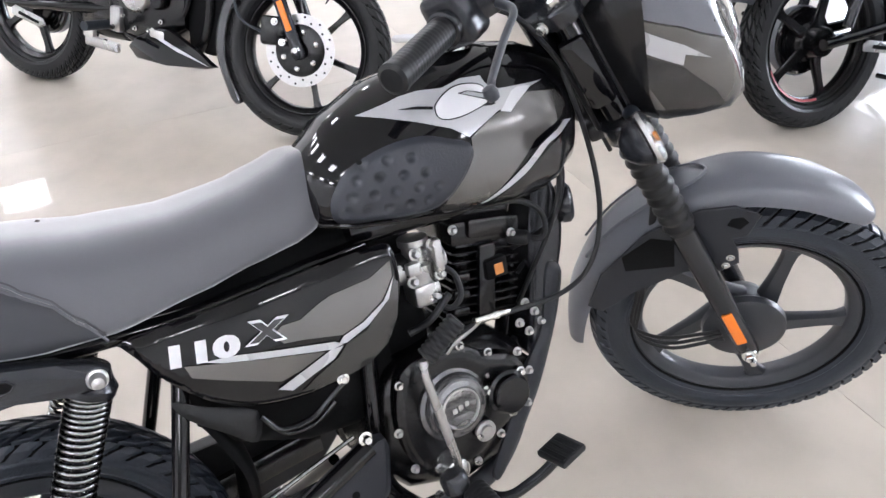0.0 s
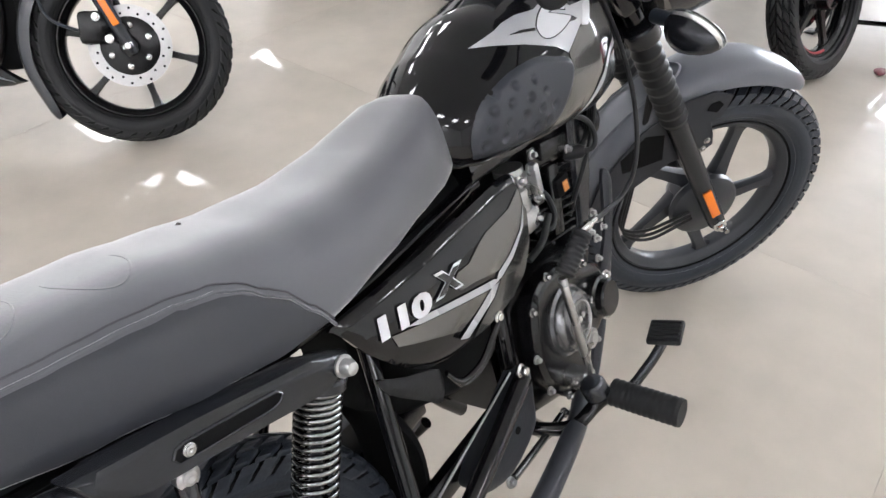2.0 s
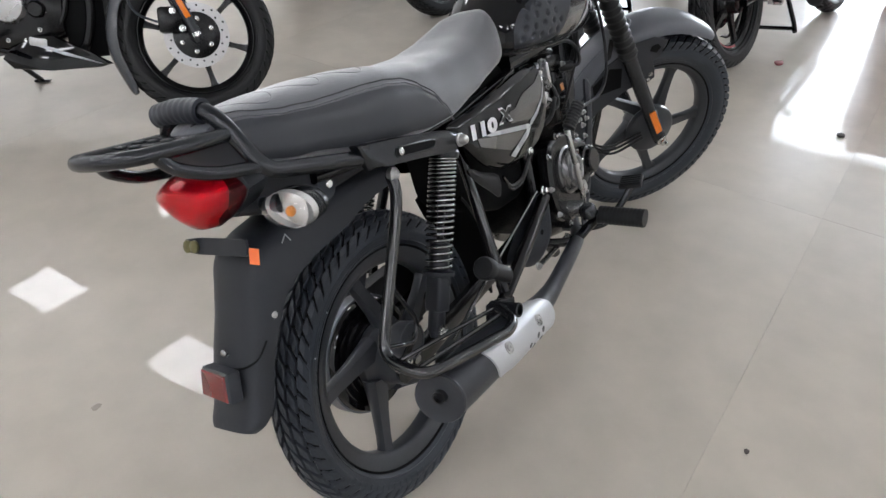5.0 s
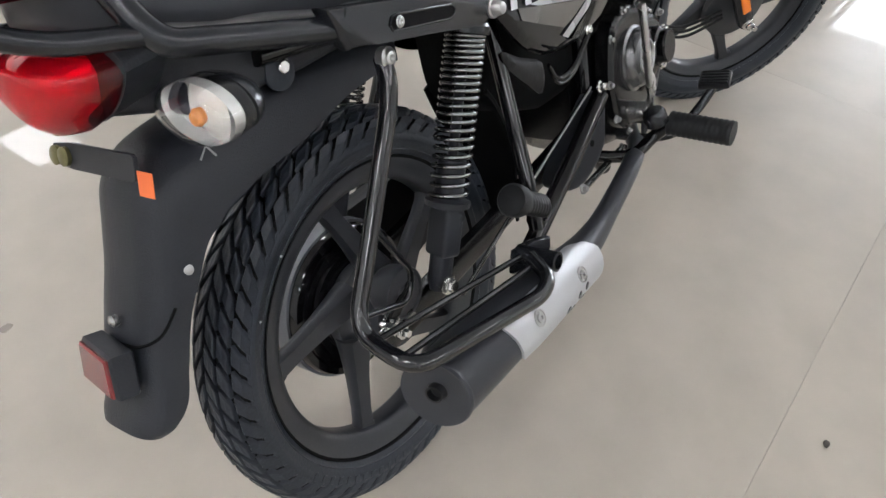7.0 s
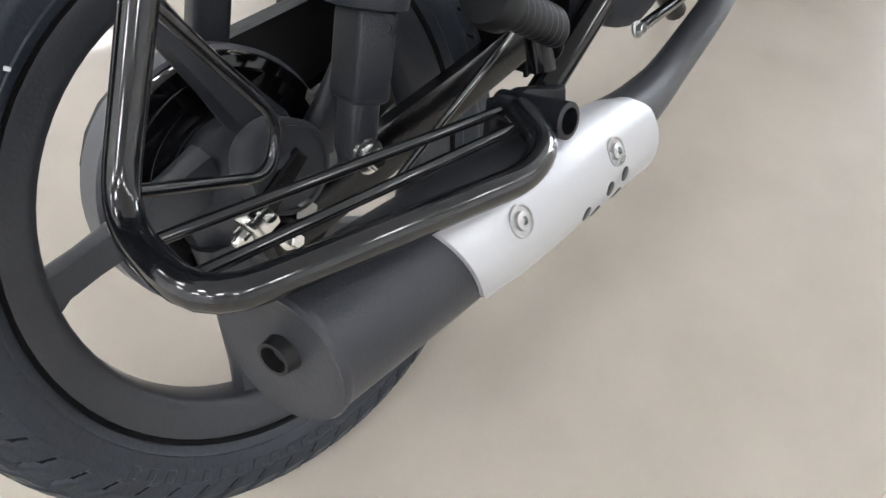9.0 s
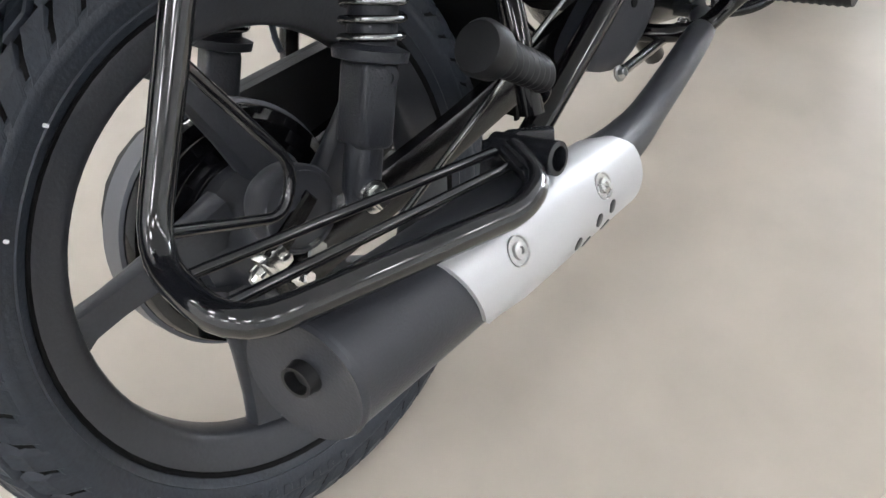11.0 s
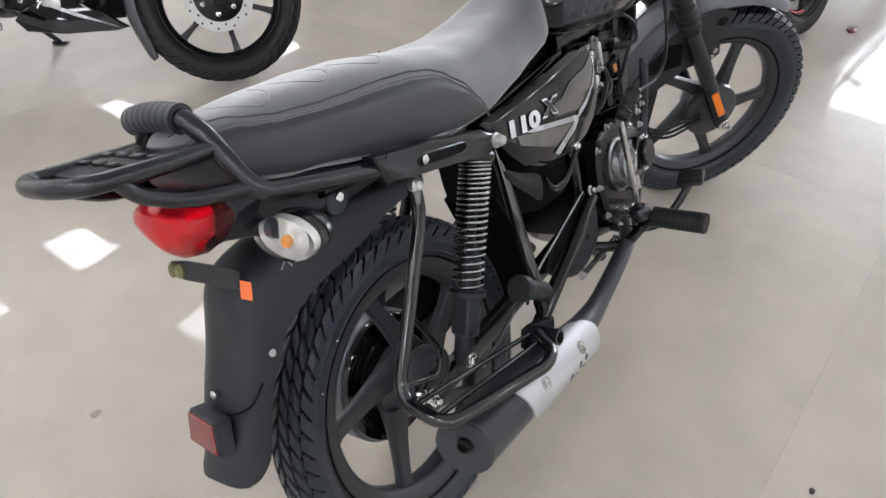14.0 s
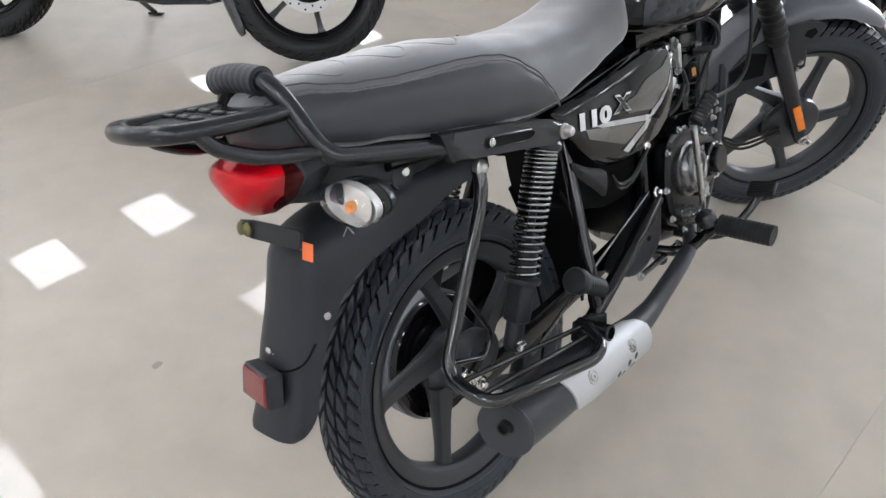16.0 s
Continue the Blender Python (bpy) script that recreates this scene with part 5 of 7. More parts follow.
lathe(bm, [(0.014, -0.04), (0.014, 0.022), (0.010, 0.023), (0.010, 0.010), (0.0001, 0.010)], axis_to((0.122, -0.222, 0.054), (0, -1, 0)), 20)
part("guard_mount", bm, M_SATIN, g, "black mounting lug")

# -- exhaust
EX = [(-0.136, -0.2215, 0.037), (0.06, -0.215, 0.010), (0.22, -0.208, -0.016), (0.30, -0.200, -0.025), (0.36, -0.192, -0.026), (0.50, -0.170, -0.022), (0.60, -0.140, -0.030), (0.72, -0.07, -0.055), (0.80, -0.03, 0.01), (0.80, -0.02, 0.13)]
EXR = [0.045, 0.0430, 0.0275, 0.0215, 0.0185, 0.0175, 0.0165, 0.0165, 0.0165, 0.0165]
bm = bmesh.new()
line, rad = spline(EX, 8), [p.x for p in spline([Vector((r, 0, 0)) for r in EXR], 8)]
tube(bm, line, rad, 28)
for v in bm.verts:
    v.co.x -= 0.15 * (v.co.y - EX[0][1]) * (1 - smoothstep(EX[0][0], EX[0][0] + 0.07, v.co.x))
muffler = part("exhaust", bm, M_MUFF, BIKE, "matt black exhaust pipe and silencer", smooth=50)
d0 = (Vector(EX[0]) - Vector(EX[1])).normalized()
SLANT = Matrix(((1, -0.15, 0, 0.15 * EX[0][1]), (0, 1, 0, 0), (0, 0, 1, 0), (0, 0, 0, 1)))
m0 = SLANT @ axis_to(EX[0], d0)
bm = bmesh.new()
lathe(bm, [(0.0455, -0.004), (0.0465, 0.0), (0.0450, 0.003), (0.040, 0.0015), (0.014, 0.0035), (0.0001, 0.0035)], m0, 40)
part("end_cap", bm, M_MUFF, muffler, "flat welded end cap")
bm = bmesh.new()
lathe(bm, [(0.0125, 0.002), (0.0115, 0.006), (0.0112, 0.010), (0.0088, 0.010), (0.0088, -0.012), (0.0001, -0.012)], Matrix.Translation((0, -0.005, 0.007)) @ m0, 24)
part("outlet", bm, M_BOOT, muffler, "short dark outlet pipe")


def heat_shield():
    """A curved white cover over the silencer's outer side."""
    bm = bmesh.new()
    rows = []
    for i in range(25):
        t = i / 24
        ax = (Vector((0.262, -0.205, -0.026)) - Vector((-0.038, -0.2185, 0.023))).normalized()
        side = Vector((0, -1, 0))
        side = (side - ax * side.dot(ax)).normalized()
        up = side.cross(ax)
        if up.z < 0:
            up = -up
        lo, hi = -32 - 38 * smoothstep(0.05, 0.6, t), 62 + 20 * smoothstep(0.5, 0.8, t) - 16 * smoothstep(0.86, 1.0, t)
        row = []
        for k in range(19):
            low = 1 - k / 18
            tk = t + (0.105 * low + 0.032) * (1 - t) ** 3 - 0.06 * smoothstep(0.5, 1.0, abs(low - 0.5) / 0.5) * t**5 + 0.020 * smoothstep(0.75, 1.0, abs(low - 0.5) / 0.5) * (1 - t) ** 5
            c = Vector((-0.048, -0.2189, 0.0247)).lerp(Vector((0.229, -0.2071, -0.0203)), tk)
            r = 0.0490 - 0.0045 * smoothstep(0.30, 1.0, tk)
            row.append((c, ax, side, up, r, radians(lo + (hi - lo) * k / 18)))
        rows.append(row)
    outer = [[bm.verts.new(c + (side * math.cos(a) + up * math.sin(a)) * (r - (0.003 if k in (0, 18) else 0))) for k, (c, ax, side, up, r, a) in enumerate(row)] for row in rows]
    inner = [[bm.verts.new(c + (side * math.cos(a) + up * math.sin(a)) * (r - 0.004)) for c, ax, side, up, r, a in row] for row in rows]
    for i in range(24):
        for k in range(18):
            bm.faces.new((outer[i][k], outer[i + 1][k], outer[i + 1][k + 1], outer[i][k + 1]))
            bm.faces.new((inner[i][k], inner[i][k + 1], inner[i + 1][k + 1], inner[i + 1][k]))
        for k in (0, 18):
            bm.faces.new((outer[i][k], inner[i][k], inner[i + 1][k], outer[i + 1][k]))
    for i in (0, 24):
        for k in range(18):
            bm.faces.new((outer[i][k], outer[i][k + 1], inner[i][k + 1], inner[i][k]))
    ob = part("heat_shield", bm, M_SHIELD, muffler, "satin white heat shield with screws and oval holes", smooth=50)

    def at(t, ang, lift):
        c, ax, side, up, r, _ = rows[round(t * 24)][9]
        n = side * math.cos(radians(ang)) + up * math.sin(radians(ang))
        return Matrix.Translation(c + n * (r + lift)) @ n.to_track_quat("Z", "Y").to_matrix().to_4x4(), ax

    for t, ang in ((0.25, 21), (0.73, 20)):
        mm, _ = at(t, ang, 0.0005)
        bm = bmesh.new()
        lathe(bm, [(0.0118, -0.002), (0.0118, 0.0006), (0.0108, 0.0008), (0.0100, -0.0006), (0.007, -0.0004), (0.0065, 0.002), (0.003, 0.0028), (0.0025, 0.0005), (0.0001, 0.0005)], mm, 24)
        part("shield_screw", bm, M_ALU, ob, "plated socket screw")
    # holes are dark discs laid on, their inner shade put into the colour
    for t, ang in ((0.59, -22), (0.69, -14), (0.79, -10), (0.68, -36), (0.78, -36)):
        mm, ax = at(t, ang, 0.0)
        bm = bmesh.new()
        lathe(bm, [(0.0058, -0.003), (0.0058, 0.0003), (0.0052, 0.0006), (0.0001, 0.0006)], mm @ Matrix.Diagonal((0.9, 1.15, 1, 1)), 18)
        part("shield_hole", bm, M_RIM, ob)


heat_shield()

# -- footrests and pedals
def ribbed(name, a, b, r, ribs, label, owner=None, deep=0.0022):
    bm = bmesh.new()
    a, b = Vector(a), Vector(b)
    n = ribs * 4 + 1
    tube(bm, [a.lerp(b, k / (n - 1)) for k in range(n)], [r + (deep if k % 4 in (1, 2) else 0) for k in range(n)], 20, flat=0.8)
    return part(name, bm, M_BOOT, owner or BIKE, label, smooth=50)


peg = ribbed("rider_footrest", (0.604, -0.205, 0.022), (0.600, -0.318, 0.014), 0.0215, 12, "black ribbed rubber footrest", None, 0.0010)
bar("footrest_arm", [(0.604, -0.208, 0.021), (0.600, -0.175, -0.005), (0.55, -0.16, -0.022), (0.52, -0.11, -0.015), (0.50, -0.05, 0.0)], 0.0115, M_GLOSS, owner=peg, radius=0.03)
bm = bmesh.new()
lathe(bm, [(0.021, 0), (0.021, 0.020), (0.017, 0.026), (0.0001, 0.027)], axis_to((0.585, -0.190, 0.030), (-0.2, 0.2, 1)), 20)
part("footrest_knuckle", bm, M_SATIN, peg)
rp = ribbed("pillion_footrest", (0.128, -0.188, 0.137), (0.205, -0.178, 0.082), 0.0165, 10, "black rubber pillion footrest folded up")
bm = bmesh.new()
lathe(bm, [(0.0001, 0.004), (0.020, 0.003), (0.023, -0.002), (0.022, -0.020), (0.017, -0.024)], axis_to((0.120, -0.189, 0.143), (-0.075, -0.01, 0.055)), 24)
part("footrest_head", bm, M_BOOT, rp, "round rubber end")
bar("footrest_pivot", [(0.200, -0.178, 0.084), (0.208, -0.172, 0.06), (0.20, -0.155, 0.05)], 0.010, M_GLOSS, owner=rp)
pedal = bar("brake_pedal", [(0.735, -0.238, 0.038), (0.715, -0.225, 0.012), (0.66, -0.195, -0.03), (0.64, -0.14, -0.035), (0.62, -0.06, -0.02)], 0.0085, M_SATIN, "black brake pedal arm", radius=0.04)
bm = bmesh.new()
block(bm, (0, 0, 0), (0.052, 0.056, 0.012), pose(0.742, -0.238, 0.046, 0, -8, 12), 0.004)
pad = part("pedal_pad", bm, M_BOOT, pedal, "square ribbed pedal pad")
for k in range(5):
    bm = bmesh.new()
    block(bm, (-0.019 + 0.0095 * k, 0, 0.0065), (0.005, 0.048, 0.003), pose(0.742, -0.238, 0.046, 0, -8, 12), 0.001)
    part("pad_rib", bm, M_BOOT, pad)

# small pale marks on the tyre walls
for q in ((-0.1990, -0.0295, 0.135), (-0.139, -0.0295, 0.190)):
    bm = bmesh.new()
    block(bm, (0, 0, 0), (0.0045, 0.0014, 0.003), pose(*q, 0, 40, 0), 0.0007, 1)
    part("chalk_mark", bm, M_WHITE, BIKE, "tiny pale mark on the tyre wall")

# -- engine
EN = new("engine")
EN.parent = BIKE
tagged(EN, label="black air-cooled single-cylinder engine with bright bolts")


def eng(name, bm, mat, label="", smooth=40.0):
    return part(name, bm, mat, EN, label, smooth)


bm = bmesh.new()
SH = lambda row, a: (row[0] * super_ellipse(a, 4)[0], (row[1] + row[2]) / 2 + (row[2] - row[1]) / 2 * super_ellipse(a, 4)[1])
loft_x(bm, [(0.50, 0.07, 0.02, 0.16), (0.55, 0.10, -0.03, 0.20), (0.65, 0.115, -0.055, 0.22), (0.74, 0.105, -0.04, 0.20), (0.80, 0.07, 0.02, 0.14)], [0.50, 0.51, 0.55, 0.60, 0.65, 0.70, 0.74, 0.78, 0.80], SH, 40)
eng("crankcase", bm, M_CASE, "black painted crankcase", 50)
sheet("clutch_cover", [(0.545, 0.185), (0.565, 0.215), (0.61, 0.225), (0.66, 0.215), (0.70, 0.185), (0.745, 0.165), (0.765, 0.125), (0.755, 0.075), (0.70, 0.045), (0.65, 0.015), (0.59, 0.010), (0.55, 0.05), (0.535, 0.12)], lambda x, z, l: Vector((x, -(0.135 + l), z)), 0.0, 0.03, M_CASE, EN, "black clutch cover")
bm = bmesh.new()
mC = axis_to((0.626, -0.134, 0.132), (0.05, -1, 0.05))
lathe(bm, [(0.058, -0.004), (0.058, 0.004), (0.052, 0.007), (0.0505, 0.017), (0.046, 0.022), (0.041, 0.0225), (0.0375, 0.026), (0.034, 0.0265), (0.032, 0.0245), (0.0001, 0.0245)], mC, 48)
eng("clutch_dome", bm, material("grey_engine_paint", (0.16, 0.16, 0.165), 0.24, metal=0.8, bump=0.12, grain=200), "grey round cover")
bm = bmesh.new()
lathe(bm, [(0.0325, 0.0245), (0.0325, 0.0275), (0.0305, 0.028), (0.0290, 0.0262), (0.0290, 0.0245)], mC, 40)
for k in range(3):
    block(bm, (-0.011 + 0.011 * k, 0.002 * k, 0.0255), (0.0075, 0.008, 0.002), mC, 0.0006)
block(bm, (0, -0.013, 0.0255), (0.010, 0.003, 0.002), mC, 0.0006)
eng("cover_badge", bm, M_ALU, "round badge with plain bright shapes")
bm = bmesh.new()
mS = axis_to((0.716, -0.138, 0.118), (0.05, -1, 0.05))
lathe(bm, [(0.036, 0), (0.036, 0.010), (0.031, 0.013), (0.031, 0.024), (0.028, 0.027), (0.0001, 0.027)], mS, 36)
eng("oil_filter_cover", bm, M_CASE, "black round filter cover")
for a in (35, 155, 275):
    bolt_part("cover_bolt", mS @ Matrix.Translation((0.038 * math.cos(radians(a)), 0.038 * math.sin(radians(a)), 0.004)), 0.0055, 0.010, M_CHROME, EN)
for x, z in ((0.548, 0.195), (0.60, 0.226), (0.655, 0.219), (0.70, 0.19), (0.752, 0.17), (0.768, 0.13), (0.757, 0.075), (0.70, 0.042), (0.652, 0.012), (0.59, 0.006), (0.546, 0.05), (0.532, 0.12), (0.69, 0.155), (0.675, 0.075)):
    bolt_part("case_bolt", axis_to((x, -0.131, z), (0, -1, 0)), 0.0047, 0.009, M_ALU, EN, "bright hexagon bolt")
bm = bmesh.new()
lathe(bm, [(0.011, 0), (0.0175, 0.002), (0.0175, 0.007), (0.012, 0.008), (0.010, 0.012)], axis_to((0.668, -0.140, 0.068), (0, -1, 0)), 18)
eng("oil_filler", bm, M_ALU)
# cylinder with fins and the head
axis_m = pose(0.735, 0, 0.205, 0, 10, 0)


def finned(owner, m, count, pitch, size, core, mat):
    """A cylinder barrel with its cooling fins, each a piece of its own."""
    bm = bmesh.new()
    block(bm, (0, 0, core[2] / 2 - 0.005), core, m, 0.010)
    barrel = part("cylinder", bm, mat, owner, "black finned cylinder", 30)
    bm = bmesh.new()
    block(bm, (0, 0, 0), size, Matrix(), 0.002, 1)
    fin = part("cooling_fin", bm, mat, barrel, smooth=30)
    for k in range(count):
        ob = fin if k == 0 else new("cooling_fin", fin.data)
        ob.parent = barrel
        ob.matrix_local = m @ Matrix.Translation((0, 0, 0.008 + pitch * k))
    return barrel


finned(EN, axis_m, 9, 0.0145, (0.125, 0.150, 0.0050), (0.085, 0.105, 0.14), M_CASE)
bm = bmesh.new()
block(bm, (0, 0, 0.155), (0.125, 0.150, 0.040), axis_m, 0.008)
block(bm, (0, 0, 0.182), (0.105, 0.120, 0.022), axis_m, 0.009)
block(bm, (0.0, -0.07, 0.163), (0.075, 0.030, 0.032), axis_m, 0.008)
eng("cylinder_head", bm, M_CASE, "black cylinder head", 30)
bm = bmesh.new()
block(bm, (0.0, -0.074, 0.075), (0.030, 0.014, 0.120), axis_m, 0.004)
for k in range(3):
    block(bm, (-0.045, -0.074, 0.03 + 0.028 * k), (0.028, 0.010, 0.012), axis_m, 0.003)
eng("cylinder_rib", bm, M_CASE)
bm = bmesh.new()
plate(bm, [(-0.0075, -0.0085), (0.0075, -0.0085), (0.0075, 0.0085), (-0.0075, 0.0085)], 0.002, axis_to((0.766, -0.0900, 0.296), (0.0, -1, 0.1)), 0.0004)
plug = bmesh.new()
block(plug, (0.764, -0.080, 0.297), (0.040, 0.018, 0.034), bevel=0.005)
eng("connector", plug, M_SHADE_BLACK, "black plug behind the tag")
eng("engine_tag", bm, material("faded_orange_tag", (0.50, 0.19, 0.04), 0.6), "small orange tag on the cylinder")
for x, y, z in ((0.70, -0.083, 0.380), (0.80, -0.083, 0.345), (0.790, -0.112, 0.235), (0.805, -0.112, 0.215), (0.775, -0.112, 0.205), (0.815, -0.112, 0.195), (0.79, -0.112, 0.185)):
    bolt_part("head_bolt", axis_to((x, y, z), (0, -1, 0)), 0.005, 0.010, M_ALU, EN, "bright bolt")
# carburettor and hoses
bm = bmesh.new()
lathe(bm, [(0.020, -0.035), (0.024, -0.03), (0.024, 0.0), (0.019, 0.004), (0.019, 0.028), (0.023, 0.03), (0.023, 0.04), (0.0001, 0.042)], pose(0.632, -0.085, 0.350), 24)
block(bm, (0.632, -0.088, 0.305), (0.045, 0.050, 0.036), bevel=0.008)
lathe(bm, [(0.017, -0.045), (0.021, -0.03), (0.021, 0.03), (0.017, 0.045)], axis_to((0.632, -0.080, 0.345), (1, 0, 0.05)), 24)
for x, z in ((0.620, 0.372), (0.650, 0.378), (0.610, 0.332), (0.655, 0.330), (0.640, 0.30)):
    bolt(bm, axis_to((x, -0.108, z), (0.2, -1, 0.2)), 0.006, 0.012)
block(bm, (0.655, -0.112, 0.362), (0.014, 0.018, 0.050), pose(0, 0, 0), 0.004)
block(bm, (0.615, -0.110, 0.352), (0.022, 0.016, 0.020), pose(0, 0, 0), 0.004)
eng("carburettor", bm, M_ALU, "cast aluminium carburettor with small screws", 40)
# added dark backing, keeps the bright floor from showing through
bm = bmesh.new()
block(bm, (0.588, 0.005, 0.300), (0.115, 0.125, 0.205), bevel=0.02, steps=3)
eng("gap_filler", bm, M_SHADE_BLACK, "black block added to close the gap behind the carburettor", 40)
bar("intake_hose", [(0.575, -0.06, 0.335), (0.60, -0.075, 0.345), (0.62, -0.08, 0.345)], 0.024, M_BOOT, "black rubber intake hose", owner=EN)
bar("fuel_hose", [(0.642, -0.105, 0.30), (0.655, -0.12, 0.272), (0.682, -0.118, 0.285), (0.680, -0.11, 0.325), (0.655, -0.105, 0.345)], 0.0045, M_BOOT, "thin black hose", owner=EN, radius=0.02)
bar("breather_hose", [(0.585, -0.12, 0.262), (0.62, -0.125, 0.270), (0.66, -0.12, 0.30)], 0.0055, M_BOOT, "thin black hose", owner=EN)
# kick starter with its folded, ribbed pedal
kick = bar("kick_starter", [(0.602, -0.168, 0.042), (0.598, -0.176, 0.070), (0.572, -0.182, 0.225), (0.574, -0.180, 0.246)], 0.0085, M_ALU, "bright forged kick starter lever", owner=EN, radius=0.02, flat=0.75)
ribbed("kick_pedal", (0.578, -0.182, 0.250), (0.632, -0.192, 0.292), 0.0135, 9, "ribbed black rubber kick pedal", kick)
bm = bmesh.new()
lathe(bm, [(0.020, -0.03), (0.020, 0.010), (0.015, 0.014), (0.0001, 0.015)], axis_to((0.600, -0.160, 0.040), (0, -1, 0)), 24)
for k in range(4):
    bolt(bm, axis_to((0.575 + 0.012 * k, -0.158, 0.052 - 0.005 * k), (0, -1, 0.1)), 0.005, 0.010)
part("kick_boss", bm, M_ALU, kick, "splined boss")
# clutch arm and cable
bar("clutch_arm", [(0.628, -0.145, 0.222), (0.640, -0.150, 0.236), (0.690, -0.150, 0.255)], 0.0065, M_ALU, "bright clutch arm", owner=EN, flat=0.6)
cb = bar("clutch_cable", [(0.650, -0.152, 0.250), (0.70, -0.150, 0.255), (0.774, -0.150, 0.247), (0.833, -0.150, 0.244), (0.885, -0.150, 0.260), (0.915, -0.150, 0.300), (0.928, -0.150, 0.36), (0.926, -0.150, 0.42), (0.918, -0.145, 0.485), (0.90, -0.13, 0.58)], 0.0042, M_BOOT, "black control cable curving down from the handlebar", radius=0.05)
bm = bmesh.new()
lathe(bm, [(0.0058, -0.03), (0.0058, 0.0), (0.0075, 0.002), (0.0075, 0.010), (0.0048, 0.012), (0.0048, 0.03)], axis_to((0.708, -0.150, 0.2552), (0.1, 0, -0.008)), 12)
part("cable_adjuster", bm, M_CHROME, cb, "threaded bright adjuster")
for k, (dx, dy) in enumerate(((0.0, 0.02), (0.012, 0.03), (-0.008, 0.012))):
    bar("control_cable", [(0.86 + dx, -0.08 + dy, 0.62), (0.90 + dx, -0.10 + dy, 0.50), (0.905 + dx, -0.11 + dy, 0.40), (0.88 + dx, -0.10 + dy, 0.33), (0.82 + dx, -0.06 + dy, 0.30 - 0.05 * k)], 0.0042, M_BOOT, "black control cable", radius=0.08)
# engine guard strip in front
sheet("down_guard", [(0.845, 0.290), (0.862, 0.268), (0.845, 0.205), (0.818, 0.140), (0.785, 0.075), (0.731, -0.004), (0.692, -0.050), (0.682, -0.036), (0.706, 0.010), (0.748, 0.080), (0.772, 0.130), (0.812, 0.185), (0.832, 0.27)], lambda x, z, l: Vector((x, -(0.125 + l), z)), 0.0, 0.012, M_PLASTIC, BIKE, "black plastic strip beside the front frame tube")
bm = bmesh.new()
block(bm, (0.80, 0, 0.10), (0.03, 0.20, 0.02), pose(0, 0, 0), 0.006)
eng("engine_mount", bm, M_CASE)
# frame plates and the horn ahead of the cylinder
sheet("frame_plate", [(0.875, 0.41), (0.905, 0.40), (0.918, 0.33), (0.905, 0.26), (0.868, 0.17), (0.838, 0.10), (0.818, 0.12), (0.838, 0.22), (0.850, 0.32)], lambda x, z, l: Vector((x, -(0.060 + l), z)), 0.0, 0.10, M_SATIN, BIKE, "black pressed plates round the front frame tube")
bm = bmesh.new()
lathe(bm, [(0.0001, -0.012), (0.030, -0.012), (0.034, -0.004), (0.034, 0.006), (0.028, 0.012), (0.012, 0.014), (0.0001, 0.013)], axis_to((0.930, -0.050, 0.350), (1, -0.5, 0)), 28)
part("horn", bm, M_SATIN, BIKE, "small round black horn")
bar("ignition_lead", [(0.815, -0.088, 0.335), (0.845, -0.112, 0.325), (0.850, -0.110, 0.370), (0.815, -0.100, 0.400), (0.75, -0.095, 0.405), (0.70, -0.08, 0.41)], 0.0045, M_BOOT, "black ignition lead", owner=EN, radius=0.03)
bm = bmesh.new()
lathe(bm, [(0.010, -0.014), (0.012, -0.006), (0.012, 0.016), (0.008, 0.022), (0.0001, 0.022)], axis_to((0.808, -0.086, 0.335), (0.6, -1, 0)), 18)
eng("spark_plug_cap", bm, M_BOOT, "black rubber plug cap")
bm = bmesh.new()
loft_x(bm, [(0.54, 0.055, 0.40, 0.45), (0.70, 0.060, 0.395, 0.45), (0.88, 0.045, 0.40, 0.50), (0.93, 0.03, 0.44, 0.54)], [0.54, 0.62, 0.70, 0.80, 0.88, 0.93], lambda row, a: (mid(0.43) + row[0] * super_ellipse(a, 4)[0], (row[1] + row[2]) / 2 + (row[2] - row[1]) / 2 * super_ellipse(a, 4)[1]), 28)
part("backbone", bm, M_GLOSS, BIKE, "black backbone frame under the tank", smooth=50)

# -- front end, all in the steered frame
FE = new("front_fork")
FE.parent = BIKE
FE.matrix_local = FORK
tagged(FE, label="telescopic front fork with rubber boots, turned to the right")


def fe(name, bm, mat, label="", smooth=40.0):
    return part(name, bm, mat, FE, label, smooth)


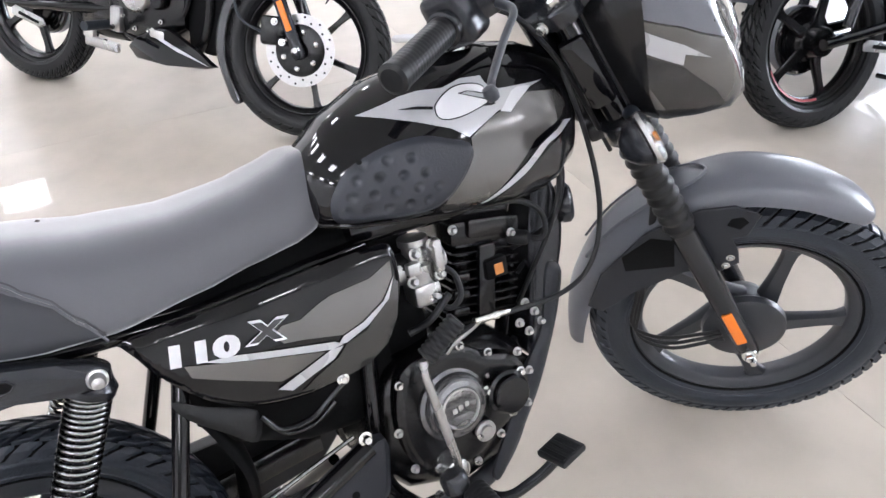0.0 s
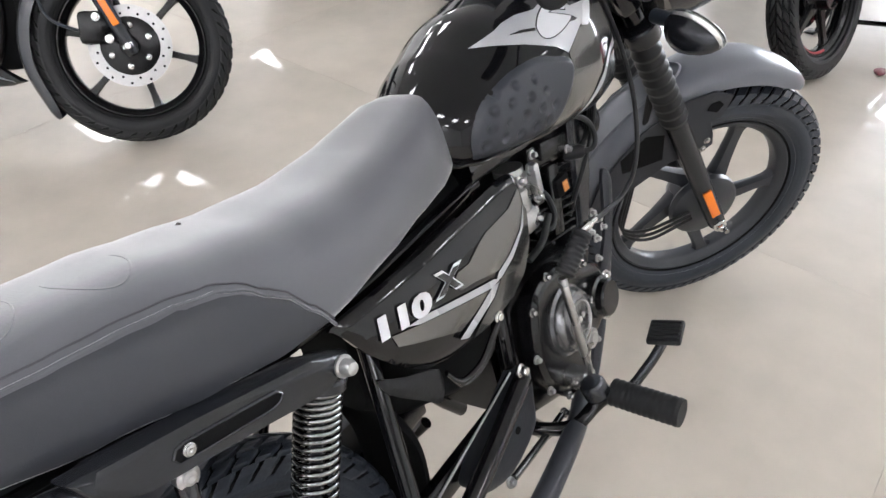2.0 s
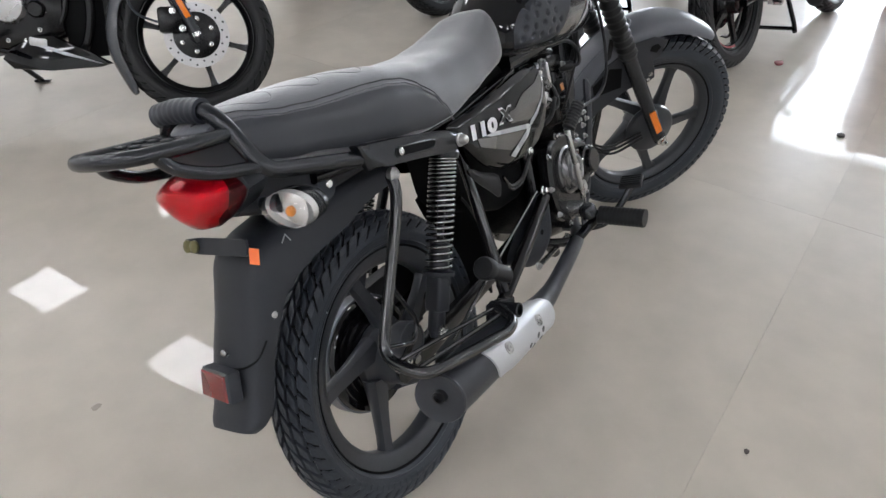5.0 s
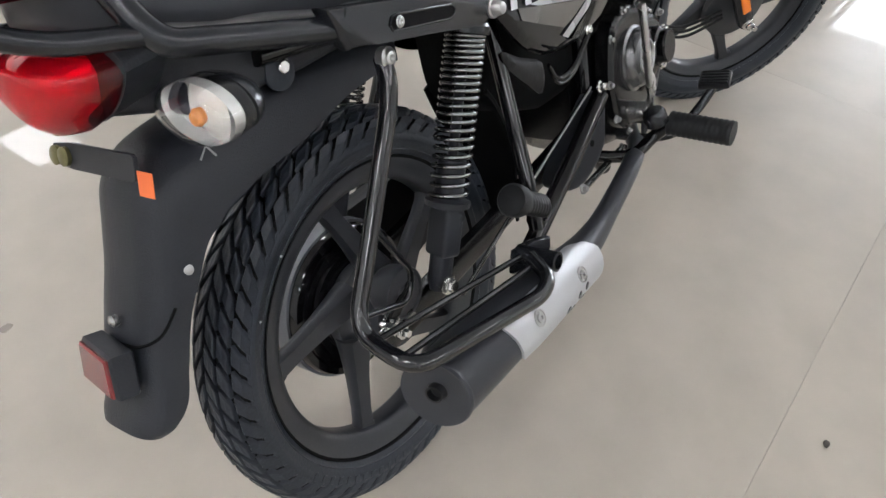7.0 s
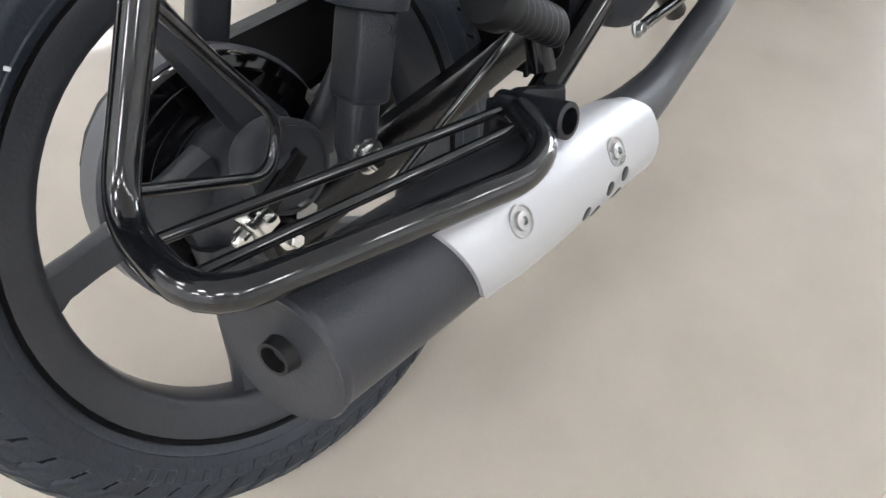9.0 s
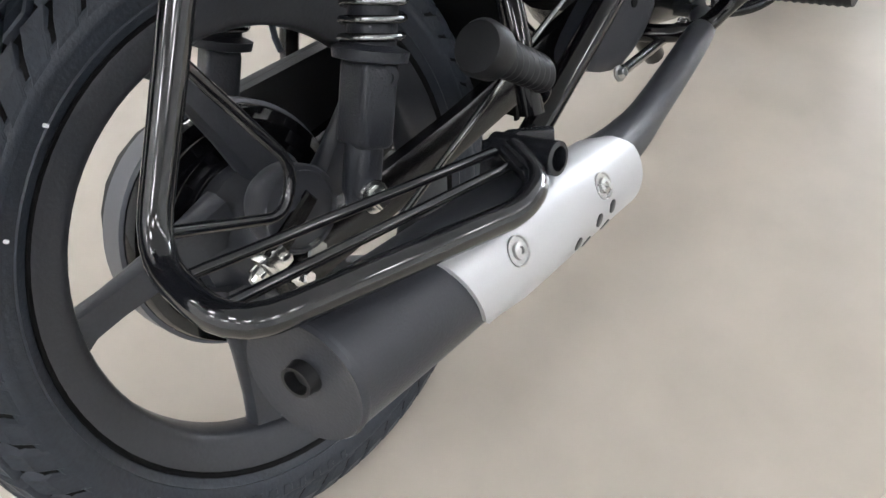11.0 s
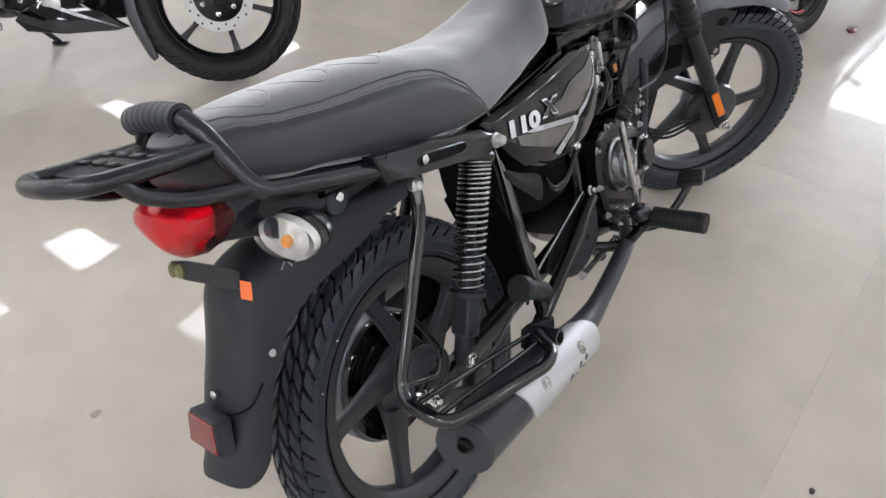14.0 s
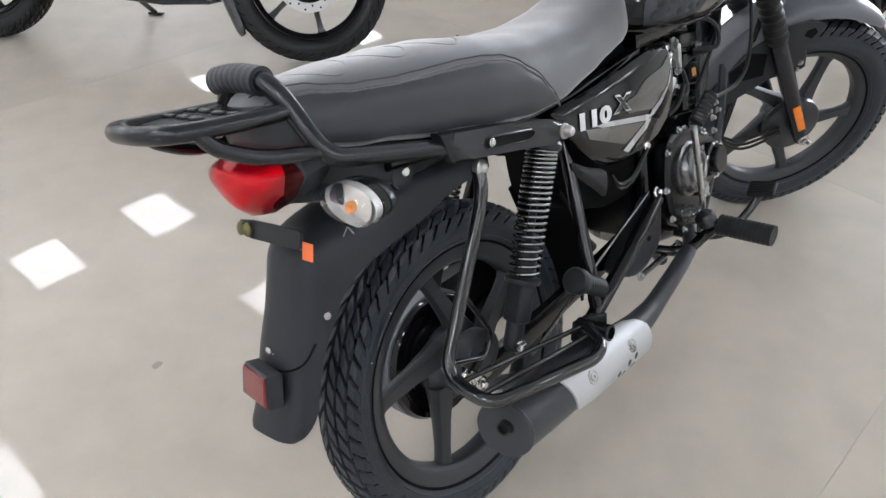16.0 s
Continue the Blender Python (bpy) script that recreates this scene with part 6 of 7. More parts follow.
for s in (1, -1):
    bm = bmesh.new()
    lathe(bm, [(0.0001, -0.020), (0.014, -0.020), (0.019, -0.008), (0.020, 0.02), (0.0205, 0.10), (0.022, 0.26), (0.0222, 0.345), (0.0001, 0.345)], Matrix.Translation((0, -0.092 * s, 0)), 28)
    leg = fe("fork_leg", bm, M_SATIN, "satin black lower fork leg")
    foot, head = LOW @ Vector((0, -0.092 * s, 0)), Vector((0, -0.092 * s, 0.755))
    zed = (head - foot).normalized()
    wye = (LOW.to_3x3() @ Vector((0, 1, 0)))
    wye = (wye - zed * wye.dot(zed)).normalized()
    lm = Matrix((wye.cross(zed), wye, zed)).transposed().to_4x4()
    lm.translation = foot
    leg.matrix_local = lm @ Matrix.Translation((0, 0.092 * s, 0))
    bm = bmesh.new()
    pr = [(0.0228, 0.336)]
    for k in range(9):
        z = 0.342 + 0.0218 * k
        pr += [(0.0235, z), (0.0275, z + 0.007), (0.0275, z + 0.011), (0.0235, z + 0.018)]
    pr += [(0.0205, 0.545), (0.0001, 0.546)]
    lathe(bm, pr, Matrix.Translation((0, -0.092 * s, 0)), 28)
    part("fork_boot", bm, M_BOOT, leg, "ribbed black rubber fork boot", 30)
    bm = bmesh.new()
    lathe(bm, [(0.0001, 0.46), (0.0185, 0.46), (0.0185, 0.79), (0.012, 0.80), (0.0001, 0.80)], Matrix.Translation((0, -0.092 * s, 0)), 24)
    part("fork_tube", bm, M_GLOSS, leg, "gloss black upper fork tube")
    bm = bmesh.new()
    block(bm, (0.0, -0.1135 * s, 0.083), (0.020, 0.006, 0.085), Matrix(), 0.002)
    part("side_reflector", bm, M_ORANGE, leg, "amber side reflector")
    bm = bmesh.new()
    bolt(bm, axis_to((0, -0.108 * s, -0.004), (0, -s, 0)), 0.010, 0.014)
    lathe(bm, [(0.006, 0), (0.006, 0.018), (0.0001, 0.019)], axis_to((0.004, -0.115 * s, -0.004), (0, -s, 0)), 12)
    part("axle_bolt", bm, M_CHROME, leg, "bright axle nut")
for z, h in ((0.545, 0.034), (0.755, 0.026)):
    bm = bmesh.new()
    block(bm, (-0.022, 0, z), (0.080, 0.150, h), Matrix(), 0.012)
    yoke = fe("fork_yoke", bm, M_SATIN, "black fork yoke")
    for s in (1, -1):
        bm = bmesh.new()
        lathe(bm, [(0.030, -h / 2), (0.032, -h / 2 + 0.003), (0.032, h / 2 - 0.003), (0.029, h / 2)], Matrix.Translation((0, -0.092 * s, z)), 24)
        part("clamp_ring", bm, M_SATIN, yoke)
bm = bmesh.new()
lathe(bm, [(0.026, 0.55), (0.026, 0.76)], Matrix.Translation((-0.048, 0, 0)), 24)
fe("steering_stem", bm, M_SATIN, "black steering stem")
bm = bmesh.new()
for s in (1, -1):
    bm = bmesh.new()
    lathe(bm, [(0.014, 0), (0.014, 0.008), (0.008, 0.012), (0.0001, 0.012)], Matrix.Translation((0, -0.092 * s, 0.770)), 6)
    fe("fork_cap", bm, M_CHROME, "bright fork cap nut")
    bolt_part("clamp_bolt", axis_to((-0.03, -0.115 * s, 0.755), (-0.5, -s, 0)), 0.007, 0.01, M_CHROME, FE)
bm = bmesh.new()
lathe(bm, [(0.020, 0), (0.020, 0.010), (0.012, 0.014), (0.0001, 0.014)], Matrix.Translation((-0.048, 0, 0.769)), 6)
fe("stem_nut", bm, M_CHROME, "bright steering stem nut")
# cover beside the fork, toward the tank
for s in (1, -1):
    bm = bmesh.new()
    block(bm, (-0.006, -0.104 * s, 0.660), (0.044, 0.030, 0.120), Matrix(), 0.012)
    fe("fork_shroud", bm, M_GLOSS, "black fork shroud")

# front mudguard, about the wheel centre: angle from ahead, radius
ARC = [(33, 0.326, 0.026, 0.014), (35, 0.336, 0.044, 0.024), (44, 0.349, 0.056, 0.036), (60, 0.368, 0.062, 0.044), (78, 0.380, 0.064, 0.046), (100, 0.374, 0.064, 0.046), (120, 0.360, 0.063, 0.044), (140, 0.348, 0.060, 0.042), (154, 0.344, 0.056, 0.036), (165, 0.346, 0.050, 0.030)]
rows = [(r * math.cos(radians(a)), r * math.sin(radians(a)), w, d) for a, r, w, d in ARC]
fm = trough("front_mudguard", rows, 0.004, M_FENDER, FE, "grey matt plastic front mudguard", lambda a, b, y: Vector((a, y, b)), power=2.4)
fm.matrix_local = LOW
bm = bmesh.new()
pts = []
for a, y in ((126, -0.030), (112, -0.034), (97, -0.034), (87, -0.026), (83, 0.0), (87, 0.026), (97, 0.034), (112, 0.034), (126, 0.030)):
    r = table(a, [(q[0], q[1]) for q in ARC])[0] + 0.0015
    pts.append((r * math.cos(radians(a)), y, r * math.sin(radians(a)) - 0.0))
tube(bm, spline(pts, 5), 0.0034, 8, flat=0.6)
part("mudguard_ridge", bm, M_FENDER, fm, "raised ridge on the mudguard")
for s in (1, -1):
    bm = bmesh.new()
    mm = Matrix(((1, 0, 0, 0), (0, 0, s, -0.068 * s), (0, 1, 0, 0), (0, 0, 0, 1)))
    plate(bm, [(0.110, 0.300), (0.075, 0.335), (0.02, 0.350), (-0.08, 0.335), (-0.19, 0.27), (-0.245, 0.20), (-0.225, 0.175), (-0.15, 0.205), (-0.05, 0.222), (-0.01, 0.215), (0.01, 0.198), (0.045, 0.205), (0.052, 0.235), (0.050, 0.270), (0.075, 0.262)], 0.005, mm, 0.0015)
    st = part("mudguard_stay", bm, M_PLASTIC, fm, "black plastic mudguard stay")
    # raised black plates paint the shade of the stay's recesses
    for poly in ([(0.050, 0.300), (0.062, 0.312), (0.080, 0.308), (0.086, 0.292), (0.068, 0.282)], [(-0.139, 0.298), (-0.075, 0.322), (-0.04, 0.300), (-0.06, 0.240), (-0.145, 0.262)]):
        bm = bmesh.new()
        plate(bm, poly, 0.0065, mm, 0.001)
        part("stay_recess", bm, M_SHADE_BLACK, st)
bolt_part("stay_bolt", axis_to((0.022, -0.071, 0.210), (0, -1, 0)), 0.005, 0.005, M_ALU, fm)
bolt_part("stay_bolt", axis_to((0.035, -0.071, 0.225), (0, -1, 0)), 0.005, 0.005, M_ALU, fm)
# brake cable and drum arm
for k in range(3):
    bar("brake_cable", [(-0.03 - 0.006 * k, -0.055, 0.40), (-0.13, -0.058, 0.22 - 0.01 * k), (-0.20, -0.06, 0.10 - 0.014 * k), (-0.15, -0.062, 0.045 - 0.018 * k), (-0.04, -0.062, 0.03 - 0.012 * k)], 0.0038, M_BOOT, "thin black cable by the front hub", owner=FE, radius=0.05).matrix_local = LOW

# headlamp cowl
def cowl():
    bm = bmesh.new()
    rows = [(0.020, 0.086, 0.520, 0.760), (0.06, 0.104, 0.494, 0.772), (0.11, 0.112, 0.478, 0.770), (0.150, 0.108, 0.466, 0.755), (0.178, 0.094, 0.478, 0.730), (0.192, 0.070, 0.510, 0.700)]

    def shape(row, a):
        c, s = super_ellipse(a, 3.6)
        hw, z0, z1 = row
        return hw * c * (1 - 0.16 * max(0, -s)), (z0 + z1) / 2 + (z1 - z0) / 2 * s

    loft_x(bm, rows, [0.020, 0.04, 0.06, 0.085, 0.11, 0.13, 0.150, 0.165, 0.178, 0.186, 0.192], shape, 48)
    ob = fe("headlamp_cowl", bm, M_GUNMETAL, "gunmetal headlamp cowl with silver and black graphics", 50)

    def side(x, z, lift=0.0):
        hw, z0, z1 = table(x, rows)
        v = max(-0.99, min(0.99, (z - (z0 + z1) / 2) / ((z1 - z0) / 2)))
        return Vector((x, -(hw * (1 - abs(v) ** 3.6) ** (1 / 3.6) * (1 - 0.16 * max(0, -v)) + lift), z))

    decal("cowl_silver", [(0.084, 0.6797), (0.1282, 0.6294), (0.1537, 0.5899), (0.1243, 0.6152), (0.1157, 0.6006), (0.0659, 0.655)], M_SILVER, ob, side, 0.0012, label="silver pointed graphic")
    decal("cowl_lower", [(0.0636, 0.6499), (0.1148, 0.5982), (0.1206, 0.5835), (0.1416, 0.5339), (0.146, 0.498), (0.12, 0.490), (0.070, 0.505), (0.0583, 0.5933)], M_COWL, ob, side, 0.0010, label="dark lower graphic")
    decal("cowl_top", [(0.0885, 0.6965), (0.1358, 0.6555), (0.184, 0.600), (0.186, 0.680), (0.170, 0.722), (0.140, 0.745), (0.112, 0.740)], M_FENDER, ob, side, 0.0010, label="grey upper part")
    decal("cowl_line", [(0.0878, 0.6935), (0.1352, 0.6525), (0.184, 0.596), (0.184, 0.600), (0.1358, 0.6555), (0.0885, 0.6965)], M_BLACKDECAL, ob, side, 0.0013, label="thin black joint line")
    decal("cowl_shroud", [(0.024, 0.545), (0.024, 0.735), (0.055, 0.752), (0.115, 0.752), (0.118, 0.7250), (0.078, 0.6995), (0.054, 0.6579), (0.051, 0.6121), (0.055, 0.5764), (0.050, 0.515)], M_CASE, ob, side, 0.0024, 0.003, label="black inner shroud")
    bm = bmesh.new()
    lathe(bm, [(0.074, 0.0), (0.078, 0.006), (0.070, 0.016), (0.045, 0.024), (0.0001, 0.028)], axis_to((0.186, 0, 0.610), (1, 0, -0.05)), 40)
    lens = part("headlamp_lens", bm, M_LENS, ob, "clear headlamp glass")
    lens.visible_shadow = False
    bm = bmesh.new()
    lathe(bm, [(0.060, 0.0), (0.066, 0.014), (0.060, 0.034), (0.0001, 0.040)], axis_to((-0.002, 0, 0.800), (-0.35, 0, 1)), 36)
    block(bm, (0.03, 0, 0.775), (0.10, 0.16, 0.05), pose(0, 0, 0, 0, 15, 0), 0.02)
    part("meter_housing", bm, M_GLOSS, ob, "glossy black instrument housing", 50)
    bm = bmesh.new()
    block(bm, (0.005, 0, 0.66), (0.03, 0.165, 0.20), Matrix(), 0.01)
    part("cowl_back", bm, M_PLASTIC, ob, "black back of the cowl")


cowl()
indicator(pose(0.049, -0.212, 0.580, 0, 0, 6) @ Matrix.Scale(-1, 4, (1, 0, 0)) @ Matrix.Scale(1.12, 4), "front_indicator", FE, 0.40, 1.1)
indicator(pose(0.049, 0.205, 0.585, 0, 0, 180) @ Matrix.Scale(1.12, 4), "front_indicator", FE, 0.40, 1.1)
# handlebar and controls
HALF_BAR = [(-0.1679, -0.3480, 0.8745), (-0.110, -0.216, 0.857), (-0.085, -0.125, 0.845), (-0.060, -0.06, 0.792)]
HB = bent(HALF_BAR + [(x, -y, z) for x, y, z in HALF_BAR[::-1]], 0.05)
bm = bmesh.new()
tube(bm, HB, 0.0112, 14)
hb = fe("handlebar", bm, M_GLOSS, "black tubular handlebar")
for s in (1, -1):
    a, b = Vector((-0.1165, -0.232 * s, 0.8595)), Vector((-0.1685, -0.350 * s, 0.8750))
    d = (b - a).normalized()
    L = (b - a).length
    bm = bmesh.new()
    pr = [(0.0001, -0.002), (0.0230, -0.002), (0.0230, 0.004), (0.0193, 0.006)]
    for k in range(16):
        z = 0.010 + (L - 0.022) * k / 16
        pr += [(0.0195, z), (0.0197, z + 0.001), (0.0197, z + 0.005), (0.0195, z + 0.006)]
    pr += [(0.0205, L - 0.008), (0.0205, L), (0.015, L + 0.003), (0.0001, L + 0.002)]
    lathe(bm, pr, axis_to(a, d), 26)
    grip = part("hand_grip", bm, M_BOOT, hb, "black rubber handlebar grip", 25)
    bm = bmesh.new()
    mm = axis_to(a - d * 0.030, d)
    block(bm, (0.0, 0.004, -0.004), (0.062, 0.076, 0.058), mm, 0.014, 3)
    lathe(bm, [(0.022, 0.02), (0.024, 0.026), (0.024, 0.034), (0.020, 0.036)], mm, 24)
    sw = part("switch_housing", bm, M_SATIN, hb, "black switch housing")
    bm = bmesh.new()
    lathe(bm, [(0.004, 0), (0.004, 0.003), (0.0001, 0.003)], axis_to(mm @ Vector((0.0, -0.026, 0.01)), mm.to_3x3() @ Vector((0, -1, 0))), 12)
    part("switch_screw", bm, M_SHADE_BLACK, sw)
    bm = bmesh.new()
    lev = bent([(-0.048, -0.205 * s, 0.846), (-0.026, -0.240 * s, 0.838), (-0.050, -0.295 * s, 0.830), (-0.074, -0.352 * s, 0.815), (-0.0758, -0.3717 * s, 0.8111)], 0.03)
    tube(bm, lev, 0.0062, 12, flat=0.8)
    lathe(bm, [(0.0001, -0.010), (0.007, -0.008), (0.0095, 0), (0.007, 0.008), (0.0001, 0.010)], Matrix.Translation((-0.0758, -0.3717 * s, 0.8111)), 16)
    lever = part("brake_lever", bm, M_MUFF, hb, "grey metal hand lever")
    bm = bmesh.new()
    block(bm, (-0.078, -0.180 * s, 0.850), (0.080, 0.050, 0.034), pose(0, 0, 0), 0.006)
    bolt(bm, axis_to((-0.052, -0.192 * s, 0.866), (0, 0, 1)), 0.007, 0.008)
    part("lever_bracket", bm, M_SATIN, lever, "black lever bracket")
bm = bmesh.new()
for s in (1, -1):
    block(bm, (-0.058, 0.038 * s, 0.782), (0.036, 0.024, 0.044), Matrix(), 0.007)
part("bar_clamp", bm, M_SATIN, hb)
bar("meter_cable", [(-0.10, -0.17, 0.86), (-0.05, -0.12, 0.80), (-0.03, -0.10, 0.68), (-0.04, -0.06, 0.50)], 0.004, M_BOOT, "black control cable", owner=FE, radius=0.06)
# side stand
stand = bar("side_stand", [(0.48, 0.10, -0.03), (0.44, 0.20, -0.12), (0.40, 0.285, -0.192)], 0.011, M_GLOSS, "black side stand")
bm = bmesh.new()
block(bm, (0, 0, 0), (0.06, 0.05, 0.008), Matrix.Translation((0.39, 0.290, -0.190)) @ Matrix.Rotation(radians(19.6), 4, "X"), 0.003)
part("stand_foot", bm, M_GLOSS, stand)

# ---- the other motorcycles in the showroom ----
M_ROTOR = material("steel_brake_disc", (0.45, 0.445, 0.44), 0.30, metal=0.7, grain=120, vary=0.08)
M_DARKGREY = material("dark_grey_paint", (0.045, 0.048, 0.055), 0.25, coat=0.5, vary=0.08)
M_REDTAPE = material("red_rim_tape", (0.40, 0.03, 0.04), 0.35)


def showroom_bike(m, steer, label, group, disc, tape, base=1.285):
    """A whole motorcycle; the origin is its rear axle, x ahead."""
    bike = empty("motorcycle", m, label, "motorcycle", group)

    def p_(name, bm, mat, text="", smooth=45.0, owner=None):
        return part(name, bm, mat, owner or bike, text, smooth)

    rw = build_wheel(bike, RIGHT.copy(), 0.300, 0.050, 5, 70, True, 60 if disc else 42, True, name="rear_wheel", rubber=M_BOOT, alloy=M_CASE)
    up = Vector((-0.45, 0, 0.893)).normalized()
    left = Vector((up.z * math.sin(steer), math.cos(steer), -up.x * math.sin(steer))).normalized()
    frame_m = Matrix((left.cross(up), left, up)).transposed().to_4x4()
    frame_m.translation = (base, 0.0, 0.0)
    fw = build_wheel(bike, frame_m @ RIGHT, 0.296, 0.042, 6, 20, False, 40, False, name="front_wheel", n_spoke=6, rubber=M_BOOT, alloy=M_CASE)
    if tape:
        bm = bmesh.new()
        lathe(bm, [(0.1985, 0.0190), (0.2060, 0.0235), (0.2062, 0.0245), (0.1985, 0.0200)], Matrix(), 48, close_profile=True, turn=75, start=200)
        part("rim_tape", bm, M_REDTAPE, rw, "red tape stripe on the rim")
    fork = new("front_fork")
    fork.parent = bike
    fork.matrix_local = frame_m
    for s in (1, -1):
        bm = bmesh.new()
        lathe(bm, [(0.0001, -0.030), (0.018, -0.028), (0.024, -0.010), (0.021, 0.03), (0.0225, 0.30), (0.0001, 0.302)], Matrix.Translation((0.0, -0.105 * s, 0)), 24)
        leg = part("fork_leg", bm, M_SATIN, fork, "satin black fork leg")
        bm = bmesh.new()
        lathe(bm, [(0.0001, 0.28), (0.017, 0.28), (0.017, 0.78), (0.0001, 0.785)], Matrix.Translation((0.0, -0.105 * s, 0)), 20)
        part("fork_tube", bm, M_GLOSS, leg)
        bm = bmesh.new()
        block(bm, (0.004, -0.128 * s, 0.115), (0.020, 0.006, 0.100), Matrix(), 0.002)
        part("side_reflector", bm, M_ORANGE, leg, "orange side reflector")
        bm = bmesh.new()
        bolt(bm, axis_to((0, -0.122 * s, 0.0), (0, -s, 0)), 0.010, 0.010)
        part("axle_nut", bm, M_CHROME, leg)
    if disc:
        bm = bmesh.new()
        mm = Matrix.Translation((0, -0.076, 0)) @ RIGHT
        lathe(bm, [(0.086, -0.002), (0.120, -0.002), (0.120, 0.002), (0.086, 0.002)], mm, 60, close_profile=True)
        rotor = part("brake_disc", bm, M_ROTOR, fork, "bright drilled brake disc")
        # drillings are small black discs, coloured as the shade inside them
        for k in range(24):
            a = 2 * math.pi * k / 24
            r = 0.096 if k % 2 else 0.110
            bm = bmesh.new()
            lathe(bm, [(0.0040, 0.0015), (0.0040, 0.0025), (0.0001, 0.0025)], mm @ Matrix.Translation((r * math.cos(a), r * math.sin(a), 0)), 10)
            part("disc_hole", bm, M_SHADE_BLACK, rotor)
        bm = bmesh.new()
        lathe(bm, [(0.030, -0.014), (0.030, 0.006), (0.050, 0.003), (0.084, 0.002), (0.088, 0.0), (0.084, -0.003), (0.050, -0.004)], mm, 40)
        part("disc_carrier", bm, M_CASE, rotor, "black disc carrier")
        for k in range(6):
            a = 2 * math.pi * k / 6
            bm = bmesh.new()
            lathe(bm, [(0.009, 0), (0.009, 0.005), (0.006, 0.007), (0.0001, 0.007)], mm @ Matrix.Translation((0.060 * math.cos(a), 0.060 * math.sin(a), 0.003)), 12)
            part("disc_bolt", bm, M_CHROME, rotor)
        bm = bmesh.new()
        block(bm, (-0.095, -0.088, 0.055), (0.075, 0.055, 0.095), pose(0, 0, 0, 0, 25, 0), 0.014)
        block(bm, (-0.070, -0.094, 0.062), (0.05, 0.040, 0.05), pose(0, 0, 0, 0, 25, 0), 0.010)
        cal = part("brake_caliper", bm, M_CASE, fork, "black brake caliper")
        for z in (0.04, 0.11):
            bm = bmesh.new()
            bolt(bm, axis_to((-0.035, -0.122, z), (0, -1, 0)), 0.008, 0.010)
            part("caliper_bolt", bm, M_CHROME, cal)
        bm = bmesh.new()
        tube(bm, bent([(-0.10, -0.10, 0.10), (-0.16, -0.10, 0.16), (-0.14, -0.10, 0.30), (-0.06, -0.09, 0.45)], 0.05), 0.0045, 8)
        part("brake_hose", bm, M_TYRE, fork, "black brake hose")
    arc = [(58, 0.322, 0.040, 0.025), (75, 0.330, 0.055, 0.040), (100, 0.334, 0.060, 0.045), (130, 0.330, 0.060, 0.046), (160, 0.326, 0.058, 0.044), (188, 0.324, 0.050, 0.036), (196, 0.326, 0.030, 0.020)]
    trough("front_mudguard", [(r * math.cos(radians(a)), r * math.sin(radians(a)), w, d) for a, r, w, d in arc], 0.004, M_DARKGREY if disc else M_PLASTIC, fork, "dark grey front mudguard", lambda a, b, y: Vector((a, y, b)), power=2.4)
    bm = bmesh.new()
    tube(bm, bent([(-0.15, -0.36, 0.90), (-0.11, -0.18, 0.88), (-0.06, -0.06, 0.80), (-0.06, 0.06, 0.80), (-0.11, 0.18, 0.88), (-0.15, 0.36, 0.90)], 0.05), 0.0115, 12)
    part("handlebar", bm, M_GLOSS, fork, "black handlebar")
    bm = bmesh.new()
    loft_x(bm, [(0.0, 0.07, 0.56, 0.74), (0.08, 0.10, 0.53, 0.77), (0.16, 0.08, 0.56, 0.74), (0.19, 0.04, 0.60, 0.70)], [0.0, 0.04, 0.08, 0.12, 0.16, 0.19], lambda row, a: (row[0] * super_ellipse(a, 3)[0], (row[1] + row[2]) / 2 + (row[2] - row[1]) / 2 * super_ellipse(a, 3)[1]), 28)
    part("headlamp", bm, M_DARKGREY, fork, "dark grey headlamp cowl")
    # body
    box = lambda n: (lambda row, a: (row[0] * super_ellipse(a, n)[0], (row[1] + row[2]) / 2 + (row[2] - row[1]) / 2 * super_ellipse(a, n)[1]))
    bm = bmesh.new()
    loft_x(bm, [(0.47, 0.08, 0.47, 0.54), (0.55, 0.13, 0.45, 0.62), (0.75, 0.16, 0.44, 0.66), (0.90, 0.13, 0.45, 0.63), (0.95, 0.06, 0.50, 0.58)], [0.47, 0.50, 0.55, 0.62, 0.70, 0.78, 0.86, 0.90, 0.93, 0.95], box(2.6), 36)
    p_("fuel_tank", bm, M_DARKGREY if disc else M_GLOSS, "glossy fuel tank", 60)
    bm = bmesh.new()
    loft_x(bm, [(-0.30, 0.06, 0.55, 0.60), (-0.25, 0.10, 0.52, 0.61), (0.0, 0.125, 0.46, 0.585), (0.25, 0.125, 0.43, 0.53), (0.50, 0.09, 0.46, 0.55)], [-0.30, -0.28, -0.25, -0.15, -0.05, 0.05, 0.15, 0.25, 0.35, 0.45, 0.50], box(3.0), 36)
    p_("seat", bm, M_VINYL, "black vinyl seat", 60)
    bm = bmesh.new()
    loft_x(bm, [(0.12, 0.08, 0.28, 0.42), (0.3, 0.125, 0.22, 0.43), (0.5, 0.125, 0.22, 0.42), (0.58, 0.09, 0.28, 0.41)], [0.12, 0.18, 0.24, 0.3, 0.4, 0.5, 0.55, 0.58], box(3.2), 32)
    p_("side_panel", bm, M_GLOSS, "black side panels", 50)
    trough("rear_mudguard", [(0.02, 0.37, 0.07, 0.04), (-0.12, 0.385, 0.072, 0.05), (-0.24, 0.35, 0.072, 0.055), (-0.31, 0.27, 0.068, 0.05), (-0.35, 0.18, 0.062, 0.04)], 0.004, M_PLASTIC, bike, "black plastic rear mudguard", lambda a, b, y: Vector((a, y, b)))
    bm = bmesh.new()
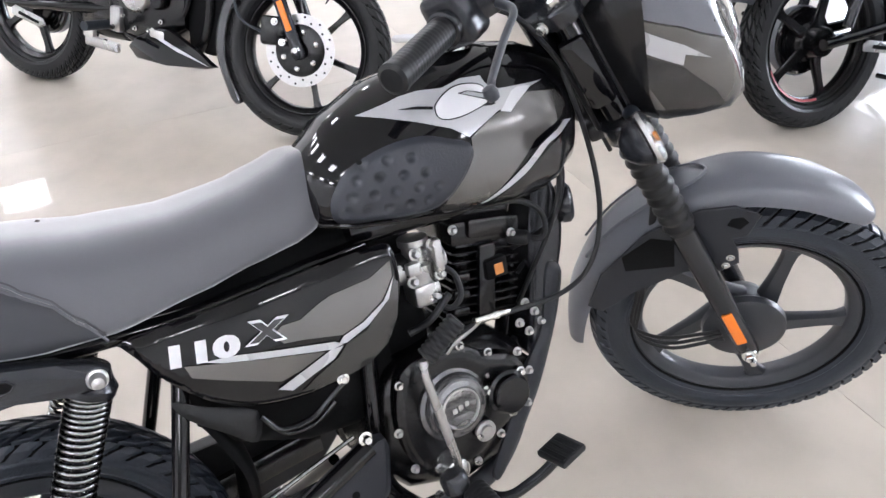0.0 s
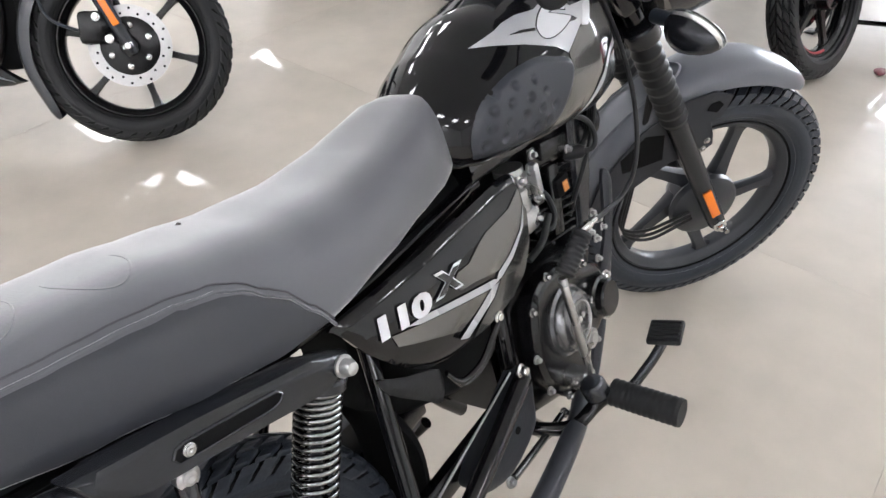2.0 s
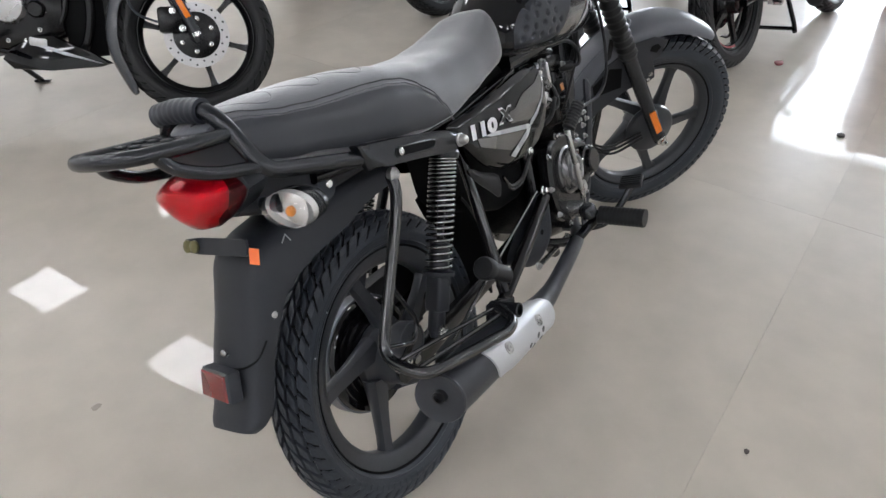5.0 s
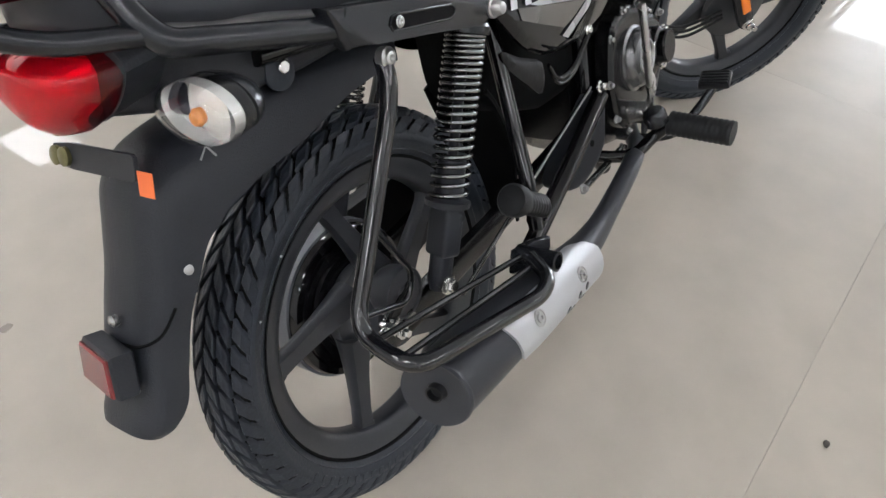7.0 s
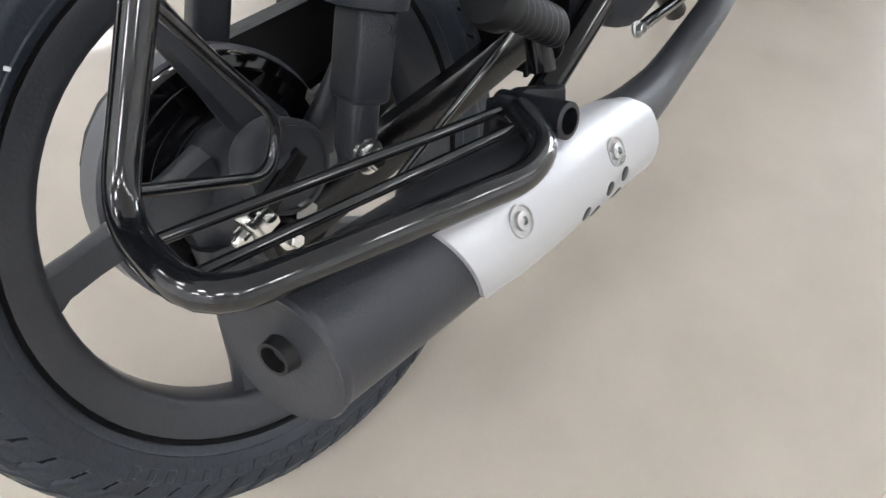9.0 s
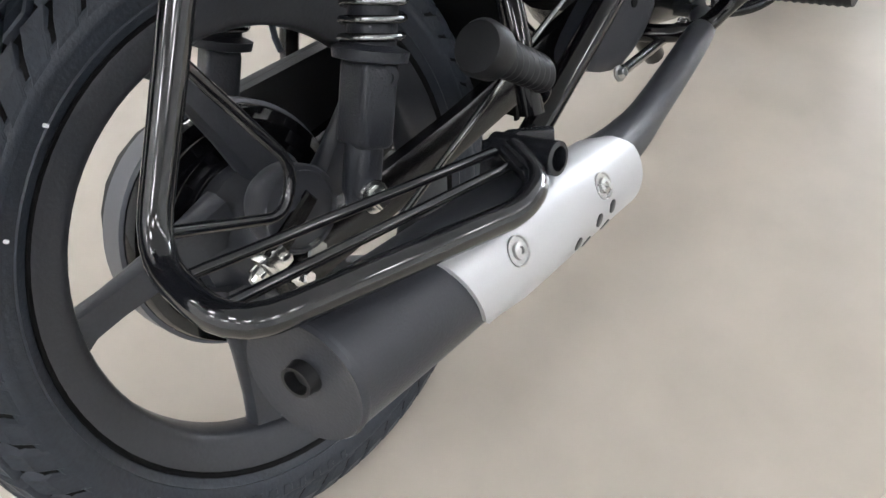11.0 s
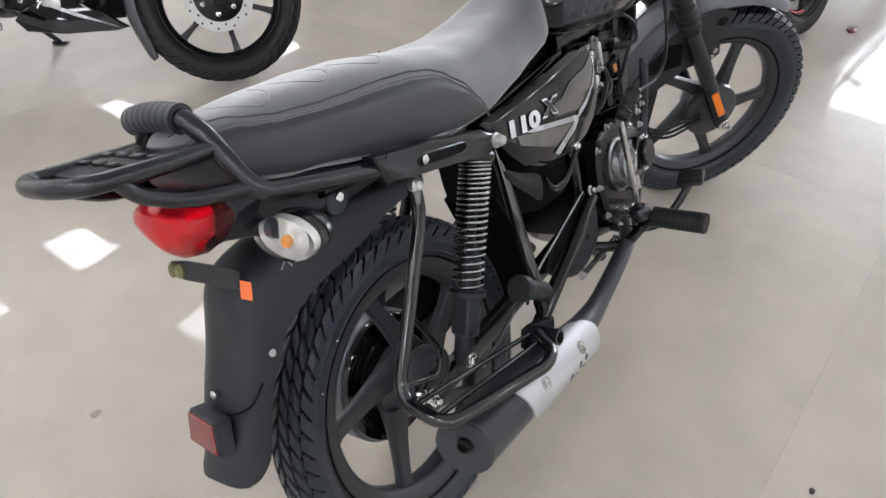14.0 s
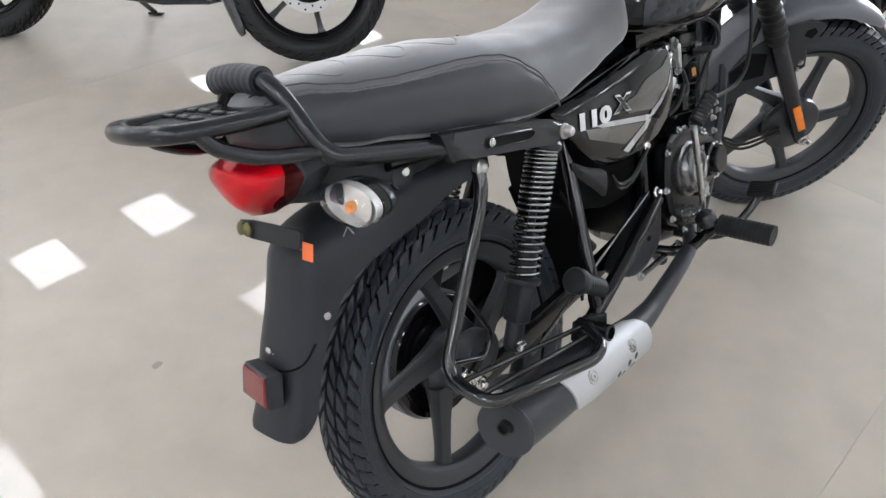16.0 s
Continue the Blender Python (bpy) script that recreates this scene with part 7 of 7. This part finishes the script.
    loft_x(bm, [(0.47, 0.08, -0.02, 0.16), (0.56, 0.12, -0.06, 0.21), (0.70, 0.125, -0.07, 0.21), (0.80, 0.08, 0.0, 0.15)], [0.47, 0.50, 0.56, 0.62, 0.70, 0.76, 0.80], box(4), 36)
    en = p_("engine", bm, M_CASE, "black engine with bright covers", 50)
    am = pose(0.735, 0, 0.20, 0, 12, 0)
    bm = bmesh.new()
    block(bm, (0, 0, 0.07), (0.09, 0.11, 0.15), am, 0.012)
    part("cylinder", bm, M_CASE, en, "black cylinder", 30)
    for k in range(9):
        bm = bmesh.new()
        block(bm, (0, 0, 0.008 + 0.0155 * k), (0.135, 0.155, 0.006), am, 0.002, 1)
        part("cooling_fin", bm, M_CASE, en, smooth=30)
    bm = bmesh.new()
    block(bm, (0, 0, 0.175), (0.13, 0.15, 0.05), am, 0.012)
    part("cylinder_head", bm, M_CASE, en, "black cylinder head", 30)
    bm = bmesh.new()
    lathe(bm, [(0.068, 0), (0.068, 0.012), (0.058, 0.026), (0.030, 0.030), (0.0001, 0.030)], axis_to((0.63, -0.118, 0.115), (0, -1, 0)), 36)
    part("clutch_cover", bm, M_ALU, en, "bright round engine cover")
    bm = bmesh.new()
    lathe(bm, [(0.030, 0), (0.030, 0.020), (0.024, 0.028), (0.0001, 0.028)], axis_to((0.73, -0.115, 0.10), (0, -1, 0)), 28)
    part("filter_cover", bm, M_CASE, en)
    for k in range(10):
        a = 2 * math.pi * k / 10
        bm = bmesh.new()
        bolt(bm, axis_to((0.645 + 0.105 * math.cos(a), -0.118, 0.09 + 0.105 * math.sin(a)), (0, -1, 0)), 0.0055, 0.012)
        part("case_bolt", bm, M_CHROME, en)
    bm = bmesh.new()
    lathe(bm, [(0.020, -0.04), (0.025, -0.03), (0.025, 0.03), (0.018, 0.05)], axis_to((0.63, -0.08, 0.34), (1, 0, 0.1)), 20)
    block(bm, (0.63, -0.09, 0.30), (0.045, 0.05, 0.04), bevel=0.008)
    part("carburettor", bm, M_ALU, en, "bright carburettor")
    bm = bmesh.new()
    loft_x(bm, [(0.30, 0.060, -0.055, 0.30), (0.40, 0.100, -0.075, 0.34), (0.52, 0.100, -0.075, 0.36)], [0.30, 0.33, 0.37, 0.42, 0.47, 0.52], box(5), 28)
    p_("battery_box", bm, M_CASE, "black battery box and lower frame", 50)
    bm = bmesh.new()
    tube(bm, spline([(0.775, -0.045, 0.30), (0.86, -0.055, 0.24), (0.895, -0.055, 0.12), (0.870, -0.055, -0.02), (0.80, -0.055, -0.075), (0.66, -0.055, -0.085)], 6), 0.019, 12)
    p_("exhaust_header", bm, M_CASE, "black exhaust header pipe", 60)
    # added filler block in place of the dark parts ahead of the engine
    bm = bmesh.new()
    loft_x(bm, [(0.80, 0.055, -0.06, 0.34), (0.88, 0.060, -0.075, 0.36), (0.94, 0.045, -0.07, 0.38)], [0.80, 0.83, 0.86, 0.89, 0.92, 0.94], box(5), 24)
    p_("front_filler", bm, M_SHADE_BLACK, "matt black block added to fill the space ahead of the engine", 50)
    bm = bmesh.new()
    mm = Matrix(((1, 0, 0, 0), (0, 0, 1, -0.118), (0, 1, 0, 0), (0, 0, 0, 1)))
    plate(bm, [(0.585, -0.075), (0.61, -0.045), (0.70, 0.005), (0.77, 0.010), (0.90, -0.050), (0.975, -0.092), (0.93, -0.105), (0.76, -0.118), (0.62, -0.112)], 0.024, mm, 0.006)
    pan = p_("belly_guard", bm, M_GLOSS, "pointed black belly guard with a pale stripe")
    bm = bmesh.new()
    plate(bm, [(0.685, -0.018), (0.70, -0.012), (0.82, -0.052), (0.945, -0.093), (0.81, -0.062)], 0.027, mm, 0.001)
    part("guard_stripe", bm, M_SILVER, pan, "pale stripe")
    for s in (1, -1):
        bm = bmesh.new()
        tube(bm, bent([(-0.04, -0.095 * s, 0.0), (0.25, -0.09 * s, 0.02), (0.47, -0.08 * s, 0.04)], 0.05), 0.020, 10)
        p_("swing_arm", bm, M_GLOSS, "black swinging arm")
        lo, hi = Vector((0.04, -0.112 * s, 0.05)), Vector((0.18, -0.112 * s, 0.375))
        mm2 = axis_to(lo, hi - lo)
        L = (hi - lo).length
        bm = bmesh.new()
        lathe(bm, [(0.0001, 0), (0.018, 0.0), (0.018, L * 0.45), (0.008, L * 0.46), (0.008, L), (0.0001, L)], mm2, 20)
        sh = p_("shock_absorber", bm, M_SATIN, "black shock absorber")
        bm = bmesh.new()
        tube(bm, [mm2 @ Vector((0.027 * math.cos(k * 0.45), 0.027 * math.sin(k * 0.45), L * 0.3 + L * 0.62 * k / 150)) for k in range(151)], 0.0042, 6)
        part("coil_spring", bm, M_SPRING, sh, "steel coil spring", 70)
        bm = bmesh.new()
        tube(bm, bent([(0.93, -0.02 * s, 0.52), (0.84, -0.05 * s, 0.30), (0.80, -0.07 * s, 0.05), (0.62, -0.09 * s, -0.07), (0.48, -0.09 * s, 0.0), (0.50, -0.085 * s, 0.38)], 0.06), 0.014, 10)
        p_("frame_tube", bm, M_GLOSS, "black frame tube")
        bm = bmesh.new()
        tube(bm, [(0.55, -0.19 * s, 0.0), (0.55, -0.29 * s, -0.002)], 0.017, 14)
        peg = p_("footrest", bm, M_TYRE, "black rubber footrest")
        bm = bmesh.new()
        tube(bm, bent([(0.55, -0.20 * s, 0.0), (0.53, -0.14 * s, -0.02), (0.50, -0.10 * s, 0.0)], 0.03), 0.009, 8)
        part("footrest_arm", bm, M_GLOSS, peg)
    bm = bmesh.new()
    plate(bm, [(0.06, -0.030), (0.20, -0.062), (0.225, -0.050), (0.215, -0.028), (0.08, 0.004), (0.06, -0.008)], 0.006, Matrix(((1, 0, 0, 0), (0, 0, 1, -0.165), (0, 1, 0, 0), (0, 0, 0, 1))), 0.001)
    hang = p_("footrest_hanger", bm, M_ALU, "bright slotted footrest hanger")
    # slot is a black inlay coloured as its shade
    bm = bmesh.new()
    plate(bm, [(0.095, -0.026), (0.195, -0.050), (0.20, -0.040), (0.10, -0.014)], 0.0075, Matrix(((1, 0, 0, 0), (0, 0, 1, -0.165), (0, 1, 0, 0), (0, 0, 0, 1))), 0)
    part("hanger_slot", bm, M_SHADE_BLACK, hang)
    if disc:
        for q, size in (((0.46, -0.118, -0.055), (0.16, 0.022, 0.040)), ((0.40, -0.120, -0.020), (0.050, 0.024, 0.050)), ((0.72, -0.122, 0.035), (0.07, 0.02, 0.035)), ((0.53, -0.12, 0.05), (0.05, 0.03, 0.09))):
            bm = bmesh.new()
            block(bm, q, size, pose(0, 0, 0, 0, 4, 0), 0.010)
            part("engine_casting", bm, M_ALU, en, "bright cast engine parts")
    bm = bmesh.new()
    if disc:
        tube(bm, [(0.47, 0.09, -0.04), (0.50, 0.20, -0.12), (0.532, 0.315, -0.192)], 0.011, 10)
        block(bm, (0.535, 0.322, -0.196), (0.06, 0.04, 0.010), Matrix(), 0.003)
    else:
        tube(bm, [(0.47, 0.09, -0.04), (0.43, 0.15, -0.15), (0.40, 0.205, -0.262)], 0.011, 10)
        block(bm, (0.39, 0.212, -0.262), (0.06, 0.04, 0.010), Matrix.Rotation(radians(9), 4, "X") @ Matrix.Translation((0, -0.045, 0.0)), 0.003)
    p_("side_stand", bm, M_GLOSS, "black side stand")
    if disc:
        return bike
    bm = bmesh.new()
    tube(bm, bent([(0.50, -0.07, -0.06), (0.46, -0.12, -0.20), (0.43, -0.135, -0.235)], 0.03), 0.012, 10)
    tube(bm, [(0.44, -0.13, -0.22), (0.44, 0.10, -0.20)], 0.010, 10)
    p_("centre_stand", bm, M_GLOSS, "black centre stand folded down")
    return bike


def placed(x, y, heading, lean=17.0, lift=0.297):
    return pose(x, y, 0, 0, 0, heading) @ pose(0, 0, 0, -lean, 0, 0) @ Matrix.Translation((0, 0, lift))


showroom_bike(placed(0.245, 2.620, -53.5), -radians(14.6), "dark grey motorcycle with bright front disc and orange reflectors", "parked motorcycles", True, False, 1.2615)
ROW = showroom_bike(placed(2.60, 0.74, -8), 0.0, "black motorcycle with chunky tyres parked in a row", "parked motorcycles", False, True)
for x, y, h in ((2.82, -0.02, -12), (2.66, 1.49, -10), (2.55, 2.27, -10)):
    copy_thing(ROW, placed(x, y, h))

# small things
bm = bmesh.new()
block(bm, (0, 0, 0), (0.42, 0.42, 0.80), pose(4.28, -0.78, 0.40, 0, 0, 12), 0.02)
part_ob = part("display_box", bm, material("red_display_board", (0.28, 0.012, 0.03), 0.4, vary=0.08), None, smooth=30)
tagged(part_ob, "dark red display box standing on the floor", "box")
M_LITTER = material("dark_litter", (0.06, 0.05, 0.045), 0.8, vary=0.3)


def crumb(name, x, y, r, mat, label, flat=0.35):
    bm = bmesh.new()
    bmesh.ops.create_icosphere(bm, subdivisions=2, radius=r)
    for v in bm.verts:
        k = 1 + 0.45 * noise.noise(v.co * (2.2 / r) + Vector((x * 9, y * 7, 0)))
        v.co = Vector((v.co.x * k * 1.5, v.co.y * k, v.co.z * k * flat))
    low = min(v.co.z for v in bm.verts)
    ob = part(name, bm, mat, None, smooth=60)
    ob.location = (x, y, -low)
    return tagged(ob, label, "litter")


crumb("floor_debris", 2.305, -0.594, 0.016, M_LITTER, "small dark crumb of dirt on the tiles")
crumb("floor_debris", 0.432, -0.665, 0.006, M_LITTER, "tiny dark crumb of dirt on the tiles")
crumb("floor_debris", -0.265, 0.640, 0.008, material("faint_smudge", (0.30, 0.27, 0.23), 0.7), "faint smudge of dirt on the tiles", 0.1)
crumb("red_scrap", 3.00, -0.212, 0.024, material("red_scrap_plastic", (0.15, 0.022, 0.028), 0.5), "small dark red scrap lying on the tiles", 0.22)
bm = bmesh.new()
bmesh.ops.create_icosphere(bm, subdivisions=1, radius=0.004)
part("seat_speck", bm, M_LITTER, seat).location = (0.171, 0.012, 0.5345)


lay_tiles()
